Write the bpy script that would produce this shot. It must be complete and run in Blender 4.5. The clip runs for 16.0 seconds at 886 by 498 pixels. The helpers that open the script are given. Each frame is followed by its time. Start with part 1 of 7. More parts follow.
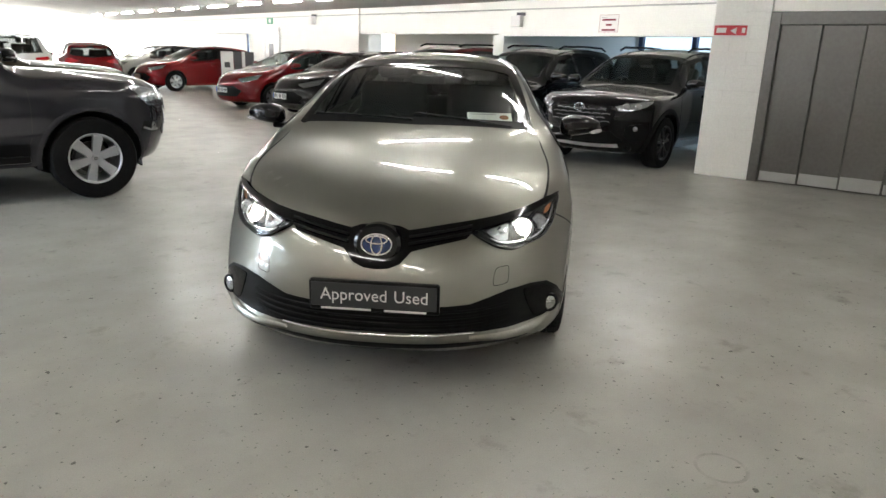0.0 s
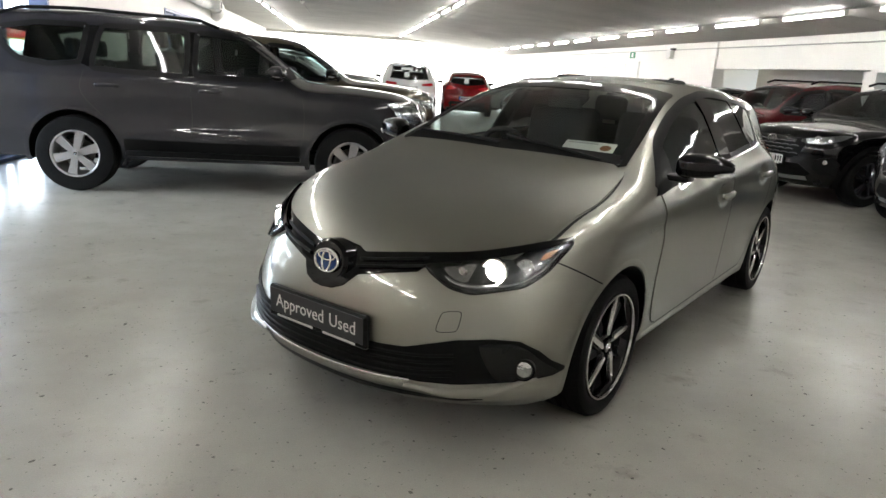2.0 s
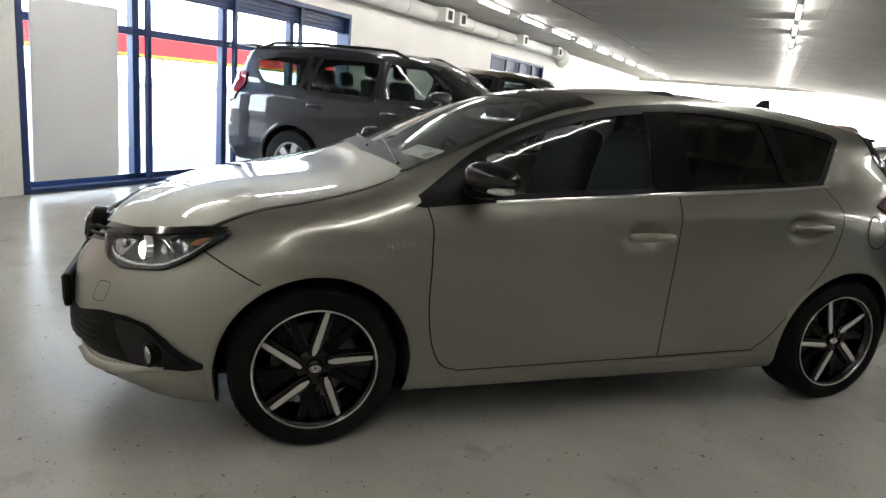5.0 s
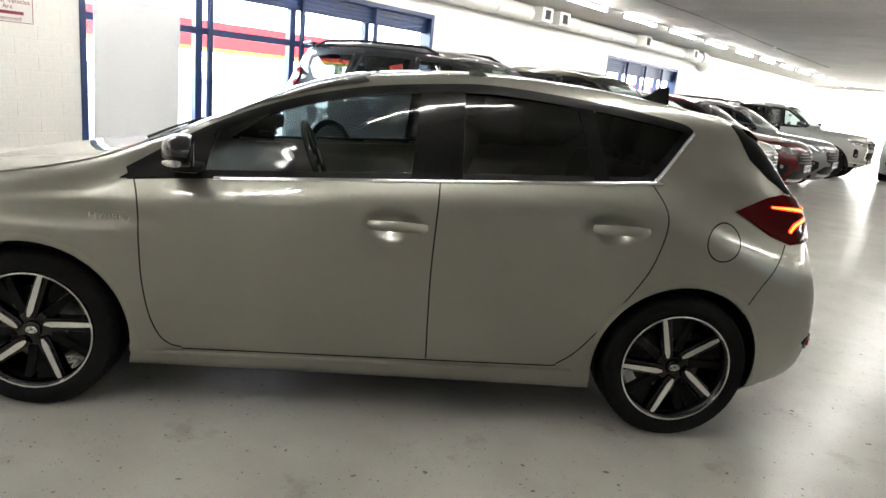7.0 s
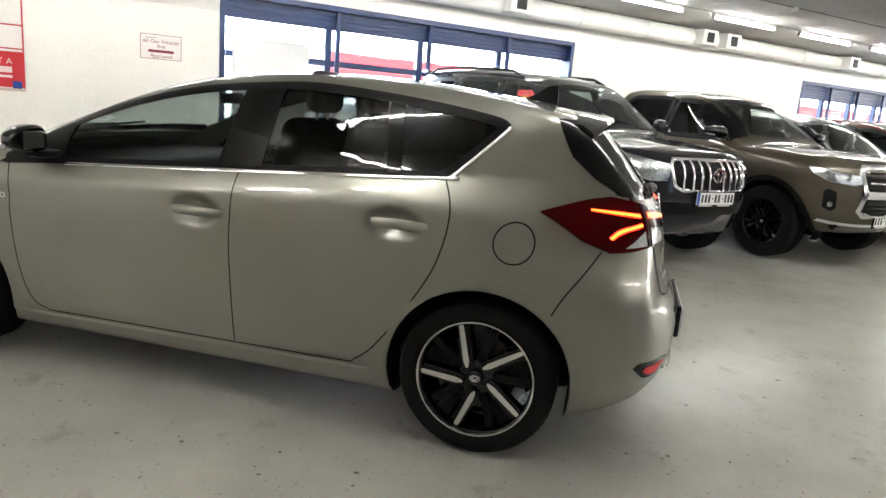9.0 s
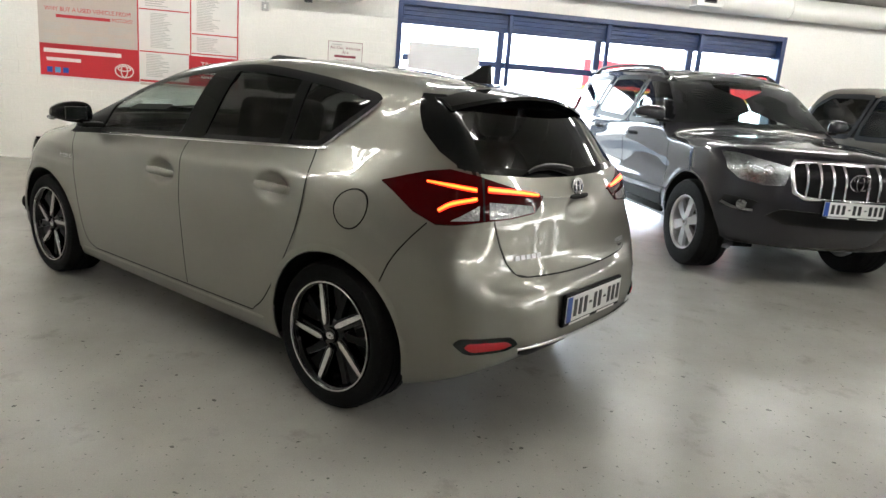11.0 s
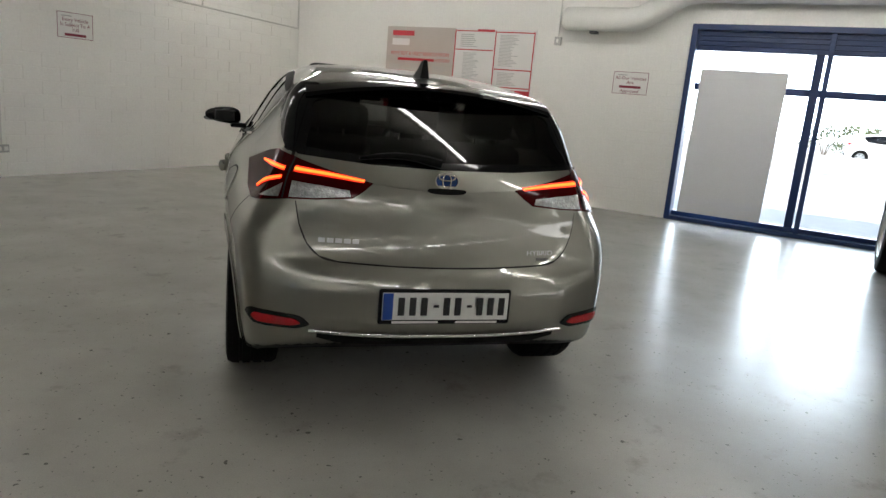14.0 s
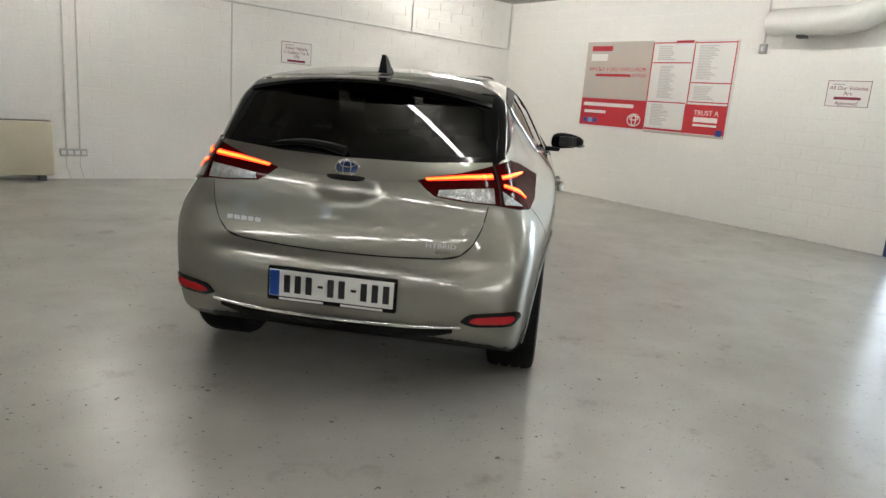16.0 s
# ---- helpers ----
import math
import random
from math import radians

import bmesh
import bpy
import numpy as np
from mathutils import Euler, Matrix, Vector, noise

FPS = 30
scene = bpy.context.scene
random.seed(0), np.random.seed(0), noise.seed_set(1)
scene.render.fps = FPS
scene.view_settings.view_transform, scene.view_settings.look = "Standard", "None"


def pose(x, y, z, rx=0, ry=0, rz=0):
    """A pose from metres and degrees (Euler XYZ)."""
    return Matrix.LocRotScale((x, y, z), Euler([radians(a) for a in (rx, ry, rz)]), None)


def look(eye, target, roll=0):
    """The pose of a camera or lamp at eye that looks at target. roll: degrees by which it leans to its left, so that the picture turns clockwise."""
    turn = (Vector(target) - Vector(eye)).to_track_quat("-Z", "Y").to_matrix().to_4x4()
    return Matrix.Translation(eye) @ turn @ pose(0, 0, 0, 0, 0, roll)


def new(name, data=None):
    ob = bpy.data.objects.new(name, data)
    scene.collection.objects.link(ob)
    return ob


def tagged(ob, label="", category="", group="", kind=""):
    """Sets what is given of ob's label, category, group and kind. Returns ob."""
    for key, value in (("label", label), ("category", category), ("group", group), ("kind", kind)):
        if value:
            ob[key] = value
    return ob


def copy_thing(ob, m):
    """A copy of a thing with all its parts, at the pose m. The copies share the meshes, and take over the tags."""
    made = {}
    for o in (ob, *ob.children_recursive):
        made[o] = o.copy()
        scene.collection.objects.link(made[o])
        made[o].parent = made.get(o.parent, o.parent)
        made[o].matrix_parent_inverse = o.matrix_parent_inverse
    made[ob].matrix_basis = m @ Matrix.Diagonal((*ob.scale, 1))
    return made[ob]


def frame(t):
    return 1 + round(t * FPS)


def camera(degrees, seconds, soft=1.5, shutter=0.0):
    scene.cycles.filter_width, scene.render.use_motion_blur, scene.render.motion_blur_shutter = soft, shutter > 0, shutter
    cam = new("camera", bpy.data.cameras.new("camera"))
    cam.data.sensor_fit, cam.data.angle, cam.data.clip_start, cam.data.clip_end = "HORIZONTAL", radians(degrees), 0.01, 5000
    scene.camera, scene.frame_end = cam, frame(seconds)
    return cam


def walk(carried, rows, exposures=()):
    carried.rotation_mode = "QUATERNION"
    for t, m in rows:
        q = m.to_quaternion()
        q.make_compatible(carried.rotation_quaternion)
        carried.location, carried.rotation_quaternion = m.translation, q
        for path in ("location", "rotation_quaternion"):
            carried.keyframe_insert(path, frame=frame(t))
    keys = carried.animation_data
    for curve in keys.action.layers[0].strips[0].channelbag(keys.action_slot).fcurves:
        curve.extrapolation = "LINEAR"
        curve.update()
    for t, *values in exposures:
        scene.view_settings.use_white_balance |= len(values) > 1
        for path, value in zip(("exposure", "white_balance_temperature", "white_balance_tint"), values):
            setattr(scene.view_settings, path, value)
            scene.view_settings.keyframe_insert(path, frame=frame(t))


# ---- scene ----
cam = camera(66.0, 16.0)
PATH = [
    (0, (-0.136, 0.259, 1.454), (1.121, 1.714, 0.905), 1.9),
    (0.5, (0.223, 0.136, 1.434), (1.275, 1.739, 0.865), 2.2),
    (1, (0.629, -0.002, 1.406), (1.534, 1.69, 0.843), 2.9),
    (1.5, (1.067, -0.099, 1.412), (1.662, 1.734, 0.878), 3.1),
    (2, (1.508, -0.095, 1.422), (1.801, 1.819, 0.92), 3.6),
    (2.5, (1.976, -0.109, 1.414), (2.009, 1.832, 0.935), 3.2),
    (3, (2.403, -0.016, 1.398), (2.121, 1.913, 0.955), 4.4),
    (3.2, (2.581, 0.024, 1.399), (2.198, 1.937, 0.959), 5.0),
    (5.3, (4.258, 0.69, 1.355), (3.391, 2.436, 0.909), 5.0),
    (5.5, (4.396, 0.798, 1.366), (3.487, 2.522, 0.916), 5.1),
    (6, (4.764, 1.029, 1.36), (3.79, 2.715, 0.903), 5.0),
    (6.5, (5.121, 1.279, 1.371), (4.027, 2.89, 0.912), 5.3),
    (7, (5.422, 1.595, 1.388), (4.198, 3.107, 0.922), 5.6),
    (7.5, (5.764, 1.889, 1.389), (4.414, 3.297, 0.948), 5.0),
    (8, (6.039, 2.242, 1.377), (4.576, 3.538, 0.953), 4.8),
    (8.5, (6.321, 2.573, 1.366), (4.774, 3.77, 0.947), 4.8),
    (9, (6.572, 2.917, 1.366), (4.899, 3.929, 0.946), 4.8),
    (9.2, (6.646, 3.075, 1.352), (4.931, 4.015, 0.934), 4.8),
    (11.3, (7.273, 4.631, 1.36), (5.335, 4.806, 0.899), 4.8),
    (11.5, (7.28, 4.777, 1.351), (5.338, 4.885, 0.887), 4.9),
    (12, (7.226, 5.164, 1.347), (5.285, 5.093, 0.871), 5.7),
    (12.5, (7.188, 5.556, 1.337), (5.26, 5.285, 0.875), 5.1),
    (13, (7.06, 5.945, 1.317), (5.179, 5.432, 0.873), 5.2),
    (13.5, (6.925, 6.327, 1.311), (5.103, 5.632, 0.863), 5.3),
    (14, (6.783, 6.706, 1.318), (5.062, 5.781, 0.889), 5.0),
    (14.5, (6.544, 7.022, 1.324), (4.961, 5.881, 0.886), 5.2),
    (15, (6.328, 7.34, 1.322), (4.871, 6.039, 0.891), 5.0),
    (15.5, (6.05, 7.614, 1.305), (4.738, 6.166, 0.882), 4.9),
    (16, (5.756, 7.88, 1.29), (4.56, 6.334, 0.869), 4.6),
]
walk(cam, [(t, look(eye, target, roll)) for t, eye, target, roll in PATH], exposures=[(0.0, 1.92), (1.5, 1.88), (2.5, 1.60), (3.0, 1.45), (5.5, 1.75), (6.0, 1.92), (7.0, 2.3), (9.0, 2.3), (11.5, 1.75), (12.5, 1.26), (13.5, 0.95), (14.0, 1.07), (14.5, 1.34), (15.0, 1.56), (16.0, 1.68)])

# ---- world, sun, exposure ----
world = bpy.data.worlds.new("world")
scene.world = world
world.use_nodes = True
wn = world.node_tree.nodes
sky = wn.new("ShaderNodeTexSky")
sky.sky_type = "NISHITA"
sky.sun_disc = False
sky.sun_elevation, sky.sun_rotation = radians(42), radians(75)
wn["Background"].inputs["Strength"].default_value = 0.15
world.node_tree.links.new(sky.outputs["Color"], wn["Background"].inputs["Color"])
sun = new("sun", bpy.data.lights.new("sun", "SUN"))
sun.data.energy, sun.data.angle, sun.data.color = 4.5, radians(0.5), (1.0, 0.95, 0.88)
sun.matrix_world = look((60, 16, 60), (0, 0, 0))
TUBE = 17.5          # strength of the fluorescent tubes


# ---- materials ----
def material(name, color, rough=0.5, metal=0.0, coat=0.0, var=0.06, scale=3.0, fine=60.0, bump=0.0, spec=0.5, emit=None, strength=0.0):
    """A surface with colour variation at two scales and fine relief."""
    m = bpy.data.materials.new(name)
    m.use_nodes = True
    nt = m.node_tree
    b = nt.nodes["Principled BSDF"]
    b.inputs["Roughness"].default_value = rough
    b.inputs["Metallic"].default_value = metal
    b.inputs["Specular IOR Level"].default_value = spec
    b.inputs["Coat Weight"].default_value = coat
    b.inputs["Coat Roughness"].default_value = 0.03
    b.inputs["Base Color"].default_value = (*color, 1)
    if var > 0 or bump > 0:
        tc = nt.nodes.new("ShaderNodeTexCoord")
        n1 = nt.nodes.new("ShaderNodeTexNoise")
        n1.inputs["Scale"].default_value = scale
        n1.inputs["Detail"].default_value = 4
        n2 = nt.nodes.new("ShaderNodeTexNoise")
        n2.inputs["Scale"].default_value = fine
        n2.inputs["Detail"].default_value = 3
        for n in (n1, n2):
            nt.links.new(tc.outputs["Object"], n.inputs["Vector"])
        if var > 0:
            add = nt.nodes.new("ShaderNodeMath")
            add.operation = "ADD"
            nt.links.new(n1.outputs["Fac"], add.inputs[0])
            nt.links.new(n2.outputs["Fac"], add.inputs[1])
            ramp = nt.nodes.new("ShaderNodeMapRange")
            ramp.inputs["From Min"].default_value, ramp.inputs["From Max"].default_value = 0.7, 1.3
            ramp.inputs["To Min"].default_value, ramp.inputs["To Max"].default_value = 1 - var, 1 + var
            nt.links.new(add.outputs[0], ramp.inputs["Value"])
            mul = nt.nodes.new("ShaderNodeVectorMath")
            mul.operation = "SCALE"
            mul.inputs[0].default_value = color
            nt.links.new(ramp.outputs["Result"], mul.inputs["Scale"])
            nt.links.new(mul.outputs["Vector"], b.inputs["Base Color"])
        if bump > 0:
            bp = nt.nodes.new("ShaderNodeBump")
            bp.inputs["Strength"].default_value = bump
            bp.inputs["Distance"].default_value = 0.01
            nt.links.new(n2.outputs["Fac"], bp.inputs["Height"])
            nt.links.new(bp.outputs["Normal"], b.inputs["Normal"])
    if emit:
        b.inputs["Emission Color"].default_value = (*emit, 1)
        b.inputs["Emission Strength"].default_value = strength
    return m


def glass(name, tint, gloss=1.0):
    """A thin pane: tinted see-through with a mirror-like surface that grows at grazing angles."""
    m = bpy.data.materials.new(name)
    m.use_nodes = True
    nt = m.node_tree
    nt.nodes.remove(nt.nodes["Principled BSDF"])
    t = nt.nodes.new("ShaderNodeBsdfTransparent")
    t.inputs["Color"].default_value = (*tint, 1)
    g = nt.nodes.new("ShaderNodeBsdfGlossy")
    g.inputs["Roughness"].default_value = 0.015
    g.inputs["Color"].default_value = (gloss, gloss, gloss, 1)
    lw = nt.nodes.new("ShaderNodeLayerWeight")
    lw.inputs["Blend"].default_value = 0.5
    pw = nt.nodes.new("ShaderNodeMath")
    pw.operation = "POWER"
    pw.inputs[1].default_value = 5.0
    nt.links.new(lw.outputs["Facing"], pw.inputs[0])
    fr = nt.nodes.new("ShaderNodeMapRange")
    fr.inputs["To Min"].default_value = 0.035
    nt.links.new(pw.outputs[0], fr.inputs["Value"])
    mix = nt.nodes.new("ShaderNodeMixShader")
    nt.links.new(fr.outputs["Result"], mix.inputs["Fac"])
    nt.links.new(t.outputs[0], mix.inputs[1])
    nt.links.new(g.outputs[0], mix.inputs[2])
    nt.links.new(mix.outputs[0], nt.nodes["Material Output"].inputs["Surface"])
    return m


def paint(name, color, metal=0.55, rough=0.36, gloss=1.5, spec=0.5):
    """Car paint: a metallic base with fine flake under a clear coat."""
    m = material(name, color, rough, metal, coat=1.0, var=0.05, scale=1.2, fine=900, spec=spec)
    m.node_tree.nodes["Principled BSDF"].inputs["Coat IOR"].default_value = gloss
    return m


def floor_material():
    """Painted concrete: patchy grey, scuffs, dark specks, a worn semi-gloss."""
    m = bpy.data.materials.new("painted_concrete")
    m.use_nodes = True
    nt = m.node_tree
    N, L = nt.nodes.new, nt.links.new
    b = nt.nodes["Principled BSDF"]
    tc = N("ShaderNodeTexCoord")

    def noise_tex(scale, detail=5, rough=0.55):
        n = N("ShaderNodeTexNoise")
        n.inputs["Scale"].default_value, n.inputs["Detail"].default_value, n.inputs["Roughness"].default_value = scale, detail, rough
        L(tc.outputs["Object"], n.inputs["Vector"])
        return n.outputs["Fac"]

    def remap(src, a, c, lo, hi):
        r = N("ShaderNodeMapRange")
        r.inputs["From Min"].default_value, r.inputs["From Max"].default_value = a, c
        r.inputs["To Min"].default_value, r.inputs["To Max"].default_value = lo, hi
        L(src, r.inputs["Value"])
        return r.outputs["Result"]

    def mul(a, c):
        r = N("ShaderNodeMath")
        r.operation = "MULTIPLY"
        L(a, r.inputs[0])
        L(c, r.inputs[1])
        return r.outputs[0]

    big = remap(noise_tex(0.4, 3), 0.3, 0.7, 0.91, 1.06)
    mid = remap(noise_tex(2.2, 5, 0.6), 0.3, 0.75, 0.88, 1.08)
    specks = remap(noise_tex(24, 2, 0.4), 0.715, 0.75, 1.0, 0.40)
    blots = remap(noise_tex(3.6, 5, 0.65), 0.60, 0.74, 1.0, 0.72)
    grain = mul(remap(noise_tex(180, 2), 0.3, 0.7, 0.95, 1.05), remap(noise_tex(55, 2, 0.4), 0.69, 0.73, 1.0, 0.55))
    vo = N("ShaderNodeTexVoronoi")
    vo.inputs["Scale"].default_value = 0.9
    L(tc.outputs["Object"], vo.inputs["Vector"])
    sep = N("ShaderNodeSeparateColor")
    L(vo.outputs["Color"], sep.inputs[0])
    ring = N("ShaderNodeMath")
    ring.operation = "COMPARE"
    L(vo.outputs["Distance"], ring.inputs[0])
    ring.inputs[1].default_value, ring.inputs[2].default_value = 0.085, 0.006
    some = remap(sep.outputs[0], 0.70, 0.72, 0.0, 1.0)
    rings = remap(mul(mul(ring.outputs[0], some), remap(noise_tex(12, 2), 0.4, 0.6, 0.0, 1.0)), 0.0, 1.0, 1.0, 0.80)
    v = mul(mul(mul(big, mid), rings), mul(mul(specks, blots), grain))
    sc = N("ShaderNodeVectorMath")
    sc.operation = "SCALE"
    sc.inputs[0].default_value = (0.39, 0.378, 0.338)
    L(v, sc.inputs["Scale"])
    L(sc.outputs["Vector"], b.inputs["Base Color"])
    b.inputs["Roughness"].default_value = 0.27
    bp = N("ShaderNodeBump")
    bp.inputs["Strength"].default_value, bp.inputs["Distance"].default_value = 0.12, 0.005
    L(noise_tex(9, 4), bp.inputs["Height"])
    wave = N("ShaderNodeBump")
    wave.inputs["Strength"].default_value, wave.inputs["Distance"].default_value = 0.12, 0.03
    L(noise_tex(1.7, 3), wave.inputs["Height"])
    L(wave.outputs["Normal"], bp.inputs["Normal"])
    L(bp.outputs["Normal"], b.inputs["Normal"])
    return m


M_FLOOR = floor_material()
M_WALL = material("white_painted_block", (0.80, 0.785, 0.74), 0.55, var=0.05, scale=0.8, fine=40, bump=0.25)
M_CEIL = material("bare_concrete_ceiling", (0.42, 0.41, 0.38), 0.8, var=0.12, scale=1.1, fine=30, bump=0.3)
M_NAVY = material("navy_painted_aluminium", (0.012, 0.034, 0.115), 0.35, var=0.1, fine=80)
M_WHITE = material("white_plastic", (0.72, 0.71, 0.68), 0.4, var=0.03)
M_BOARD = material("white_board", (0.76, 0.76, 0.77), 0.6, var=0.03, scale=1.0)
M_DUCT = material("white_duct_paint", (0.66, 0.65, 0.61), 0.5, var=0.05, scale=2.0, bump=0.1)
M_STEEL = material("brushed_steel", (0.135, 0.13, 0.12), 0.42, metal=0.7, var=0.12, scale=1.5, fine=25)
M_DARKMETAL = material("dark_grey_metal", (0.06, 0.06, 0.06), 0.5, var=0.1)
M_GREYBOX = material("grey_plastic_box", (0.42, 0.42, 0.40), 0.5, var=0.05)
M_RED = material("red_print", (0.50, 0.02, 0.03), 0.35, var=0.03)
M_CREAM = material("cream_enamel", (0.55, 0.50, 0.37), 0.4, var=0.04)
M_BEIGE = material("beige_print", (0.50, 0.44, 0.385), 0.35, var=0.04)
M_PAPER = material("paper_white", (0.74, 0.72, 0.69), 0.45, var=0.02)
M_INK = material("grey_ink", (0.30, 0.29, 0.28), 0.5, var=0.0)
M_BLUE = material("blue_print", (0.015, 0.07, 0.36), 0.4, var=0.03)
M_TUBE = material("lit_fluorescent_tube", (0.8, 0.8, 0.8), 0.5, var=0, emit=(1.0, 0.985, 0.955), strength=TUBE)
M_BLACK = material("gloss_black_plastic", (0.003, 0.003, 0.0035), 0.08, coat=0.0, var=0.0, spec=0.35)
M_PILLAR = material("black_pillar_film", (0.003, 0.003, 0.0035), 0.06, var=0.0, spec=0.35)
M_TRIM = material("matt_black_trim", (0.005, 0.005, 0.005), 0.45, var=0.15, fine=200, spec=0.12)
M_RUBBER = material("tyre_rubber", (0.009, 0.009, 0.009), 0.7, var=0.2, scale=8, fine=150, bump=0.3, spec=0.08)
M_GAP = material("shut_line_shadow_gap", (0.010, 0.010, 0.010), 0.9, var=0.0)
M_CHROME = material("chrome", (0.75, 0.75, 0.76), 0.08, metal=1.0, var=0.0)
M_ALLOY = material("silver_alloy", (0.52, 0.52, 0.53), 0.3, metal=0.85, var=0.05, fine=100)
M_CUT = material("diamond_cut_alloy", (0.70, 0.69, 0.68), 0.22, metal=0.95, var=0.04, fine=150)
M_GREYALLOY = material("dark_alloy", (0.05, 0.05, 0.055), 0.3, metal=0.6, var=0.05)
M_LENS = glass("clear_lens", (0.9, 0.92, 0.93))
M_BOWL = material("lamp_bowl_plating", (0.10, 0.10, 0.105), 0.16, metal=0.9, var=0.2, scale=22, fine=34, bump=0.2)
M_REFLECTOR = material("lamp_reflector", (0.55, 0.56, 0.57), 0.12, metal=1.0, var=0.2, scale=25, fine=60, bump=0.35)
M_GLASS = glass("windscreen_glass", (0.76, 0.82, 0.80))
M_SIDE = glass("side_glass", (0.55, 0.62, 0.61))
M_PRIVACY = glass("privacy_glass", (0.085, 0.085, 0.083))
M_TINT = glass("tinted_side_glass", (0.34, 0.40, 0.37))
M_PANE = glass("window_pane", (0.93, 0.96, 0.96))
M_SEAT = material("dark_seat_cloth", (0.014, 0.014, 0.015), 0.85, var=0.15, fine=200, bump=0.3)
M_CABIN = material("dark_cabin_plastic", (0.009, 0.009, 0.0095), 0.6, var=0.1, fine=200, spec=0.3)
M_BULB = material("lit_headlamp_bulb", (1, 1, 1), 0.3, var=0, emit=(1.0, 0.93, 0.80), strength=14)
M_TAIL = material("dark_red_lens", (0.042, 0.0008, 0.0016), 0.06, coat=0.0, var=0.0, spec=0.2)
M_LED = material("lit_tail_lamp_bar", (0.9, 0.05, 0.02), 0.3, var=0, emit=(1.0, 0.018, 0.010), strength=0.55)
M_LEDCORE = material("lit_tail_lamp_core", (0.9, 0.2, 0.05), 0.3, var=0, emit=(1.0, 0.16, 0.016), strength=1.6)
M_CLEARPLASTIC = material("ribbed_clear_lens", (0.50, 0.50, 0.50), 0.12, metal=0.5, coat=1.0, var=0.3, scale=40, fine=120, bump=0.5)
M_REDREFLECT = material("red_reflector", (0.42, 0.010, 0.015), 0.20, coat=0.3, var=0.1, fine=200)
M_REARRED = material("deep_red_lens", (0.16, 0.004, 0.008), 0.10, coat=0.5, var=0.1, fine=200)
M_AMBER = material("amber_lens", (0.30, 0.12, 0.05), 0.2, coat=0.8, var=0.1)
M_BADGE = material("blue_badge_enamel", (0.012, 0.035, 0.13), 0.15, coat=1.0, var=0.0)
M_PLATE = material("white_plate", (0.72, 0.72, 0.70), 0.4, var=0.02)
M_DISC = material("brake_disc_steel", (0.10, 0.092, 0.085), 0.4, metal=0.8, var=0.2, scale=10)
M_AURIS = paint("olive_silver_paint", (0.272, 0.266, 0.230), 0.90, 0.38, 1.66)
M_GREYPAINT = paint("dark_grey_paint", (0.014, 0.013, 0.017), 0.0, 0.5, 1.6, 0.1)
M_BRONZE = paint("bronze_paint", (0.070, 0.056, 0.034), 0.4, 0.40)
M_SILVERPAINT = paint("silver_paint", (0.33, 0.32, 0.30), 0.6)
M_BLACKPAINT = paint("black_paint", (0.002, 0.002, 0.0025), 0.0, 0.25, 1.36)
M_BLACKPAINT.node_tree.nodes["Principled BSDF"].inputs["Specular IOR Level"].default_value = 0.1
M_REDPAINT = paint("red_paint", (0.13, 0.0015, 0.003), 0.0, 0.4, 1.4, 0.05)
M_DARKRED = paint("dark_red_paint", (0.065, 0.0015, 0.003), 0.0, 0.4, 1.5, 0.1)
M_WHITEPAINT = paint("white_paint", (0.66, 0.66, 0.66), 0.05)
M_STORMPAINT = paint("mid_grey_paint", (0.15, 0.15, 0.155), 0.6)


# ---- mesh helpers ----
def mesh_object(name, verts, faces, mat, parent=None, label="", smooth=False, normals=None):
    me = bpy.data.meshes.new(name)
    me.from_pydata([tuple(v) for v in verts], [], faces)
    me.materials.append(mat)
    if smooth or normals is not None:
        me.shade_smooth()
    if normals is not None:
        me.normals_split_custom_set_from_vertices([tuple(n) for n in normals])
    ob = new(name, me)
    if parent is not None:
        ob.parent = parent
    if label:
        ob["label"] = label
    return ob


def part(name, bm, mat, parent=None, label="", smooth=False):
    """Links a bmesh as one mesh object under a thing or part."""
    me = bpy.data.meshes.new(name)
    bm.to_mesh(me)
    bm.free()
    me.materials.append(mat)
    if smooth:
        me.shade_smooth()
        me.set_sharp_from_angle(angle=radians(38))
    ob = new(name, me)
    if parent is not None:
        ob.parent = parent
    if label:
        ob["label"] = label
    return ob


def box_bm(lo, hi, bevel=0.0, bm=None, seg=1):
    bm = bm or bmesh.new()
    c = [(a + b) / 2 for a, b in zip(lo, hi)]
    s = [abs(b - a) for a, b in zip(lo, hi)]
    r = bmesh.ops.create_cube(bm, size=1, matrix=Matrix.Translation(c) @ Matrix.Diagonal((*s, 1)))
    if bevel > 0:
        edges = {e for v in r["verts"] for e in v.link_edges}
        bmesh.ops.bevel(bm, geom=list(edges), offset=min(bevel, min(s) * 0.45), segments=seg, affect="EDGES", profile=0.5)
    return bm


def box(name, lo, hi, mat, parent=None, label="", bevel=0.004, seg=1):
    return part(name, box_bm(lo, hi, bevel, seg=seg), mat, parent, label, smooth=seg > 1)


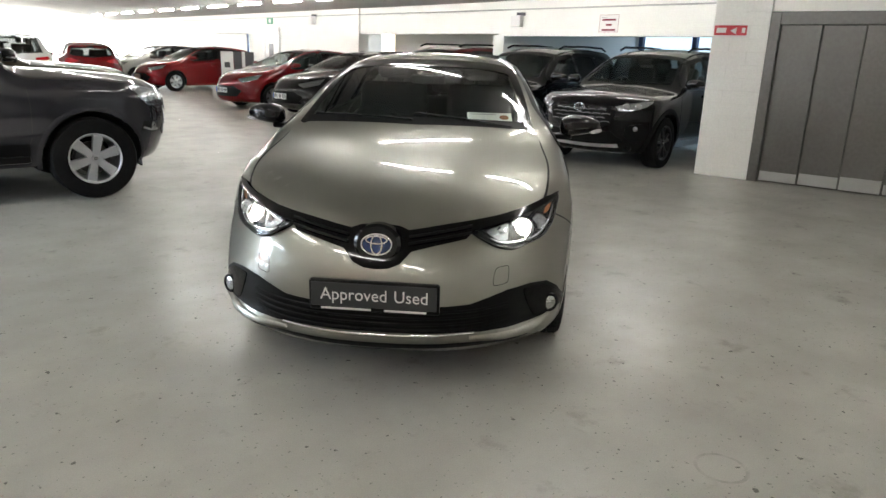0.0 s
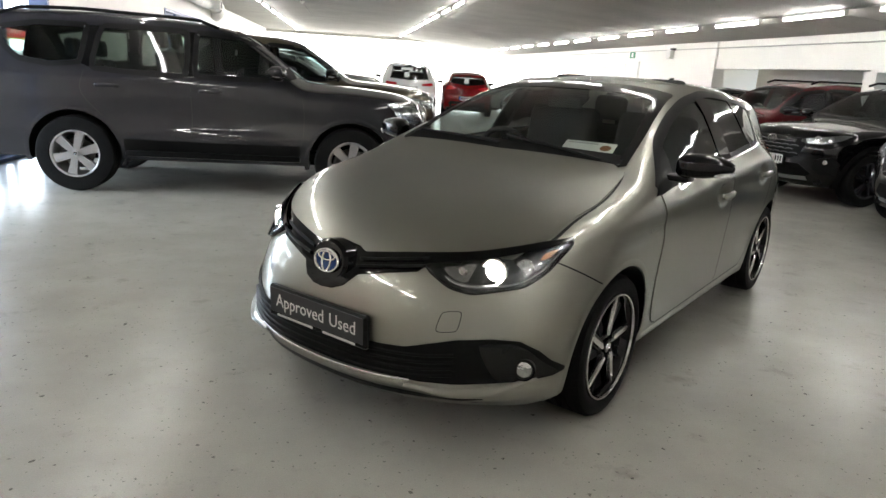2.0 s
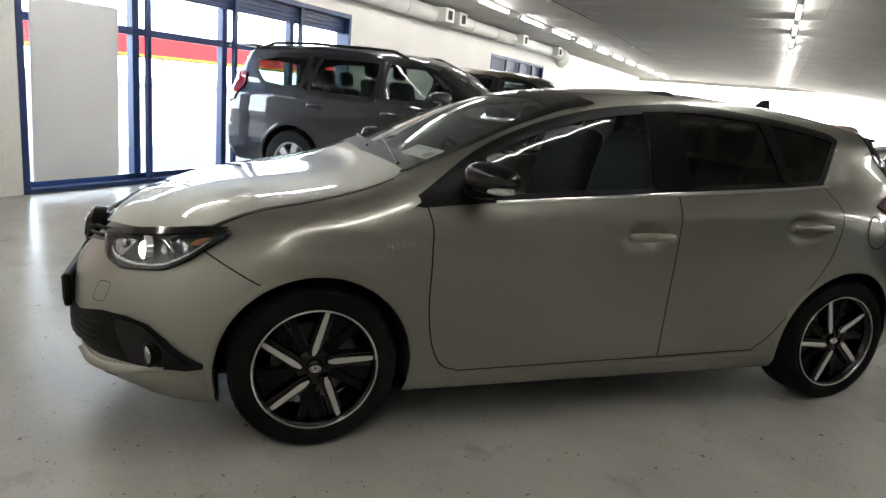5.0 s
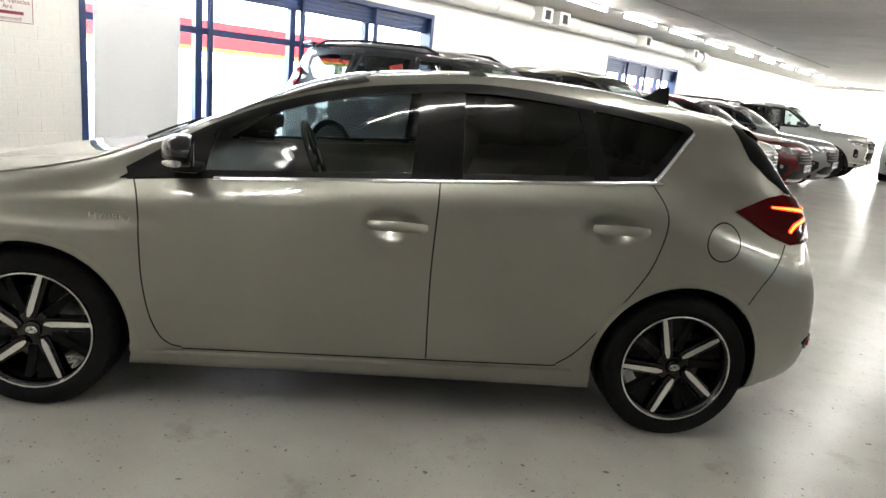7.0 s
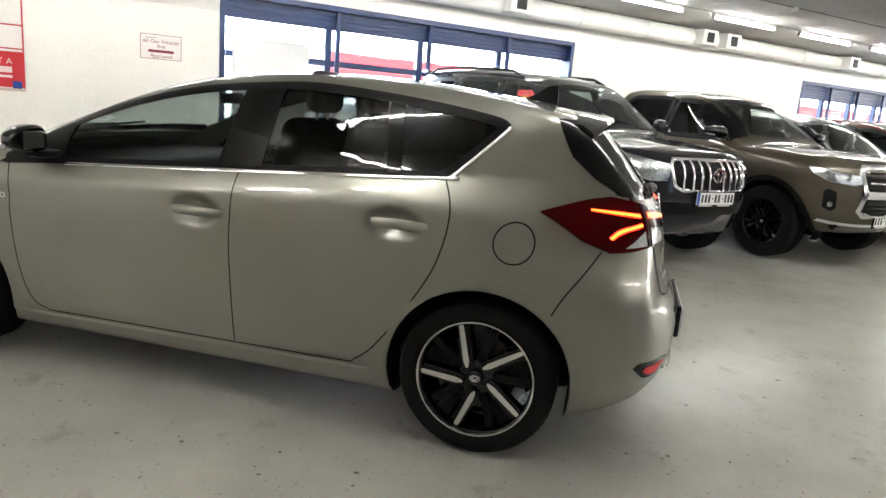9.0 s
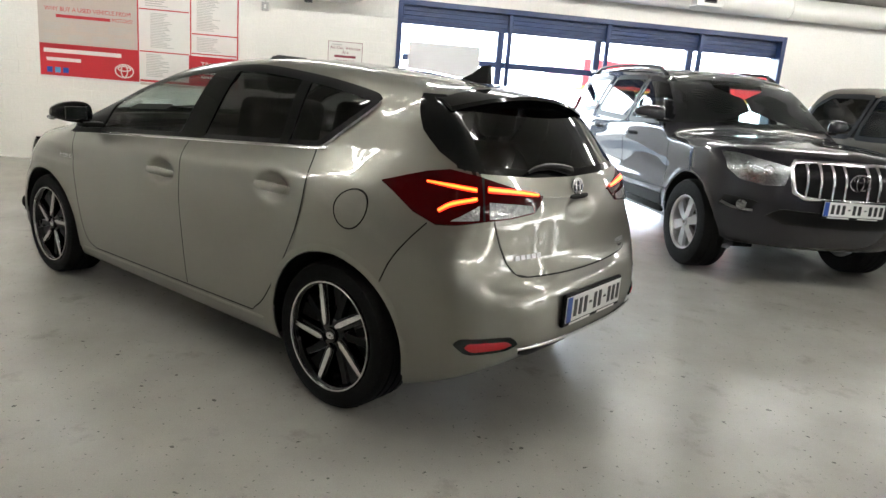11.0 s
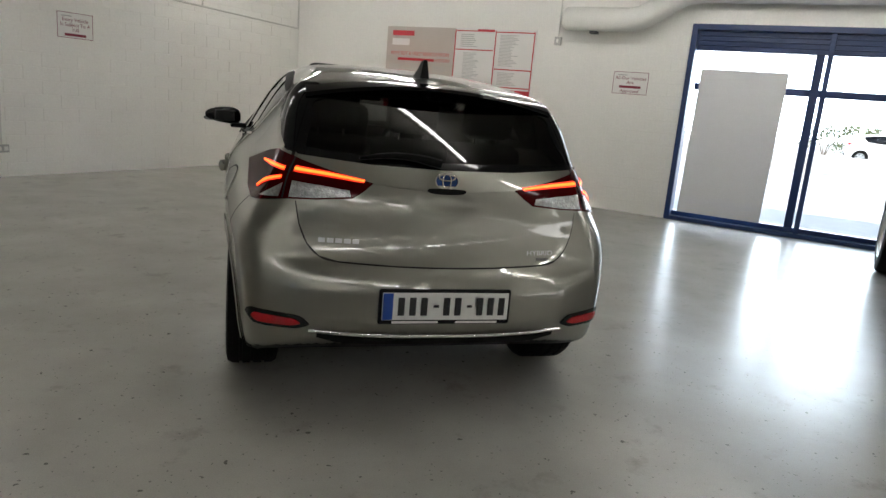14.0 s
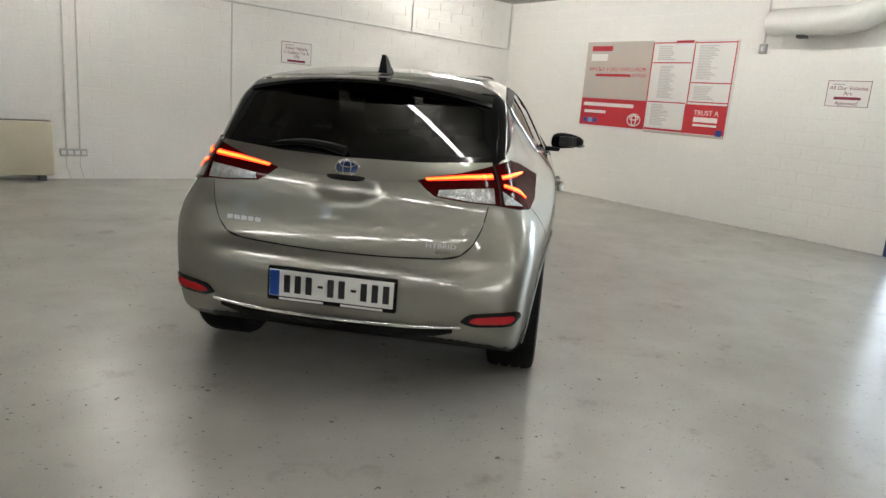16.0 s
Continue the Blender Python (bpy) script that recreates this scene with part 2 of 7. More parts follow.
def tube_bm(points, radius, sides=10, bm=None, cap=True):
    """A round bar along points."""
    bm = bm or bmesh.new()
    pts = [Vector(p) for p in points]
    rings = []
    for i, p in enumerate(pts):
        d = (pts[min(i + 1, len(pts) - 1)] - pts[max(i - 1, 0)]).normalized()
        a = d.orthogonal().normalized() if i == 0 else (rings_a - rings_a.dot(d) * d).normalized()
        rings_a = a
        c = d.cross(a)
        r = radius[i] if isinstance(radius, (list, tuple)) else radius
        rings.append([bm.verts.new(p + r * (math.cos(2 * math.pi * j / sides) * a + math.sin(2 * math.pi * j / sides) * c)) for j in range(sides)])
    for r0, r1 in zip(rings, rings[1:]):
        for j in range(sides):
            bm.faces.new((r0[j], r0[(j + 1) % sides], r1[(j + 1) % sides], r1[j]))
    if cap:
        bm.faces.new(rings[0][::-1])
        bm.faces.new(rings[-1])
    return bm


def lathe_bm(profile, steps=40, axis="y", bm=None, closed=False, caps=True):
    """Revolves (along, radius) points round an axis through the origin."""
    bm = bm or bmesh.new()
    rings = []
    for a, r in profile:
        ring = []
        for j in range(steps):
            t = 2 * math.pi * j / steps
            u, v = r * math.cos(t), r * math.sin(t)
            ring.append(bm.verts.new({"y": (u, a, v), "z": (u, v, a), "x": (a, u, v)}[axis]))
        rings.append(ring)
    pairs = list(zip(rings, rings[1:])) + ([(rings[-1], rings[0])] if closed else [])
    for r0, r1 in pairs:
        for j in range(steps):
            bm.faces.new((r0[j], r0[(j + 1) % steps], r1[(j + 1) % steps], r1[j]))
    if caps and not closed:
        for ring in (rings[0], rings[-1]):
            if (ring[0].co - ring[steps // 2].co).length > 1e-5:
                bm.faces.new(ring)
    bmesh.ops.recalc_face_normals(bm, faces=bm.faces)
    return bm


def text_mesh(body, size):
    """The outline of a line of writing as a flat filled mesh, centred on its origin."""
    cu = bpy.data.curves.new("writing", "FONT")
    cu.body, cu.size, cu.align_x, cu.align_y, cu.extrude = body, size, "CENTER", "CENTER", 0.0006
    cu.resolution_u = 3
    ob = bpy.data.objects.new("writing", cu)
    me = bpy.data.meshes.new_from_object(ob)
    bpy.data.objects.remove(ob)
    bpy.data.curves.remove(cu)
    return me


def writing(name, body, size, mat, parent, m, stretch=1.0, label=""):
    me = text_mesh(body, size)
    me.transform(m @ Matrix.Diagonal((stretch, 1, 1, 1)))
    me.materials.append(mat)
    ob = new(name, me)
    ob.parent = parent
    if label:
        ob["label"] = label
    return ob


def thing(name, m, label, category, group="", kind=""):
    ob = new(name)
    ob.matrix_world = m
    ob.empty_display_size = 0.1
    return tagged(ob, label, category, group, kind)


# ---- car bodies: a solid bounded by a side, a top, a front and a rear curve, with rounded meetings ----
class Curve:
    def __init__(self, points, soft=0.03):
        xs, ys = zip(*sorted(points))
        self.x = np.linspace(xs[0] - 0.6, xs[-1] + 0.6, 3000)
        y = np.interp(self.x, xs, ys)
        if soft > 0:
            step = self.x[1] - self.x[0]
            n = max(1, int(3 * soft / step))
            kern = np.exp(-0.5 * (np.arange(-n, n + 1) * step / soft) ** 2)
            y = np.convolve(np.pad(y, n, mode="edge"), kern / kern.sum(), "valid")
        self.y = y
        self.d = np.gradient(y, self.x)

    def __call__(self, t):
        return np.interp(t, self.x, self.y)

    def slope(self, t):
        return np.interp(t, self.x, self.d)


def smax(a, b, k):
    h = np.maximum(k - np.abs(a - b), 0) / k
    return np.maximum(a, b) + h * h * k * 0.25


class Body:
    def __init__(self, top, front, rear, width, lower, belt, tumble, crown, taper, fdrop, rdrop, floor_z, k=(0.10, 0.10, 0.10), soft=0.045, tumble_rear=None, dents=(), rise=0.0, crease=None, rear_soft=0.03):
        self.top, self.front, self.rear = Curve(top, soft), Curve(front, 0.03), Curve(rear, rear_soft)
        self.width, self.lower, self.belt = Curve(width, 0.12), Curve(lower, 0.025), Curve(belt, 0.15)
        self.tumble, self.crown, self.taper = Curve(tumble, 0.02), Curve(crown, 0.15), Curve(taper, 0.1)
        self.fdrop, self.rdrop, self.floor_z, self.k = fdrop, rdrop, floor_z, k
        self.rise = rise
        self.rear_wide = Curve(rear, 0.14) if rear_soft < 0.03 else None
        self.crease = Curve(crease, 0.1) if crease else None
        self.tumble_rear, self.dents = Curve(tumble_rear, 0.02) if tumble_rear else None, dents

    def side(self, x, z):
        h = z - self.belt(x)
        g = np.clip(h / 0.15, 0, 1)
        lean = self.tumble(h)
        if self.tumble_rear:
            f = np.clip((-1.0 - x) / 0.5, 0, 1)
            lean = lean + (self.tumble_rear(h) - lean) * f * f * (3 - 2 * f)
        wide = self.width(x) + self.lower(z) - lean - self.taper(x) * g * g * (3 - 2 * g)
        if self.crease:
            # a pressed shoulder line that fades out at both ends
            up = z - self.crease(x)
            fade = np.clip((0.98 - x) / 0.35, 0, 1) * np.clip((x + 1.62) / 0.3, 0, 1)
            wide = wide - 0.30 * fade * (0.5 * (np.minimum(up, 0.12) + np.sqrt(np.minimum(up, 0.12) ** 2 + 0.018 ** 2)))
        return wide

    def __call__(self, p):
        x, y, z = p[..., 0], np.abs(p[..., 1]), p[..., 2]
        a = y - self.side(x, z)
        b = (z - self.top(x) + self.crown(x) * y * y) / np.sqrt(1 + self.top.slope(x) ** 2)
        fa, fw, fp = self.fdrop[:3]
        if len(self.fdrop) > 3:
            fa = self.fdrop[3] + (fa - self.fdrop[3]) * np.clip((z - 0.42) / 0.26, 0, 1)
        ra, rw, rp = self.rdrop
        c = (x - self.front(z) + fa * (y / fw) ** fp) * 0.9
        tail, lean = self.rear(z), self.rear.slope(z)
        if self.rear_wide:
            # pressed ledges die out towards the corners
            f = np.clip((y - 0.50) / 0.24, 0, 1)
            f = f * f * (3 - 2 * f) * np.clip((1.0 - z) / 0.08, 0, 1)
            tail, lean = tail + (self.rear_wide(z) - tail) * f, lean + (self.rear_wide.slope(z) - lean) * f
        d = (tail - x + ra * (y / rw) ** rp) / np.sqrt(1 + lean ** 2)
        for kind, u, v, da, dz, depth in self.dents:
            if kind == "front":
                c = c + depth * np.exp(-(((y - u) / da) ** 2 + ((z - v) / dz) ** 2) ** 2)
            elif kind == "side":
                a = a + depth * np.exp(-(((x - u) / da) ** 2 + ((z - v) / dz) ** 2) ** 2)
            else:
                d = d + depth * np.exp(-(((y - u) / da) ** 2 + ((z - v) / dz) ** 2) ** 2)
        m = smax(a, b, self.k[0])
        m = smax(m, c, self.k[1])
        m = smax(m, d, self.k[2])
        return smax(m, self.floor_z + self.rise * np.maximum(0, -1.62 - x) - z, 0.05)

    def normal(self, p):
        e = 0.002
        n = np.stack([self(p + e * np.eye(3)[i]) - self(p - e * np.eye(3)[i]) for i in range(3)], -1)
        return n / (np.linalg.norm(n, axis=-1, keepdims=True) + 1e-9)

    def cast(self, origin, way, far=7.0, steps=90):
        """First place on the body along each ray."""
        s = np.linspace(0, far, steps)
        val = np.stack([self(origin + t * way) for t in s], -1)
        inside = val < 0
        first = np.where(inside.any(-1), inside.argmax(-1), val.argmin(-1))
        lo, hi = s[np.maximum(first - 1, 0)], s[first]
        for _ in range(22):
            mid = (lo + hi) / 2
            isin = self(origin + mid[:, None] * way) < 0
            hi, lo = np.where(isin, mid, hi), np.where(isin, lo, mid)
        return origin + hi[:, None] * way

    def shell(self, x0, x1, z0, ring, rows, cap):
        """Points over the whole body, by rays from a line inside it; rows of rings, nose to tail."""
        th = np.linspace(0, 2 * np.pi, ring, endpoint=False)
        o, w = [], []
        for ph in np.linspace(np.pi / 2, 0, cap, endpoint=False):
            o.append(np.tile((x1, 0, z0), (ring, 1)))
            w.append(np.stack([np.full(ring, np.sin(ph)), np.cos(ph) * np.sin(th), np.cos(ph) * np.cos(th)], -1))
        for x in np.linspace(x1, x0, rows):
            o.append(np.tile((x, 0, z0), (ring, 1)))
            w.append(np.stack([np.zeros(ring), np.sin(th), np.cos(th)], -1))
        for ph in np.linspace(0, np.pi / 2, cap + 1)[1:]:
            o.append(np.tile((x0, 0, z0), (ring, 1)))
            w.append(np.stack([np.full(ring, -np.sin(ph)), np.cos(ph) * np.sin(th), np.cos(ph) * np.cos(th)], -1))
        o, w = np.concatenate(o), np.concatenate(w)
        lo, hi = np.zeros(len(o)), np.full(len(o), 4.0)
        for _ in range(26):
            mid = (lo + hi) / 2
            isin = self(o + mid[:, None] * w) < 0
            lo, hi = np.where(isin, mid, lo), np.where(isin, hi, mid)
        return (o + lo[:, None] * w), ring


def inside_poly(px, py, poly):
    r = np.zeros(px.shape, bool)
    for (x0, y0), (x1, y1) in zip(poly, poly[1:] + poly[:1]):
        cond = (y0 > py) != (y1 > py)
        xi = (x1 - x0) * (py - y0) / ((y1 - y0) if y1 != y0 else 1e-9) + x0
        r ^= cond & (px < xi)
    return r


def round_poly(pts, r=0.25, n=2):
    """Cuts the corners of a closed outline."""
    for _ in range(n):
        out = []
        for i, p in enumerate(pts):
            a, c = pts[i - 1], pts[(i + 1) % len(pts)]
            out.append(tuple(p[k] + r * (a[k] - p[k]) for k in range(len(p))))
            out.append(tuple(p[k] + r * (c[k] - p[k]) for k in range(len(p))))
        pts = out
        r = 0.25
    return pts


def smooth_line(pts, n=6):
    """A Catmull-Rom line through points."""
    p = [np.array(q, float) for q in pts]
    p = [2 * p[0] - p[1]] + p + [2 * p[-1] - p[-2]]
    out = []
    for i in range(1, len(p) - 2):
        for j in range(n):
            t = j / n
            out.append(0.5 * (2 * p[i] + (p[i + 1] - p[i - 1]) * t + (2 * p[i - 1] - 5 * p[i] + 4 * p[i + 1] - p[i + 2]) * t * t + (3 * p[i] - p[i - 1] - 3 * p[i + 1] + p[i + 2]) * t ** 3))
    out.append(p[-2])
    return out


def basis(way):
    w = np.array(way, float)
    w /= np.linalg.norm(w)
    up = np.array((0, 0, 1.0)) if abs(w[2]) < 0.9 else np.array((1.0, 0, 0))
    e1 = np.cross(up, w)
    e1 /= np.linalg.norm(e1)
    return w, e1, np.cross(w, e1)


SIDE_L, FRONT, REAR, TOP = (0, -1, 0), (-1, 0, 0), (1, 0, 0), (0, 0, -1)


def panel(body, name, pts, way, mat, parent, off=0.003, grid=0.05, skirt=0.006, label="", mirror=False):
    """A panel whose outline (points in space, seen along way) lies on the body, proud by off, with a rim of its own."""
    w, e1, e2 = basis(way)
    flat = [(float(np.dot(p, e1)), float(np.dot(p, e2))) for p in pts]
    bm = bmesh.new()
    f = bm.faces.new([bm.verts.new((u, v, 0)) for u, v in flat])
    bmesh.ops.triangulate(bm, faces=[f])
    us, vs = [u for u, _ in flat], [v for _, v in flat]
    for lo, hi, no in ((min(us), max(us), (1, 0, 0)), (min(vs), max(vs), (0, 1, 0))):
        n = int((hi - lo) / grid)
        for i in range(1, n + 1):
            c = lo + (hi - lo) * i / (n + 1)
            bmesh.ops.bisect_plane(bm, geom=bm.verts[:] + bm.edges[:] + bm.faces[:], dist=1e-6, plane_co=(c * no[0], c * no[1], 0), plane_no=no)
    bm.verts.index_update()
    uv = np.array([v.co[:2] for v in bm.verts])
    faces = [[v.index for v in q.verts] for q in bm.faces]
    rim = [(e.verts[0].index, e.verts[1].index) for e in bm.edges if len(e.link_faces) == 1]
    bm.free()
    mean = np.mean(np.array(pts), 0)
    start = uv[:, :1] * e1 + uv[:, 1:] * e2 + w * (np.dot(mean, w) - 1.0)
    way_a = np.tile(w, (len(uv), 1))
    hit = body.cast(start, way_a, far=2.4, steps=60)
    nor = body.normal(hit)
    v = hit + off * nor
    if mat.name.endswith("glass") or name in ("bonnet", "tailgate", "tailgate_ledge"):
        # pressed and bent sheets curve evenly
        q = (uv - uv.mean(0)) / (np.ptp(uv, axis=0) / 2 + 1e-9)
        deg = {"bonnet": 4, "rear_window_glass": 2}.get(name, 3)
        terms = np.stack([q[:, 0] ** i * q[:, 1] ** j for i in range(deg) for j in range(deg - i)], -1)
        pressed = body.dents
        body.dents = ()
        plain_nor = body.normal(body.cast(start, way_a, far=2.4, steps=60))
        body.dents = pressed
        nor = terms @ np.linalg.lstsq(terms, plain_nor, rcond=None)[0] + (nor - plain_nor)
        nor /= np.linalg.norm(nor, axis=1, keepdims=True)
    a, b, c = (v[faces[0][i]] for i in range(3))
    if np.dot(np.cross(b - a, c - a), nor[faces[0][0]]) < 0:
        faces = [q[::-1] for q in faces]
    verts, normals, faces = list(v), list(nor), list(faces)
    if skirt > 0:
        centre = v.mean(0)
        for i, j in rim:
            k = len(verts)
            out = np.cross(v[j] - v[i], nor[i])
            out = out / (np.linalg.norm(out) + 1e-9)
            if np.dot(out, v[i] - centre) < 0:
                out = -out
            verts += [v[i], v[j], v[j] - (off + skirt) * nor[j], v[i] - (off + skirt) * nor[i]]
            normals += [out] * 4
            q = [k, k + 1, k + 2, k + 3]
            nn = np.cross(verts[k + 1] - verts[k], verts[k + 2] - verts[k])
            faces.append(q if np.dot(nn, out) > 0 else q[::-1])
    made = [mesh_object(name, verts, faces, mat, parent, label, normals=normals)]
    if mirror:
        flip = np.array((1, -1, 1.0))
        made.append(mesh_object(name, [q * flip for q in verts], [q[::-1] for q in faces], mat, parent, label, normals=[q * flip for q in normals]))
    return made


def strip(body, name, pts, way, width, mat, parent, off=0.002, label="", mirror=False, closed=False, n=5, high=0.0):
    """A narrow band along a line on the body."""
    w, e1, e2 = basis(way)
    line = smooth_line(pts, n) if n > 1 else [np.array(p, float) for p in pts]
    if closed:
        line = [np.array(p, float) for p in pts] + [np.array(pts[0], float)]
    uv = np.array([(np.dot(p, e1), np.dot(p, e2)) for p in line])
    tang = np.gradient(uv, axis=0)
    if closed:
        tang[0] = tang[-1] = tang[0] + tang[-1]
    tang /= np.linalg.norm(tang, axis=1, keepdims=True) + 1e-9
    side = np.stack([-tang[:, 1], tang[:, 0]], -1)
    ww = np.array(width if isinstance(width, (list, tuple)) else [width] * len(uv))
    ww = np.interp(np.linspace(0, 1, len(uv)), np.linspace(0, 1, len(ww)), ww)[:, None] / 2
    rows = [uv - side * ww, uv, uv + side * ww]
    mean = np.mean(np.array(line), 0)
    allv, alln = [], []
    for k, r in enumerate(rows):
        start = r[:, :1] * e1 + r[:, 1:] * e2 + w * (np.dot(mean, w) - 1.0)
        hit = body.cast(start, np.tile(w, (len(r), 1)), far=2.4, steps=60)
        nor = body.normal(hit)
        allv.append(hit + (off + (high if k == 1 else 0)) * nor)
        alln.append(nor)
    m = len(uv)
    verts, normals, faces = np.concatenate(allv), np.concatenate(alln), []
    for k in range(2):
        for i in range(m - 1):
            faces.append([k * m + i, k * m + i + 1, (k + 1) * m + i + 1, (k + 1) * m + i])
    a, b, c = (verts[faces[0][i]] for i in range(3))
    if np.dot(np.cross(b - a, c - a), normals[0]) < 0:
        faces = [q[::-1] for q in faces]
    made = [mesh_object(name, verts, faces, mat, parent, label, normals=None if high else normals, smooth=True)]
    if mirror:
        flip = np.array((1, -1, 1.0))
        made.append(mesh_object(name, verts * flip, [q[::-1] for q in faces], mat, parent, label, normals=None if high else normals * flip, smooth=True))
    return made


def on_body(body, p, way):
    """The place and outward direction on the body behind point p, seen along way."""
    w = np.array(way, float)
    w /= np.linalg.norm(w)
    hit = body.cast((np.array(p, float) - w * 1.0)[None], w[None], far=2.4, steps=120)
    return hit[0], body.normal(hit)[0]


def facing(p, n, roll_up=(0, 0, 1)):
    """A pose at p whose z looks along n and whose y is up."""
    z = Vector(n).normalized()
    x = Vector(roll_up).cross(z).normalized()
    y = z.cross(x)
    m = Matrix((x, y, z)).transposed().to_4x4()
    m.translation = Vector(p)
    return m


def make_shell(body, parent, mat, holes, arches, x0, x1, z0, ring, rows, cap, low):
    """The painted body, open at windows and wheel arches."""
    pts, ring = body.shell(x0, x1, z0, ring, rows, cap)
    for ax, az, r in arches:
        # draw the points beside a wheel opening onto its edge
        d = np.hypot(pts[:, 0] - ax, pts[:, 2] - az)
        near = (np.abs(d - r) < 0.016) & (np.abs(pts[:, 1]) > 0.4)
        p = pts[near]
        f = (r / d[near])[:, None]
        s = np.sign(p[:, 1])
        p = np.stack([ax + (p[:, 0] - ax) * f[:, 0], s * 1.4, az + (p[:, 2] - az) * f[:, 0]], -1)
        if len(p):
            pts[near] = body.cast(p, np.stack([0 * s, -s, 0 * s], -1), far=1.4, steps=60)
    nor = body.normal(pts)
    nrow = len(pts) // ring
    idx = np.arange(len(pts)).reshape(nrow, ring)
    quads = np.stack([idx[:-1], np.roll(idx, -1, 1)[:-1], np.roll(idx, -1, 1)[1:], idx[1:]], -1).reshape(-1, 4)
    c = pts[quads].mean(1)
    cn = nor[quads].mean(1)
    keep = c[:, 2] > low
    for kind, poly in holes:
        if kind == "side":
            keep &= ~((np.abs(cn[:, 1]) > 0.45) & inside_poly(c[:, 0], c[:, 2], poly))
        elif kind == "front":
            keep &= ~((c[:, 0] > 0) & (cn[:, 0] > 0.2) & inside_poly(np.abs(c[:, 1]), c[:, 2], poly))
        else:
            keep &= ~((c[:, 0] < -0.5) & (cn[:, 0] < -0.35) & inside_poly(np.abs(c[:, 1]), c[:, 2], poly))
    for ax, az, r in arches:
        keep &= ~((np.hypot(c[:, 0] - ax, c[:, 2] - az) < r) & (np.abs(c[:, 1]) > 0.4))
    under = (cn[:, 2] < -0.82) & (c[:, 2] < body.floor_z + 0.25)
    made = []
    for name, choice, m in (("body", keep & ~under, mat), ("underside", keep & under, M_TRIM)):
        some = quads[choice]
        used = np.unique(some)
        remap = np.full(len(pts), -1)
        remap[used] = np.arange(len(used))
        q = remap[some]
        a, b, cc = pts[used][q[0][0]], pts[used][q[0][1]], pts[used][q[0][2]]
        if np.dot(np.cross(b - a, cc - a), nor[used][q[0][0]]) < 0:
            q = q[:, ::-1]
        made.append(mesh_object(name, pts[used], q.tolist(), m, parent, normals=nor[used]))
    return made[0]


# ---- wheels and common car parts ----
def wheel(parent, x, y, radius, rim, width, style, out):
    """A wheel with its axle along y; out: +1 or -1, the side it faces."""
    hub = new("wheel")
    bm = lathe_bm([(-0.05, rim * 0.93), (0.02, rim * 0.90), (width * 0.42, rim * 0.95), (width * 0.5, rim * 1.02), (width * 0.47, rim * 1.03), (width * 0.1, rim * 0.86), (-width * 0.45, rim * 0.86), (-width * 0.5, rim * 1.02)], 48, caps=False)
    mesh = bpy.data.meshes.new("wheel")
    bm.to_mesh(mesh)
    bm.free()
    mesh.materials.append(M_BLACK if style in ("cut", "dark") else M_ALLOY if style == "silver" else M_GREYALLOY)
    mesh.shade_smooth()
    hub.data = None
    bpy.data.objects.remove(hub)
    hub = new("wheel", mesh)
    hub.parent = parent
    hub.matrix_basis = pose(x, y, radius) @ Matrix.Diagonal((1, out, 1, 1))
    w = width / 2
    tp = [(-w * 0.86, rim * 0.99), (-w * 1.0, rim * 1.06), (-w * 1.04, (rim + radius) / 2), (-w * 0.97, radius * 0.955), (-w * 0.80, radius * 0.992)]
    for g in (-0.45, 0.0, 0.45):
        tp += [(w * (g - 0.07), radius), (w * (g - 0.06), radius - 0.008), (w * (g + 0.06), radius - 0.008), (w * (g + 0.07), radius)]
    tp += [(w * 0.80, radius * 0.992), (w * 0.97, radius * 0.955), (w * 1.04, (rim + radius) / 2), (w * 1.0, rim * 1.06), (w * 0.86, rim * 0.99)]
    tyre = part("tyre", lathe_bm(tp, 64, caps=False), M_RUBBER, hub, "", True)
    # shoulder blocks of the tread
    bm = bmesh.new()
    for k in range(56):
        t = 2 * math.pi * k / 56
        for s in (-1, 1):
            m = Matrix.Rotation(-t, 4, "Y") @ Matrix.Translation((radius * 0.966, s * w * 0.84, 0)) @ Matrix.Rotation(s * 0.5, 4, "Z") @ Matrix.Diagonal((0.010, w * 0.22, radius * 0.060, 1))
            bmesh.ops.create_cube(bm, size=1, matrix=m)
    tagged(part("tyre_tread", bm, M_RUBBER, hub), kind="stuff")
    part("brake_disc", lathe_bm([(0.015, 0.05), (0.015, rim * 0.66), (-0.01, rim * 0.66), (-0.01, 0.05)], 40, closed=True), M_DISC, hub)
    bm = box_bm((rim * 0.35, -0.03, -0.07), (rim * 0.74, 0.045, 0.07), 0.015)
    bmesh.ops.rotate(bm, verts=bm.verts, cent=(0, 0, 0), matrix=Matrix.Rotation(radians(200), 3, "Y"))
    part("brake_caliper", bm, M_DARKMETAL, hub)
    face = w * 0.86

    def spoke(t, r0, r1, w0, w1, y0, y1, depth, skew=0.0, bend=0.0):
        bm = bmesh.new()
        n = 5
        rows = []
        for i in range(n + 1):
            f = i / n
            r = r0 + (r1 - r0) * f
            ang = t + skew * f + bend * f * f
            hw = (w0 + (w1 - w0) * f) / 2
            yy = y0 + (y1 - y0) * f
            c, s = math.cos(ang), math.sin(ang)
            pts = []
            for dw, dy in ((-hw, -depth), (-hw * 0.85, 0), (hw * 0.85, 0), (hw, -depth)):
                pts.append(bm.verts.new((r * c - dw * s, yy + dy, r * s + dw * c)))
            rows.append(pts)
        for a, b in zip(rows, rows[1:]):
            for k in range(3):
                bm.faces.new((a[k], a[k + 1], b[k + 1], b[k]))
            bm.faces.new((a[3], a[0], b[0], b[3]))
        bmesh.ops.recalc_face_normals(bm, faces=bm.faces)
        return bm

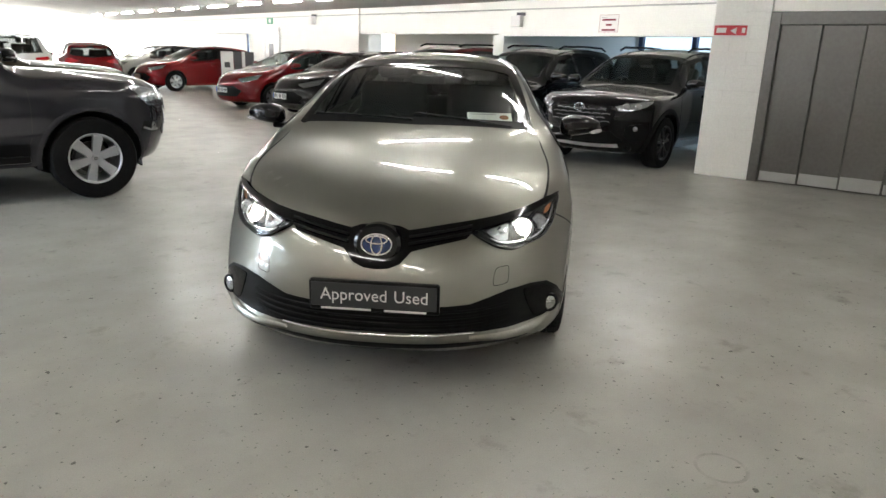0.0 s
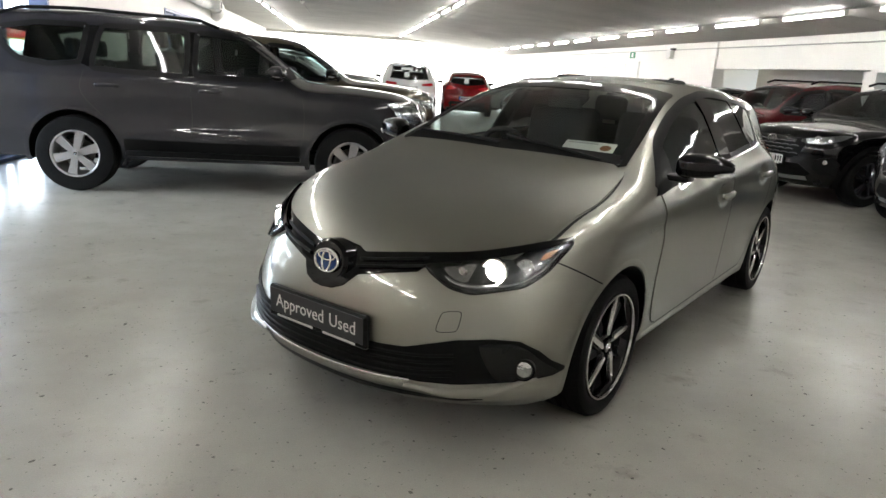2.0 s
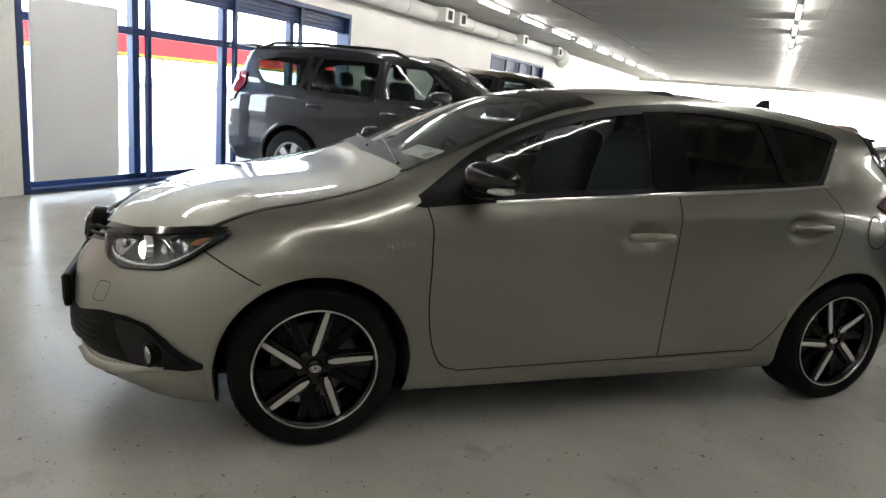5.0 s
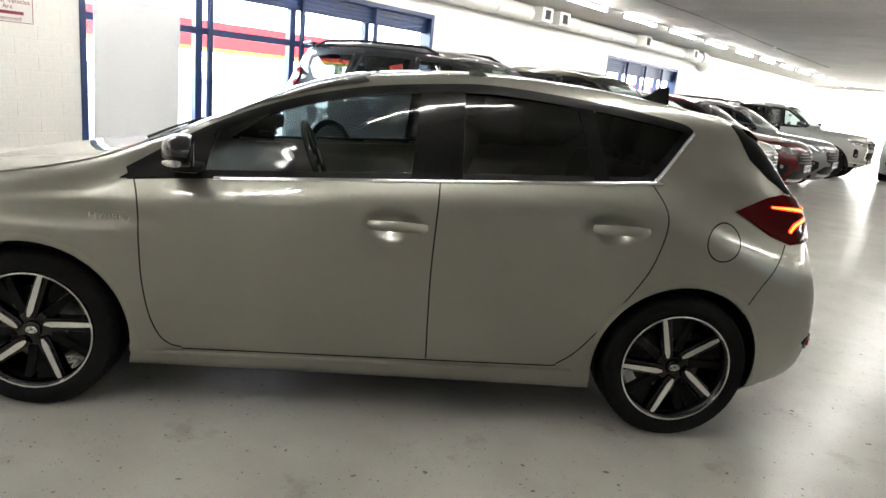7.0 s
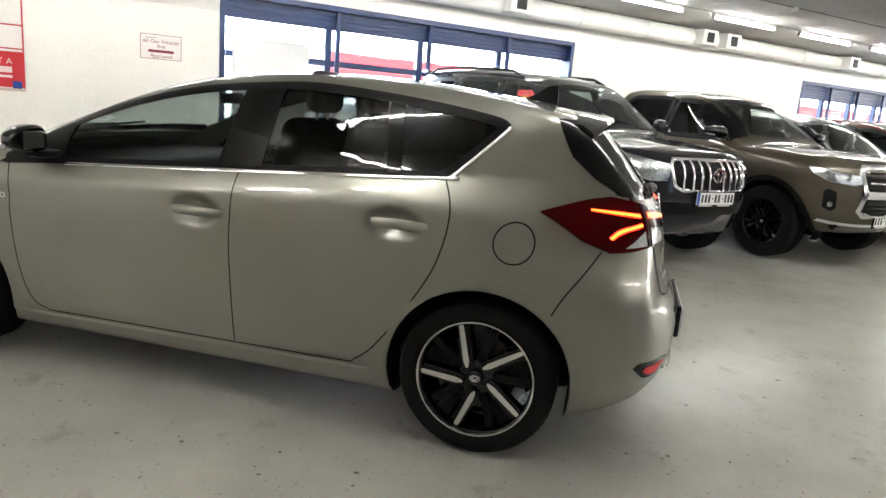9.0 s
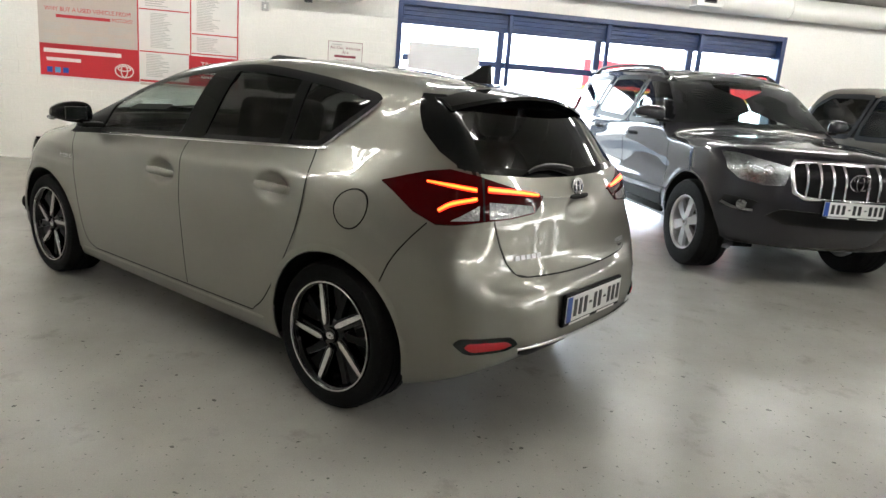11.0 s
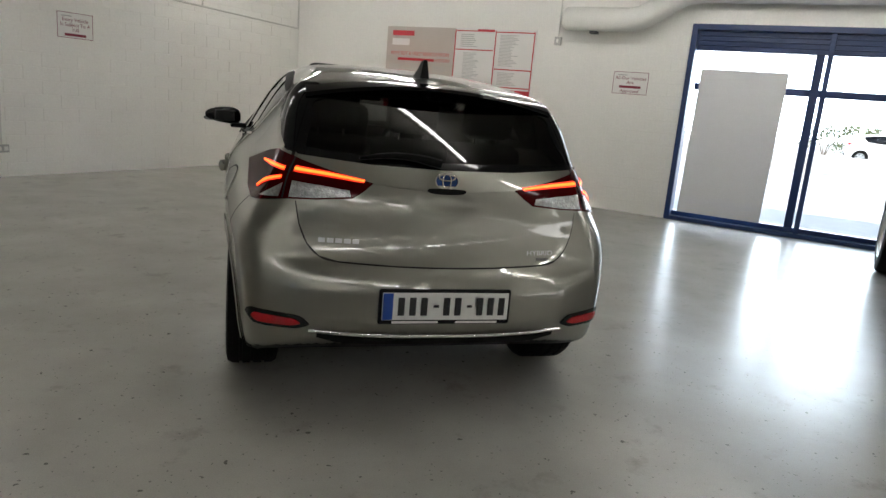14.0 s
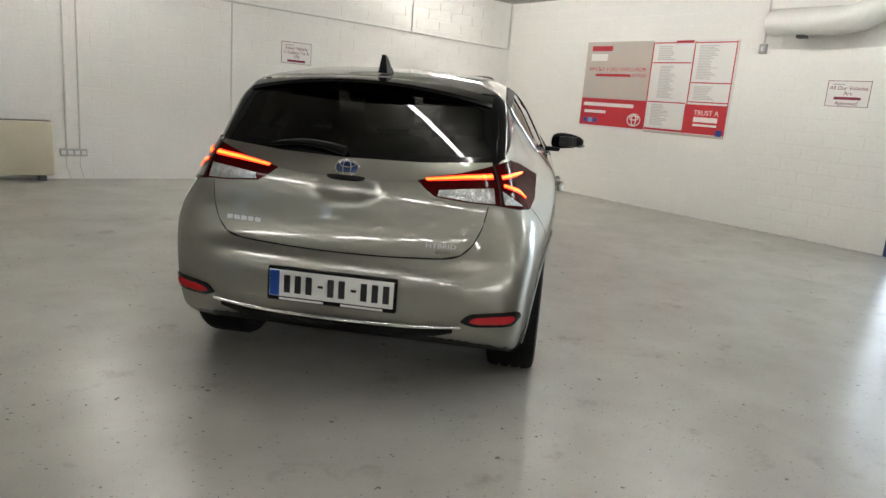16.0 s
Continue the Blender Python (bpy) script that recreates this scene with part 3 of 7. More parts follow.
    def blade(t, r0, r1, widths, y0, y1, depth, aside):
        """A straight spoke that passes beside the axle by aside, ending at angle t."""
        bm = bmesh.new()
        end = Vector((r1 * math.cos(t), 0, r1 * math.sin(t)))
        side = Vector((-math.sin(t), 0, math.cos(t)))
        start = Vector((r0 * math.cos(t), 0, r0 * math.sin(t))) - side * aside
        across = (end - start).normalized().cross(Vector((0, 1, 0)))
        rows = []
        for i, wd in enumerate(widths):
            f = (0.0, 0.14, 0.45, 0.8, 1.0)[i]
            c = start.lerp(end, f) + Vector((0, y0 + (y1 - y0) * f, 0))
            back = Vector((0, -depth, 0))
            rows.append([bm.verts.new(c + q) for q in (across * (-wd / 2 - 0.002) + back, across * (-wd / 2), across * (wd / 2), across * (wd / 2 + 0.002) + back)])
        for a, b in zip(rows, rows[1:]):
            for q in range(4):
                bm.faces.new((a[q], a[(q + 1) % 4], b[(q + 1) % 4], b[q]))
        bm.faces.new(rows[0])
        bm.faces.new(rows[-1][::-1])
        bmesh.ops.recalc_face_normals(bm, faces=bm.faces)
        return bm

    if style == "cut":
        for k in range(5):
            t = 2 * math.pi * k / 5 + (0.49 if x > 0 else 1.23)
            part("spoke", blade(t, 0.050, rim * 0.99, (0.009, 0.023, 0.022, 0.020, 0.015), face + 0.004, face - 0.002, 0.008, 0.019), M_CUT, hub, "diamond-cut silver spoke face")
            part("spoke_back", blade(t + 0.02, 0.045, rim * 0.97, (0.040, 0.050, 0.050, 0.050, 0.052), face - 0.005, face - 0.013, 0.045, 0.019), M_BLACK, hub)
            part("side_spoke", spoke(t + 0.52, 0.045, rim * 0.97, 0.045, 0.030, face - 0.018, face - 0.028, 0.035, 0.12), M_TRIM, hub)
            part("web", spoke(t + 0.33, rim * 0.52, rim * 0.97, 0.03, 0.075, face - 0.035, face - 0.03, 0.02, 0.0), M_TRIM, hub)
        part("rim_edge", lathe_bm([(w * 1.030, rim * 0.988), (w * 1.030, rim * 1.016), (w * 0.98, rim * 1.022), (w * 0.95, rim * 0.980)], 64, closed=True), M_CUT, hub, "thin diamond-cut rim edge", True)
    else:
        mat = {"silver": M_ALLOY, "dark": M_BLACK, "grey": M_GREYALLOY}[style]
        n = 6 if style != "grey" else 5
        for k in range(n):
            t = 2 * math.pi * k / n + 0.3
            if style == "silver":
                part("spoke", spoke(t, 0.05, rim * 0.98, 0.075, 0.105, face - 0.004, face - 0.014, 0.03), mat, hub)
            else:
                for s in (-1, 1):
                    part("spoke", spoke(t + s * 0.14, 0.05, rim * 0.98, 0.03, 0.038, face - 0.004, face - 0.012, 0.03, s * 0.07), mat, hub)
        part("rim_edge", lathe_bm([(face, rim * 0.95), (face, rim * 1.0), (face - 0.02, rim * 1.0), (face - 0.02, rim * 0.93)], 48, closed=True), mat, hub, "", True)
    part("hub", lathe_bm([(-0.03, 0.0001), (-0.03, 0.075), (face - 0.018, 0.07), (face - 0.012, 0.055), (face - 0.012, 0.0001)], 24), M_BLACK if style in ("cut", "dark") else M_ALLOY if style == "silver" else M_GREYALLOY, hub, "", True)
    part("hub_cap", lathe_bm([(face - 0.012, 0.034), (face - 0.002, 0.031), (face + 0.001, 0.024), (face + 0.001, 0.0001)], 24), M_BLACK if style != "silver" else M_ALLOY, hub, "", True)
    bm = bmesh.new()
    for a, b in ((0.020, 0.013), (0.0085, 0.012), (0.014, 0.0055)):
        ellipse_ring(bm, a, b, 0.0026, 18, axis="y", at=(0, face + 0.002, 0.002 if a < 0.018 else 0))
    part("emblem", bm, M_CHROME, hub)
    return hub


def ellipse_ring(bm, a, b, r, n=24, axis="z", at=(0, 0, 0), sides=6):
    """A ring bent to an ellipse."""
    rings = []
    for i in range(n):
        t = 2 * math.pi * i / n
        c = Vector((a * math.cos(t), b * math.sin(t), 0))
        d = Vector((b * math.cos(t), a * math.sin(t), 0)).normalized()
        ring = []
        for j in range(sides):
            u = 2 * math.pi * j / sides
            p = c + r * (math.cos(u) * d + math.sin(u) * Vector((0, 0, 1)))
            if axis == "y":
                p = Vector((p.x, p.z, p.y))
            ring.append(bm.verts.new(p + Vector(at)))
        rings.append(ring)
    for i in range(n):
        for j in range(sides):
            bm.faces.new((rings[i][j], rings[(i + 1) % n][j], rings[(i + 1) % n][(j + 1) % sides], rings[i][(j + 1) % sides]))
    bmesh.ops.recalc_face_normals(bm, faces=bm.faces)


def maker_badge(parent, m, a, b, back=None):
    """An oval emblem of three rings on an optional coloured ground."""
    if back:
        bm = bmesh.new()
        bmesh.ops.create_circle(bm, cap_ends=True, segments=32, radius=1, matrix=m @ Matrix.Diagonal((a, b, 1, 1)))
        bmesh.ops.solidify(bm, geom=bm.faces[:], thickness=0.004)
        holder = part("badge", bm, back, parent, "round emblem with a coloured ground")
    else:
        holder = parent
    bm = bmesh.new()
    t = a * 0.075
    ellipse_ring(bm, a, b, t, 36, at=(0, 0, t * 0.6))
    ellipse_ring(bm, a * 0.36, b * 0.92, t * 0.85, 28, at=(0, -b * 0.02, t * 0.7))
    ellipse_ring(bm, a * 0.70, b * 0.36, t * 0.85, 28, at=(0, b * 0.42, t * 0.8))
    bm.transform(m)
    part("emblem", bm, M_CHROME, holder, "chrome oval emblem", True)


def door_handle(body, parent, x, z, sgn, mat, length=0.22):
    ends = [on_body(body, (x + e, sgn * 1.0, z), (0, -sgn, 0)) for e in (-0.14, 0.17)]
    hit, n = (ends[0][0] * 0.17 + ends[1][0] * 0.14) / 0.31, (ends[0][1] + ends[1][1]) / 2
    m = facing(hit + n * 0.0045, n)
    if not body.dents:
        bm = bmesh.new()
        bmesh.ops.create_uvsphere(bm, u_segments=20, v_segments=8, radius=1, matrix=m @ Matrix.Diagonal((length * 0.40, 0.047, 0.005, 1)))
        part("handle_recess", bm, mat, parent, "scooped grip recess", True)
    d = 1 if sgn > 0 else -1
    line = smooth_line([(-d * length * 0.5, 0, 0.008), (-d * length * 0.40, 0, 0.026), (0, 0.002, 0.036), (d * length * 0.40, 0, 0.026), (d * length * 0.5, 0, 0.008)], 5)
    bm = tube_bm([tuple(p) for p in line], [0.010 + 0.004 * math.sin(math.pi * i / (len(line) - 1)) for i in range(len(line))], 10)
    for v in bm.verts:
        v.co.z = v.co.z * 0.9 + 0.002
        v.co.y *= 1.45
    bm.transform(m)
    part("door_handle", bm, mat, parent, "", True)


def door_mirror(parent, x, y, z, sgn, mat, size=1.0, indicator=True):
    """A rounded housing on a short arm."""
    bm = bmesh.new()
    bmesh.ops.create_uvsphere(bm, u_segments=32, v_segments=20, radius=1)
    for v in bm.verts:
        a, b, c = v.co
        u = math.copysign(abs(b) ** (0.85 if b > 0 else 0.6), b)
        v.co = Vector((math.copysign(abs(a) ** (0.75 if a > 0 else 0.4), a) * 0.085, u * 0.122, math.copysign(abs(c) ** 0.62, c) * (0.074 if c > 0 else 0.050)))
        f = (u + 1) / 2
        v.co.z *= 1.0 - 0.42 * f ** 2.2
        v.co.z += 0.012 * f
        if v.co.x < 0:
            v.co.x *= 0.40
        else:
            v.co.x *= 1.0 - 0.35 * f ** 2
        v.co.x -= 0.055 * f
        v.co *= size
        v.co.y *= sgn
        v.co += Vector((x + 0.02, y + sgn * 0.105 * size, z))
    if sgn < 0:
        bmesh.ops.reverse_faces(bm, faces=bm.faces)
    mir = part("door_mirror", bm, mat, parent, "", True)
    bm = box_bm((x - 0.045, min(y - sgn * 0.07, y + sgn * 0.055), z - 0.068), (x + 0.055, max(y - sgn * 0.07, y + sgn * 0.055), z - 0.036), 0.014, seg=2)
    part("mirror_arm", bm, M_TRIM, mir, "", True)
    bm = box_bm((-0.002, -0.078, -0.032), (0.002, 0.060, 0.040), 0.0015)
    bm.transform(pose(x - 0.0425 * size, y + sgn * 0.10 * size, z + 0.008, 0, 0, sgn * 12.7))
    part("mirror_glass", bm, M_CHROME, mir, "silvered mirror glass")
    if indicator:
        line = [(x + 0.045 - 0.024 * i, y + sgn * (0.165 + 0.022 * i), z - 0.020 + 0.003 * i) for i in range(4)]
        part("mirror_indicator", tube_bm(line, [0.006, 0.013, 0.014, 0.010], 8), M_CLEARPLASTIC, mir, "clear side repeater strip", True)


def seat(parent, x, y, z, mat, wide=0.50, high=0.62, rear=False):
    bm = box_bm((x - 0.26, y - wide / 2, z), (x + 0.26, y + wide / 2, z + 0.16), 0.05, seg=3)
    cushion = part("seat", bm, mat, parent, "", True)
    bm = box_bm((-0.07, -wide / 2, 0), (0.07, wide / 2, high), 0.055, seg=3)
    bm.transform(pose(x - 0.26, y, z + 0.08, 0, -14, 0))
    part("seat_back", bm, mat, cushion, "", True)
    bm = box_bm((-0.05, -0.13, 0), (0.05, 0.13, 0.19), 0.045, seg=3)
    bm.transform(pose(x - 0.26 - (high + 0.05) * 0.25, y, z + 0.08 + (high + 0.03) * 0.97, 0, -6, 0))
    part("headrest", bm, mat, cushion, "", True)
    bm = bmesh.new()
    for s in (-0.06, 0.06):
        tube_bm([(x - 0.26 - high * 0.24, y + s, z + 0.03 + high * 0.97), (x - 0.26 - (high + 0.08) * 0.25, y + s, z + 0.16 + high * 0.97)], 0.007, 6, bm)
    part("headrest_stem", bm, M_CHROME, cushion)


def cabin(parent, dash_x, dash_z, floor_z, half, seat_x, rear_x, light=False, rear=True, wheel_side=-1):
    mat = M_SEAT
    box("cabin_floor", (rear_x - 0.5, -half, floor_z - 0.03), (dash_x + 0.3, half, floor_z), M_CABIN, parent, bevel=0)
    bm = box_bm((dash_x - 0.28, -half + 0.01, dash_z - 0.42), (dash_x + 0.30, half - 0.01, dash_z), 0.09, seg=4)
    part("dashboard", bm, M_CABIN, parent, "", True)
    sx, sz = dash_x - 0.42, dash_z - 0.02
    bm = bmesh.new()
    ellipse_ring(bm, 0.185, 0.185, 0.016, 32, sides=8)
    box_bm((-0.17, -0.022, -0.015), (0.17, 0.022, 0.012), 0.01, bm)
    box_bm((-0.025, -0.17, -0.015), (0.025, 0.0, 0.012), 0.008, bm)
    bmesh.ops.create_cone(bm, cap_ends=True, segments=20, radius1=0.06, radius2=0.05, depth=0.05)
    bm.transform(pose(sx, wheel_side * half * 0.48, sz) @ Matrix.Rotation(radians(-68), 4, "Y") @ Matrix.Rotation(radians(90), 4, "Z"))
    part("steering_wheel", bm, M_CABIN, parent, "", True)
    for s in (-1, 1):
        seat(parent, seat_x, s * half * 0.48, floor_z + 0.22, mat)
    if rear:
        for s in (-1, 0, 1):
            seat(parent, rear_x, s * half * 0.58, floor_z + 0.20, mat, 0.40, 0.50)
    bm = box_bm((0.0, -0.11, -0.03), (0.02, 0.11, 0.03), 0.008)
    bm.transform(pose(dash_x - 0.48, 0, dash_z + 0.33, 0, 10, 0))
    part("rear_view_mirror", bm, M_CABIN, parent)


def number_plate(body, parent, z, way, mat_bar, y=0.0, band=True, size=(0.52, 0.111), off=0.012, tilt=0, x=None):
    sgn = 1 if way == FRONT else -1
    hit, n = on_body(body, (2.3 * sgn, y, z), way)
    m = facing(hit + np.array((sgn * off, 0, 0)), (sgn, 0, 0.0))
    w, h = size
    bm = box_bm((-w / 2 - 0.012, -h / 2 - 0.02, -0.02), (w / 2 + 0.012, h / 2 + 0.012, 0.0), 0.006)
    bm.transform(m)
    holder = part("plate_holder", bm, M_TRIM, parent, "black plate surround")
    bm = box_bm((-w / 2, -h / 2, 0.0), (w / 2, h / 2, 0.004), 0.001)
    bm.transform(m)
    plate = part("number_plate", bm, M_PLATE, holder, "white plate with dark bars")
    left = -w / 2 + (0.075 if band else 0.02)
    xs = np.linspace(left, w / 2 - 0.03, 10)
    for i, u in enumerate(xs):
        if i in (3, 6):
            bm = box_bm((u - 0.008, -0.004, 0.004), (u + 0.014, 0.006, 0.006), 0)
        else:
            bm = box_bm((u - 0.013, -h * 0.33, 0.004), (u + 0.013, h * 0.33, 0.006), 0)
        bm.transform(m)
        part("plate_bar", bm, mat_bar, holder)
    if band:
        bm = box_bm((-w / 2 + 0.002, -h / 2 + 0.002, 0.004), (-w / 2 + 0.042, h / 2 - 0.002, 0.0055), 0)
        bm.transform(m)
        part("plate_band", bm, M_BLUE, holder, "blue band")
    for a, c in ((-0.42, -0.06), (0.08, 0.42)):
        bm = box_bm((w * a, -h / 2 - 0.015, 0.0), (w * c, -h / 2 - 0.006, 0.0015), 0)
        bm.transform(m)
        part("dealer_bar", bm, M_PAPER, holder)
    return m


def arch_parts(body, parent, ax, az, r, mat, yin, lip=0.03, label=""):
    """A rolled lip round the arch opening and a dark liner inside it, on both sides."""
    ts = [radians(a) for a in range(-14, 195, 6)]
    pts = [(ax + (r + lip * 0.35) * math.cos(t), 1.0, az + (r + lip * 0.35) * math.sin(t)) for t in ts]
    strip(body, "wheel_arch", pts, SIDE_L, lip, mat, parent, off=0.004, mirror=True, n=1, high=0.004, label=label)
    for s in (-1, 1):
        bm = bmesh.new()
        rows = []
        start = np.array([(ax + (r - 0.008) * math.cos(t), s * 2.0, az + (r - 0.008) * math.sin(t)) for t in ts])
        hits = body.cast(start, np.tile((0.0, -s, 0.0), (len(ts), 1)), far=2.4, steps=60)
        for p0, hit in zip(start, hits):
            rows.append([bm.verts.new((p0[0], hit[1] - s * 0.002, p0[2])), bm.verts.new((p0[0], s * yin, p0[2]))])
        for a, b in zip(rows, rows[1:]):
            bm.faces.new((a[0], a[1], b[1], b[0]))
        bm.faces.new([q[1] for q in rows])
        part("arch_liner", bm, M_TRIM, parent)


# ---- the hatchback in the middle ----
def P3(y, pts):
    return [(x, y, z) for x, z in pts]


def FR(x, pts):
    return [(x, y, z) for y, z in pts]


def mirrored(half):
    """Closes a half outline given from the centre line out and back to it."""
    return half + [(-y, z) for y, z in half[::-1] if abs(y) > 1e-6]


AURIS = Body(
    top=[(2.3, 0.60), (2.14, 0.70), (2.05, 0.765), (1.9, 0.835), (1.7, 0.900), (1.4, 0.962), (1.2, 0.995), (1.08, 1.018), (0.75, 1.165), (0.5, 1.292), (0.25, 1.386), (0.1, 1.418), (-0.1, 1.443), (-0.35, 1.462), (-0.6, 1.464), (-0.95, 1.447), (-1.25, 1.415), (-1.6, 1.365), (-2.1, 1.30)],
    front=[(0.12, 2.04), (0.18, 2.13), (0.23, 2.18), (0.30, 2.205), (0.5, 2.205), (0.58, 2.185), (0.66, 2.155), (0.72, 2.12), (0.80, 2.06), (1.0, 1.9)],
    rear=[(0.15, -1.90), (0.25, -2.00), (0.35, -2.045), (0.45, -2.07), (0.55, -2.07), (0.635, -2.045), (0.665, -2.003), (0.945, -1.952), (1.025, -1.902), (1.42, -1.552)],
    width=[(-2.2, 0.74), (-1.9, 0.795), (-1.75, 0.82), (-1.5, 0.857), (-1.3, 0.878), (-0.8, 0.868), (0, 0.870), (0.8, 0.875), (1.3, 0.882), (1.7, 0.87), (2.3, 0.84)],
    lower=[(0.15, -0.085), (0.22, -0.055), (0.31, -0.035), (0.45, -0.022), (0.6, -0.010), (0.72, 0.0), (0.80, 0.0), (0.86, -0.002), (0.95, -0.006), (1.3, -0.018), (1.5, -0.022)],
    belt=[(-2.0, 0.68), (-1.75, 0.72), (-1.5, 0.86), (-1.1, 0.995), (-0.24, 0.985), (0.62, 0.93), (1.0, 0.895), (1.3, 0.84), (1.7, 0.76), (2.2, 0.66)],
    tumble=[(-0.2, 0.0), (-0.03, 0.0), (0.03, 0.020), (0.08, 0.038), (0.18, 0.085), (0.28, 0.140), (0.36, 0.195), (0.44, 0.265), (0.6, 0.42)],
    crown=[(-2.0, 0.09), (-0.5, 0.11), (0.3, 0.13), (0.85, 0.07), (1.05, 0.04), (1.25, 0.09), (1.8, 0.09), (2.2, 0.10)],
    taper=[(-2.0, 0.0), (-1.7, 0.0), (-1.3, 0.03), (-0.9, 0.03), (-0.3, 0.01), (0.3, 0.0), (2.2, 0.0)],
    fdrop=(0.40, 0.75, 2.6, 0.33), rdrop=(0.10, 0.75, 2.8), floor_z=0.17, k=(0.10, 0.11, 0.085),
    tumble_rear=[(-0.2, 0.0), (-0.03, 0.0), (0.05, 0.022), (0.16, 0.085), (0.30, 0.160), (0.40, 0.188), (0.60, 0.235)],
    dents=[("side", -0.060, 0.845, 0.092, 0.052, 0.046), ("side", -0.940, 0.897, 0.092, 0.052, 0.046), ("rear", 0.0, 0.905, 0.115, 0.042, 0.020), ("side", 1.20, 0.795, 0.36, 0.045, 0.010), ("front", 0.66, 0.262, 0.19, 0.042, -0.032)], rise=0.42, soft=0.06, rear_soft=0.02,
    crease=[(1.0, 0.862), (0.85, 0.872), (0.3, 0.905), (-0.3, 0.937), (-0.9, 0.968), (-1.40, 0.985), (-1.7, 0.99)])

DLO = [(0.97, 0.935), (0.62, 0.962), (-0.24, 1.020), (-1.10, 1.074), (-1.315, 1.288), (-1.25, 1.318), (-0.92, 1.362), (-0.485, 1.394), (-0.22, 1.380), (0.10, 1.337), (0.405, 1.254), (0.685, 1.132)]


def build_auris():
    car = thing("hatchback", pose(2.99, 4.04, 0, 0, 0, 224.6), "olive-silver hatchback with lit lamps and black and silver wheels", "car")
    B, pt = AURIS, M_AURIS
    ws = [(0, 1.040), (0.62, 1.040), (0.655, 1.050), (0.53, 1.36), (0.3, 1.40), (0, 1.41)]
    rg = [(0, 1.02), (0.30, 1.025), (0.61, 1.045), (0.575, 1.18), (0.54, 1.295), (0.3, 1.325), (0, 1.33)]
    shrunk_ws = [(0, 1.050), (0.62, 1.048), (0.652, 1.055), (0.598, 1.21), (0.543, 1.325), (0.50, 1.360), (0.3, 1.386), (0, 1.393)]
    shrunk_rg = [(0, 1.034), (0.30, 1.040), (0.585, 1.06), (0.553, 1.18), (0.52, 1.285), (0.3, 1.318), (0, 1.323)]
    inner = [(0.92, 0.957), (0.62, 0.976), (-0.24, 1.033), (-1.075, 1.087), (-1.11, 1.105), (-1.19, 1.185), (-1.29, 1.283), (-1.235, 1.309), (-0.92, 1.352), (-0.485, 1.383), (-0.22, 1.369), (0.10, 1.326), (0.405, 1.243), (0.67, 1.127)]
    make_shell(B, car, pt, [("side", inner), ("front", shrunk_ws), ("rear", shrunk_rg)], [(1.295, 0.315, 0.372), (-1.305, 0.315, 0.372)], -1.15, 1.35, 0.66, 300, 190, 56, 0.0)
    for ax in (1.295, -1.305):
        arch_parts(B, car, ax, 0.315, 0.372, pt, 0.52)
        for s in (-1, 1):
            wheel(car, ax, s * (0.745 if ax > 0 else 0.735), 0.317, 0.232, 0.225, "cut", s)
    # doors with their shut lines
    front_edge = [(0.905, 0.945), (0.884, 0.86), (0.879, 0.70), (0.874, 0.56), (0.852, 0.42), (0.815, 0.33), (0.775, 0.293), (0.731, 0.282)]
    rear_edge = [(-0.791, 0.305), (-0.86, 0.36), (-0.937, 0.459), (-1.03, 0.60), (-1.107, 0.737), (-1.145, 0.86), (-1.155, 0.95), (-1.140, 1.01), (-1.105, 1.072)]
    mid = [(-0.244, 0.294), (-0.236, 0.45), (-0.229, 0.675), (-0.232, 0.85), (-0.238, 1.018)]
    sm = lambda q: [tuple(v) for v in smooth_line(q, 3)]
    fd = sm(front_edge) + sm([(p[0] + 0.004, p[1]) for p in mid]) + [(0.10, 0.995), (0.62, 0.958)]
    rd = [(p[0] - 0.004, p[1]) for p in mid][::-1] + sm([(p[0] + 0.0, p[1]) for p in rear_edge]) + [(-0.70, 1.045)]
    for nm, outline in (("front_door", fd), ("rear_door", rd)):
        panel(B, nm, P3(1.0, outline), SIDE_L, pt, car, off=0.0035, grid=0.019, mirror=True)
    strip(B, "shut_line", P3(1.0, front_edge), SIDE_L, 0.0062, M_GAP, car, off=0.0044, mirror=True)
    strip(B, "shut_line", P3(1.0, mid), SIDE_L, 0.0062, M_GAP, car, off=0.0044, mirror=True)
    strip(B, "shut_line", P3(1.0, rear_edge), SIDE_L, 0.0062, M_GAP, car, off=0.0044, mirror=True)
    strip(B, "shut_line", P3(1.0, [(0.731, 0.275), (0.2, 0.281), (-0.244, 0.286), (-0.72, 0.293), (-0.791, 0.298)]), SIDE_L, 0.0062, M_GAP, car, off=0.0044, mirror=True)
    strip(B, "sill_edge", P3(1.0, [(0.88, 0.248), (0.2, 0.256), (-0.4, 0.263), (-0.86, 0.270)]), SIDE_L, 0.022, pt, car, off=0.003, mirror=True, high=0.009)
    strip(B, "shut_line", P3(1.0, [(1.70, 0.752), (1.60, 0.700), (1.52, 0.658), (1.47, 0.640)]), SIDE_L, 0.0062, M_GAP, car, off=0.0044, mirror=True)
    strip(B, "shut_line", P3(1.0, [(-1.72, 0.868), (-1.67, 0.79), (-1.61, 0.70), (-1.57, 0.62)]), SIDE_L, 0.0062, M_GAP, car, off=0.0044, mirror=True)
    for s in (1, -1):
        door_handle(B, car, -0.085, 0.845, s, pt)
        door_handle(B, car, -0.965, 0.898, s, pt)
    # fuel flap
    ring = [(-1.405 + 0.075 * math.cos(t), 1.0, 0.875 + 0.075 * math.sin(t)) for t in np.linspace(0, 2 * np.pi, 40, endpoint=False)]
    panel(B, "fuel_flap", ring, SIDE_L, pt, car, off=0.003, grid=0.04)
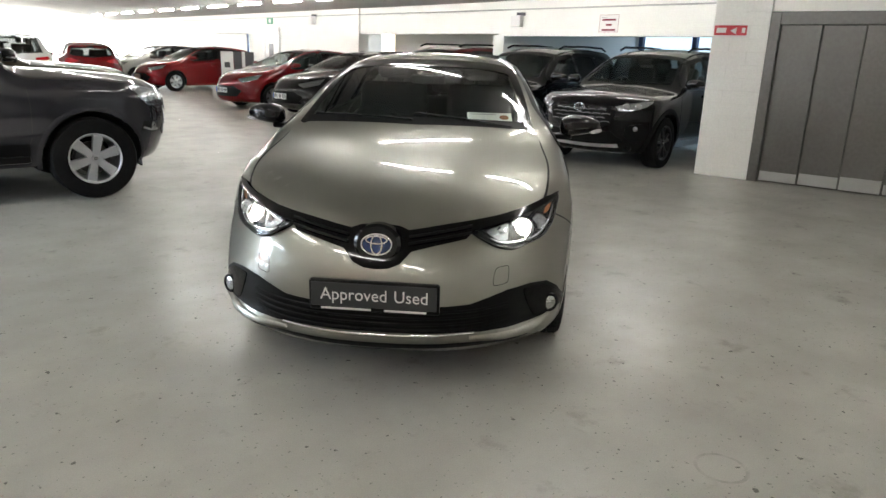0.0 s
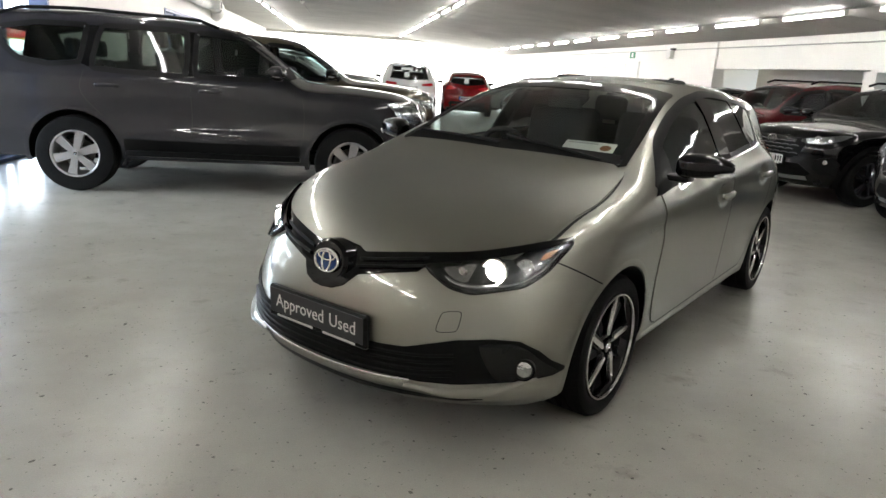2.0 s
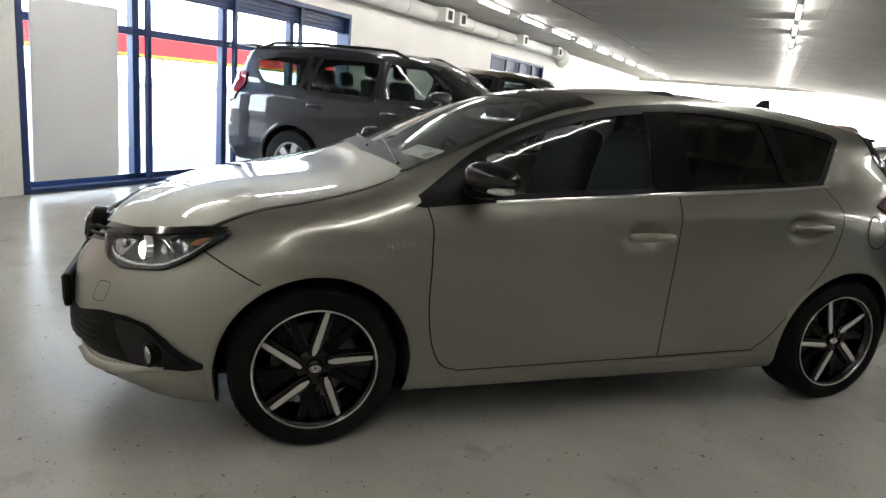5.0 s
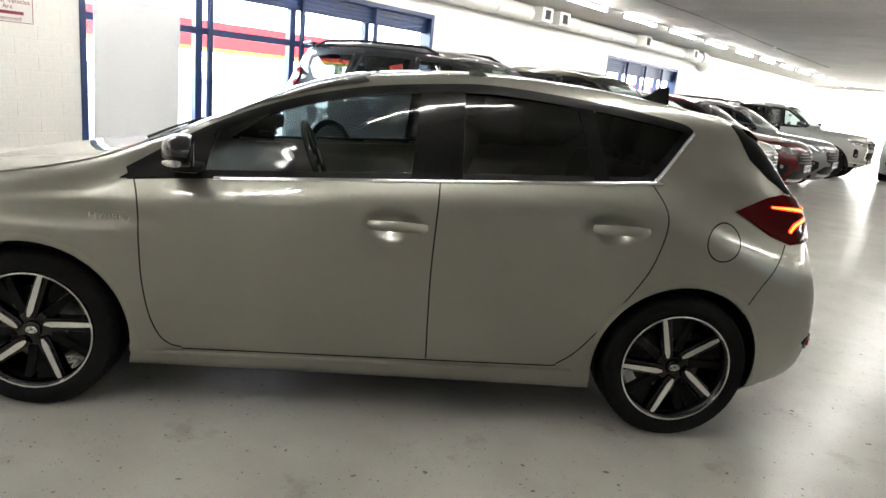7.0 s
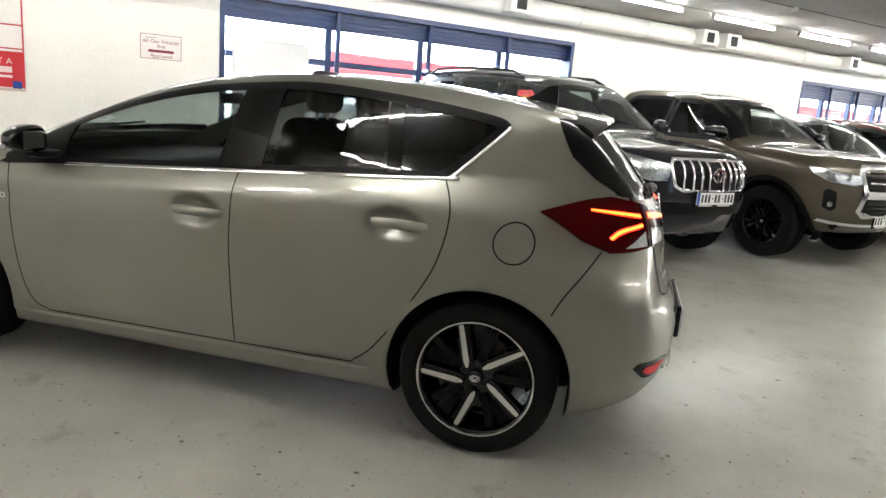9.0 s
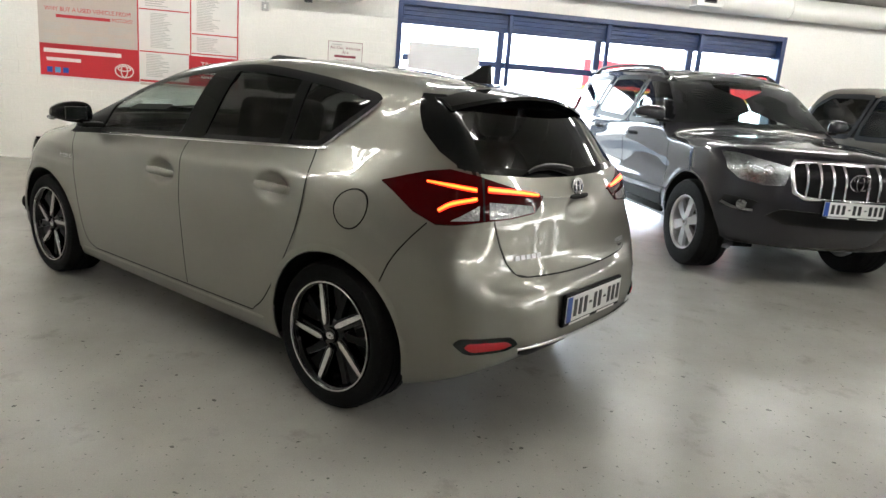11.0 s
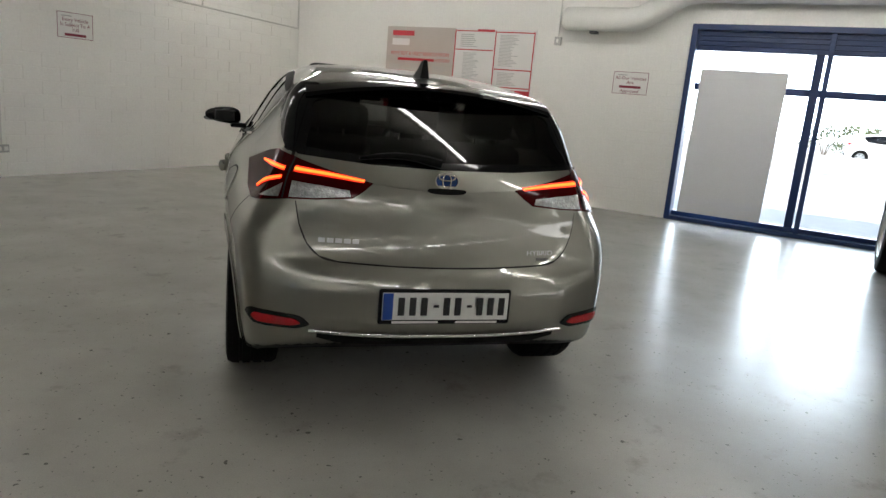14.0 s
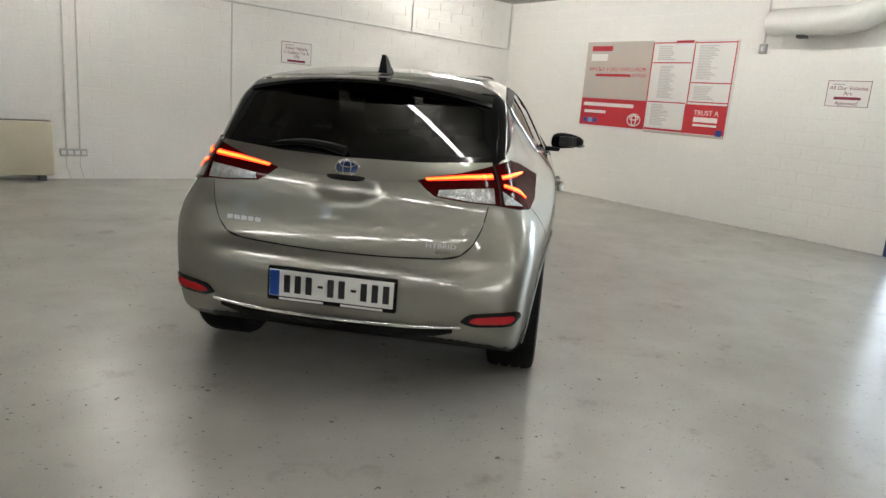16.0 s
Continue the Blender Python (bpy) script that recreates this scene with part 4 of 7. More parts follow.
    strip(B, "fuel_flap_gap", ring, SIDE_L, 0.0062, M_GAP, car, off=0.0044, closed=True)
    # side glazing
    panel(B, "front_window", P3(1.0, round_poly([(0.66, 0.985), (-0.13, 1.036), (-0.15, 1.362), (0.10, 1.322), (0.40, 1.240), (0.62, 1.142)], 0.06, 2)), SIDE_L, M_SIDE, car, off=0.0015, grid=0.12, skirt=0, mirror=True)
    panel(B, "rear_window", P3(1.0, round_poly([(-0.32, 1.046), (-0.87, 1.078), (-0.80, 1.352), (-0.50, 1.380), (-0.32, 1.374)], 0.05, 2)), SIDE_L, M_PRIVACY, car, off=0.0015, grid=0.12, skirt=0, mirror=True)
    panel(B, "quarter_window", P3(1.0, round_poly([(-0.915, 1.080), (-1.09, 1.090), (-1.285, 1.283), (-1.22, 1.308), (-0.86, 1.348)], 0.07, 2)), SIDE_L, M_PRIVACY, car, off=0.0015, grid=0.12, skirt=0, mirror=True)
    panel(B, "mirror_base", P3(1.0, [(0.955, 0.940), (0.66, 0.962), (0.635, 1.145)]), SIDE_L, M_TRIM, car, off=0.007, grid=0.035, mirror=True)
    panel(B, "door_pillar", P3(1.0, [(-0.125, 1.02), (-0.325, 1.034), (-0.325, 1.378), (-0.145, 1.366)]), SIDE_L, M_PILLAR, car, off=0.006, grid=0.04, mirror=True)
    panel(B, "window_divider", P3(1.0, [(-0.862, 1.07), (-0.920, 1.073), (-0.865, 1.352), (-0.797, 1.356)]), SIDE_L, M_PILLAR, car, off=0.005, grid=0.04, mirror=True)
    strip(B, "window_surround", P3(1.0, [(-1.302, 1.283), (-1.235, 1.309), (-0.92, 1.352), (-0.485, 1.383), (-0.22, 1.369), (0.10, 1.326), (0.405, 1.243), (0.67, 1.127), (0.93, 0.963)]), SIDE_L, 0.036, M_TRIM, car, off=0.004, mirror=True, high=0.004)
    strip(B, "window_sill_rubber", P3(1.0, [(0.93, 0.952), (0.62, 0.976), (-0.24, 1.033), (-1.085, 1.086)]), SIDE_L, 0.030, M_TRIM, car, off=0.0045, mirror=True)
    strip(B, "chrome_strip", P3(1.0, [(0.62, 0.962), (-0.24, 1.020), (-1.08, 1.074), (-1.125, 1.088), (-1.20, 1.165), (-1.31, 1.285)]), SIDE_L, 0.012, M_CHROME, car, off=0.006, mirror=True, high=0.004)
    strip(B, "window_surround", P3(1.0, [(-1.07, 1.085), (-1.11, 1.105), (-1.19, 1.185), (-1.29, 1.285)]), SIDE_L, 0.032, M_TRIM, car, off=0.004, mirror=True)
    for s in (1, -1):
        door_mirror(car, 0.70, s * 0.855, 1.055, s, M_BLACK)
    # windscreen, bonnet, roof, rear window
    panel(B, "windscreen", FR(0.8, mirrored(ws)), FRONT, M_GLASS, car, off=0.0015, grid=0.05, skirt=0)
    strip(B, "windscreen_frit", FR(0.8, [(0.655, 1.045), (0.60, 1.21), (0.545, 1.325), (0.50, 1.362), (0.3, 1.388), (0, 1.395), (-0.3, 1.388), (-0.50, 1.362), (-0.545, 1.325), (-0.60, 1.21), (-0.655, 1.045)]), FRONT, 0.042, M_BLACK, car, off=0.003)
    strip(B, "scuttle", [(x, y, 1.5) for x, y in [(0.905, 0.64), (0.918, 0.5), (0.935, 0.25), (0.940, 0), (0.935, -0.25), (0.918, -0.5), (0.905, -0.64)]], TOP, 0.085, M_TRIM, car, off=0.003)
    bon = [(0.985, 0.0), (0.965, 0.35), (0.95, 0.62), (1.0, 0.70), (1.35, 0.735), (1.65, 0.715), (1.82, 0.64), (1.94, 0.50), (2.045, 0.30), (2.10, 0.12), (2.105, 0.0)]
    bonp = [(x, y, 1.0) for x, y in bon] + [(x, -y, 1.0) for x, y in bon[-2:0:-1]]
    panel(B, "bonnet", bonp, TOP, pt, car, off=0.004, grid=0.07)
    strip(B, "shut_line", [(x, y, 1.0) for x, y in [(0.99, 0.69), (1.1, 0.715), (1.35, 0.741), (1.65, 0.721), (1.82, 0.646)]], TOP, 0.010, M_GAP, car, off=0.0012, mirror=True)
    panel(B, "rear_window_glass", FR(-1.8, mirrored(rg)), REAR, M_PRIVACY, car, off=0.0015, grid=0.045, skirt=0)
    strip(B, "rear_frit", FR(-1.8, [(0.587, 1.062), (0.555, 1.18), (0.52, 1.287), (0.3, 1.32), (0, 1.325), (-0.3, 1.32), (-0.52, 1.287), (-0.555, 1.18), (-0.587, 1.062), (-0.30, 1.042), (0, 1.034), (0.30, 1.042), (0.587, 1.062)]), REAR, 0.05, M_BLACK, car, off=0.003)
    for s in (1, -1):
        strip(B, "rear_frit", FR(-1.8, [(s * 0.617, 1.066), (s * 0.584, 1.18), (s * 0.550, 1.285)]), REAR, 0.034, M_PILLAR, car, off=0.0036)
    wing = [(-1.49, 1.335), (-1.535, 1.25), (-1.565, 1.20), (-1.66, 1.125), (-1.772, 1.064), (-1.785, 1.078), (-1.60, 1.29), (-1.555, 1.335)]
    panel(B, "tailgate_wing", P3(1.0, wing), SIDE_L, M_PILLAR, car, off=0.005, grid=0.03, mirror=True, label="black edge of the rear window")
    # roof spoiler with side fins
    bm = bmesh.new()
    rows = []
    for y in np.linspace(-0.55, 0.55, 17):
        e = (y / 0.55) ** 2
        rows.append([bm.verts.new(q) for q in ((-1.47, y, 1.380 - 0.045 * e), (-1.58, y, 1.374 - 0.052 * e), (-1.685 + 0.06 * e, y, 1.358 - 0.062 * e), (-1.692 + 0.06 * e, y, 1.344 - 0.066 * e), (-1.62, y, 1.322 - 0.050 * e), (-1.47, y, 1.345 - 0.045 * e))])
    for a, b in zip(rows, rows[1:]):
        for k in range(6):
            bm.faces.new((a[k], a[(k + 1) % 6], b[(k + 1) % 6], b[k]))
    bm.faces.new(rows[0])
    bm.faces.new(rows[-1][::-1])
    bmesh.ops.recalc_face_normals(bm, faces=bm.faces)
    part("roof_spoiler", bm, M_BLACK, car, "gloss black roof spoiler", True)
    bm = bmesh.new()
    prof = [(-1.40, 0.0), (-1.30, 0.012), (-1.36, 0.035), (-1.405, 0.065), (-1.45, 0.070), (-1.455, 0.0)]
    for s in (-1, 1):
        vs = [bm.verts.new((x + 0.035, s * (0.022 - 0.2 * z), 1.400 + 1.2 * z)) for x, z in prof]
        bm.faces.new(vs if s > 0 else vs[::-1])
    bm.verts.ensure_lookup_table()
    for i in range(6):
        bm.faces.new((bm.verts[i], bm.verts[(i + 1) % 6], bm.verts[6 + (i + 1) % 6], bm.verts[6 + i]))
    bmesh.ops.recalc_face_normals(bm, faces=bm.faces)
    part("roof_antenna", bm, M_TRIM, car, "black shark-fin antenna")
    # wipers
    for y0, y1 in ((0.55, -0.02), (-0.02, -0.60)):
        line = []
        for f in np.linspace(0, 1, 8):
            h, n = on_body(B, (0.945 - 0.075 * f, y0 + (y1 - y0) * f, 2.0), TOP)
            line.append(tuple(h + n * 0.011))
        part("wiper", tube_bm(line, 0.006, 6), M_TRIM, car, "", True)
    h, n = on_body(B, (-1.9, 0.03, 1.06), REAR)
    line = [tuple(on_body(B, (-1.9, 0.02 + 0.33 * f, 1.052 + 0.022 * math.sin(3 * f)), REAR)[0] + np.array((-0.022, 0, 0.006))) for f in np.linspace(0, 1, 8)]
    part("rear_wiper", tube_bm(line, [0.020, 0.020, 0.017, 0.015, 0.014, 0.012, 0.010, 0.006], 8), M_TRIM, car, "", True)
    # nose
    bar = mirrored([(0, 0.742), (0.085, 0.735), (0.125, 0.722), (0.30, 0.748), (0.50, 0.772), (0.66, 0.800), (0.735, 0.822), (0.748, 0.816), (0.66, 0.780), (0.48, 0.744), (0.40, 0.722), (0.37, 0.694), (0.25, 0.672), (0.145, 0.648), (0.10, 0.600), (0.05, 0.580), (0, 0.576)])
    up = panel(B, "upper_grille", FR(2.1, bar), FRONT, M_BLACK, car, off=0.006, grid=0.06, label="gloss black grille bar")[0]
    for dz in (0.0, 0.024):
        strip(B, "grille_blade", FR(2.1, [(0.13, 0.672 + dz), (0.25, 0.690 + dz), (0.39, 0.712 + dz)]), FRONT, 0.010, M_TRIM, up, off=0.012, mirror=True, high=0.008)
    h, n = on_body(B, (2.1, 0, 0.660), FRONT)
    m = facing(h + n * 0.030, (1, 0, 0.16))
    bm = lathe_bm([(-0.05, 0.105), (0.0, 0.100), (0.012, 0.086), (0.012, 0.0001)], 40, "z")
    bm.transform(m @ Matrix.Diagonal((1.0, 0.86, 1, 1)) @ pose(0, 0, -0.012))
    part("badge_mount", bm, M_BLACK, up, "", True)
    maker_badge(up, m @ pose(0, 0, 0.006), 0.064, 0.044, M_BADGE)
    low = mirrored([(0, 0.425), (0.30, 0.425), (0.40, 0.430), (0.47, 0.450), (0.56, 0.474), (0.66, 0.482), (0.735, 0.473), (0.785, 0.435), (0.828, 0.365), (0.838, 0.338), (0.815, 0.322), (0.66, 0.308), (0.56, 0.300), (0.45, 0.298), (0.38, 0.304), (0, 0.304)])
    lo = panel(B, "lower_grille", FR(2.1, low), FRONT, M_TRIM, car, off=0.004, grid=0.06, label="black slatted lower grille")[0]
    for k in range(4):
        z = 0.322 + 0.027 * k
        strip(B, "slat", FR(2.1, [(-0.56, z + 0.015), (-0.40, z), (0, z - 0.004), (0.40, z), (0.56, z + 0.015)]), FRONT, 0.013, M_TRIM, lo, off=0.006, high=0.012)
    for s in (1, -1):
        pod = [(s * y, z) for y, z in round_poly([(0.62, 0.466), (0.72, 0.466), (0.765, 0.436), (0.822, 0.350), (0.822, 0.332), (0.68, 0.318)], 0.12, 2)]
        panel(B, "fog_lamp_surround", FR(2.1, pod), FRONT, M_BLACK, car, off=0.008, grid=0.08, label="gloss black fog lamp surround")
        h, n = on_body(B, (2.0, s * 0.752, 0.366), FRONT)
        m = facing(h + n * 0.010, (0.88, s * 0.47, 0))
        bm = lathe_bm([(-0.03, 0.044), (0.004, 0.044), (0.008, 0.036), (0.0, 0.034)], 28, "z")
        bm.transform(m)
        fog = part("fog_lamp", bm, M_TRIM, car, "", True)
        bm = lathe_bm([(0.001, 0.036), (0.007, 0.025), (0.010, 0.0001)], 28, "z")
        bm.transform(m)
        part("fog_lens", bm, M_REFLECTOR, fog, "bright faceted lens", True)
        pc = [(s * y, z) for y, z in round_poly([(0.492, 0.497), (0.560, 0.503), (0.560, 0.578), (0.500, 0.572)], 0.14, 2)]
        strip(B, "tow_cover", FR(2.1, pc), FRONT, 0.0025, M_GAP, car, off=0.0012, closed=True)
    strip(B, "front_lip_chrome", FR(2.1, [(-0.42, 0.300), (-0.2, 0.293), (0, 0.290), (0.2, 0.293), (0.42, 0.300)]), FRONT, 0.010, M_CHROME, car, off=0.006, high=0.006)
    for s in (1, -1):
        strip(B, "bumper_lip", FR(2.1, [(s * 0.40, 0.278), (s * 0.55, 0.270), (s * 0.68, 0.282), (s * 0.785, 0.325)]), FRONT, [0.010, 0.034, 0.040, 0.012], pt, car, off=0.003, high=0.022)
    strip(B, "front_splitter", FR(2.1, [(-0.66, 0.252), (-0.45, 0.238), (0, 0.232), (0.45, 0.238), (0.66, 0.252)]), FRONT, [0.004, 0.026, 0.03, 0.026, 0.004], M_TRIM, car, off=0.004)
    # headlamps
    hl = round_poly([(0.385, 0.716), (0.48, 0.738), (0.62, 0.772), (0.70, 0.797), (0.762, 0.820), (0.772, 0.802), (0.742, 0.712), (0.70, 0.662), (0.57, 0.636), (0.50, 0.654)], 0.10, 2)
    for s in (1, -1):
        pts = FR(2.0, [(s * y, z) for y, z in hl])
        back = panel(B, "headlamp", pts, FRONT, M_BOWL, car, off=0.0015, grid=0.05, label="clear headlamp, switched on")[0]
        ref = FR(2.0, [(s * y, z) for y, z in round_poly([(0.44, 0.722), (0.55, 0.745), (0.545, 0.672), (0.50, 0.682)], 0.15, 2)])
        panel(B, "reflector", ref, FRONT, M_REFLECTOR, back, off=0.004, grid=0.06)
        strip(B, "light_guide", FR(2.0, [(s * y, z) for y, z in [(0.47, 0.690), (0.52, 0.668), (0.60, 0.662), (0.68, 0.676), (0.728, 0.722), (0.750, 0.778)]]), FRONT, [0.006, 0.012, 0.012, 0.011, 0.010, 0.004], M_REFLECTOR, back, off=0.006, high=0.006)
        h, n = on_body(B, (2.0, s * 0.680, 0.728), FRONT)
        bm = lathe_bm([(-0.006, 0.010), (-0.002, 0.024), (0.006, 0.034), (0.004, 0.036)], 28, "z")
        bm.transform(facing(h + n * 0.006, (0.93, s * 0.32, 0.1)))
        part("side_reflector", bm, M_REFLECTOR, back, "round bright reflector", True)
        ref = FR(2.0, [(s * y, z) for y, z in round_poly([(0.710, 0.752), (0.735, 0.764), (0.746, 0.794), (0.716, 0.780)], 0.15, 2)])
        panel(B, "amber_reflector", ref, FRONT, M_AMBER, back, off=0.004, grid=0.06)
        h, n = on_body(B, (2.0, s * 0.605, 0.712), FRONT)
        m = facing(h + n * 0.006, (0.95, s * 0.25, 0.1))
        bm = lathe_bm([(-0.02, 0.056), (0.004, 0.054), (0.006, 0.046), (-0.004, 0.036), (-0.006, 0.030)], 32, "z")
        bm.transform(m)
        part("projector_ring", bm, M_CHROME, back, "", True)
        bm = lathe_bm([(-0.003, 0.034), (0.008, 0.028), (0.014, 0.016), (0.016, 0.0001)], 28, "z")
        bm.transform(m)
        part("projector", bm, M_BULB, back, "lit round projector", True)
        h, n = on_body(B, (2.0, s * 0.515, 0.712), FRONT)
        m = facing(h + n * 0.008, (0.95, s * 0.15, 0.1))
        bm = lathe_bm([(-0.003, 0.020), (0.006, 0.014), (0.008, 0.0001)], 20, "z")
        bm.transform(m)
        part("inner_lamp", bm, M_REFLECTOR, back, "small inner lamp", True)
        panel(B, "lens", pts, FRONT, M_LENS, back, off=0.026, grid=0.06, skirt=0.0)
        strip(B, "lamp_brow", FR(2.0, [(s * y, z) for y, z in [(0.385, 0.720), (0.48, 0.742), (0.62, 0.775), (0.70, 0.799), (0.764, 0.822)]]), FRONT, [0.012, 0.024, 0.026, 0.022, 0.006], M_BLACK, back, off=0.028)
        strip(B, "lamp_bezel", pts, FRONT, 0.009, M_BLACK, back, off=0.004, closed=True, high=0.018)
        beam = new("headlamp_beam", bpy.data.lights.new("headlamp_beam", "SPOT"))
        beam.data.energy, beam.data.color, beam.data.shadow_soft_size = 25.0, (1.0, 0.92, 0.78), 0.03
        beam.data.spot_size, beam.data.spot_blend = radians(38), 0.6
        beam.matrix_world = pose(2.99, 4.04, 0, 0, 0, 224.6) @ look((2.16, s * 0.605, 0.69), (6.5, s * 0.70, 0.12))
    # plates
    m = number_plate_board(B, car)
    number_plate(B, car, 0.515, REAR, M_INK_DARK, off=0.014, size=(0.52, 0.111))
    # tail
    tg = [(0.590, 0.885), (0.575, 0.80), (0.545, 0.73), (0.50, 0.685), (0.43, 0.668), (0.2, 0.658), (0, 0.655)]
    gate = [(0, 0.946), (0.12, 0.948), (0.32, 0.962), (0.590, 0.945), (0.590, 0.885)] + tg[1:]
    panel(B, "tailgate", FR(-2.0, mirrored(gate)), REAR, pt, car, off=0.004, grid=0.02)
    ledge = [(0, 1.030), (0.30, 1.036), (0.585, 1.056), (0.590, 0.995), (0.32, 0.967), (0.12, 0.953), (0, 0.951)]
    panel(B, "tailgate_ledge", FR(-2.0, mirrored(ledge)), REAR, pt, car, off=0.005, grid=0.02, label="painted ledge under the rear window")
    strip(B, "shut_line", FR(-2.0, tg + [(-y, z) for y, z in tg[-2::-1]]), REAR, 0.009, M_GAP, car, off=0.0012, n=3)
    panel(B, "grip_lip", FR(-2.0, round_poly([(-0.085, 0.962), (0.085, 0.962), (0.075, 0.944), (-0.075, 0.944)], 0.2, 2)), REAR, M_TRIM, car, off=0.009, grid=0.08, label="black tailgate grip")
    h, n = on_body(B, (-2.0, 0, 0.988), REAR)
    m = facing(h + n * 0.012, (-1, 0, 0.18))
    maker_badge(car, m, 0.048, 0.035, M_BADGE)
    h, n = on_body(B, (-2.0, -0.42, 0.715), REAR)
    writing("lettering", "HYBRID", 0.029, M_ALLOY, car, facing(h + n * 0.006, n) @ pose(0, 0, 0), 1.25, "small chrome lettering")
    h, n = on_body(B, (-2.0, -0.43, 0.690), REAR)
    bm = box_bm((-0.03, -0.006, 0), (0.03, 0.006, 0.002))
    bm.transform(facing(h + n * 0.005, n))
    part("model_bar", bm, M_CHROME, car, "chrome model mark")
    bm = bmesh.new()
    h, n = on_body(B, (-2.0, 0.43, 0.745), REAR)
    for k in range(5):
        box_bm((-0.075 + 0.033 * k, -0.009, 0), (-0.049 + 0.033 * k, 0.009, 0.003), 0.001, bm)
    bm.transform(facing(h + n * 0.006, n))
    part("model_mark", bm, M_ALLOY, car, "chrome model mark")
    for s in (1, -1):
        h, n = on_body(B, (0.985, s * 1.0, 0.795), (0, -s, 0))
        writing("lettering", "HYBRID", 0.034, M_CHROME, car, facing(h + n * 0.003, n), 1.3, "small chrome lettering")
    # tail lamps wrap round the corner
    for s in (1, -1):
        way = (0.75, -s * 0.66, 0)
        lamp = [(-1.483, 0.765, 0.992), (-1.56, 0.715, 1.022), (-1.63, 0.67, 1.048), (-1.70, 0.625, 1.064), (-1.78, 0.56, 1.045), (-1.86, 0.44, 1.005), (-1.925, 0.293, 0.967), (-1.935, 0.33, 0.935), (-1.94, 0.375, 0.908), (-1.91, 0.50, 0.896), (-1.87, 0.60, 0.890), (-1.80, 0.70, 0.872), (-1.745, 0.745, 0.866), (-1.66, 0.775, 0.900), (-1.56, 0.78, 0.962)]
        pts = [(x, s * y, z) for x, y, z in lamp]
        tl = panel(B, "tail_lamp", pts, way, M_TAIL, car, off=0.010, grid=0.022, label="dark red tail lamp with lit bars")[0]
        clear = [(-1.87, 0.593, 0.957), (-1.905, 0.48, 0.947), (-1.93, 0.385, 0.936), (-1.935, 0.378, 0.914), (-1.905, 0.50, 0.901), (-1.87, 0.593, 0.896)]
        panel(B, "reversing_lens", [(x, s * y, z) for x, y, z in clear], way, M_CLEARPLASTIC, tl, off=0.0125, grid=0.05, label="clear ribbed reversing lens")
        c2 = [(-1.85, 0.625, 0.945), (-1.81, 0.675, 0.905), (-1.78, 0.705, 0.882), (-1.85, 0.63, 0.892)]
        panel(B, "indicator_lens", [(x, s * y, z) for x, y, z in c2], way, M_CLEARPLASTIC, tl, off=0.0125, grid=0.05)
        bars = [([(-1.86, 0.592, 1.000), (-1.90, 0.47, 0.988), (-1.928, 0.335, 0.971)], [0.026, 0.023, 0.014]),
                ([(-1.69, 0.725, 1.010), (-1.77, 0.68, 1.004), (-1.84, 0.628, 0.996)], [0.010, 0.020, 0.020]),
                ([(-1.755, 0.735, 0.912), (-1.79, 0.70, 0.942), (-1.84, 0.63, 0.966)], [0.016, 0.021, 0.018])]
        for line, wd in bars:
            bar = strip(B, "led_bar", [(x, s * y, z) for x, y, z in line], way, [v * 0.85 for v in wd], M_LED, tl, off=0.0135, label="glowing red bar")
            strip(B, "led_core", [(x, s * y, z) for x, y, z in line], way, [v * 0.40 for v in wd], M_LEDCORE, tl, off=0.0155, label="bright orange core")
        strip(B, "lamp_gap", [(-1.855, s * 0.610, z) for z in (1.040, 1.0, 0.94, 0.890)], way, 0.008, M_GAP, tl, off=0.0145)
        rf = round_poly([(0.560, 0.426), (0.585, 0.444), (0.735, 0.450), (0.742, 0.430), (0.72, 0.414), (0.60, 0.414)], 0.12, 2)
        pod = panel(B, "rear_reflector_pod", FR(-2.0, [(s * y * 1.0, z) for y, z in round_poly([(0.525, 0.422), (0.565, 0.458), (0.755, 0.466), (0.768, 0.440), (0.735, 0.400), (0.58, 0.400)], 0.12, 2)]), REAR, M_BLACK, car, off=0.007, grid=0.06)[0]
        panel(B, "reflector", FR(-2.0, [(s * y, z) for y, z in rf]), REAR, M_REDREFLECT, pod, off=0.011, grid=0.06, label="red reflector")
    strip(B, "rear_chrome", FR(-2.0, [(0.53, 0.400), (0.3, 0.388), (0, 0.384), (-0.3, 0.388), (-0.53, 0.400)]), REAR, 0.014, M_CHROME, car, off=0.010, high=0.008)
    # black under the chrome: thin trim, widened to stand in for underside shade
    panel(B, "rear_valance_shade", FR(-2.0, mirrored([(0, 0.376), (0.3, 0.380), (0.50, 0.390), (0.50, 0.37), (0.42, 0.345), (0.3, 0.335), (0, 0.33)])), REAR, M_TRIM, car, off=0.005, grid=0.08)
    # underside, exhaust
    box("underbody", (-1.60, -0.60, 0.20), (1.8, 0.60, 0.26), M_TRIM, car, bevel=0.03)
    part("exhaust", tube_bm([(-1.5, -0.42, 0.24), (-1.62, -0.43, 0.245), (-1.72, -0.44, 0.25)], 0.028, 12), M_DARKMETAL, car, "", True)
    cabin(car, 0.78, 0.965, 0.34, 0.68, 0.05, -0.82)
    h, n = on_body(B, (0.815, 0.42, 2.0), TOP)
    m = facing(h - n * 0.015, n)
    bm = box_bm((-0.13, -0.045, -0.001), (0.13, 0.045, 0.001), 0)
    bm.transform(m)
    card = part("sale_card", bm, M_PAPER, car, "white sale card behind the windscreen")
    bm = bmesh.new()
    bmesh.ops.create_circle(bm, cap_ends=True, segments=20, radius=0.028, matrix=m @ pose(0.085, -0.01, 0.003))
    part("card_seal", bm, M_AMBER, card)
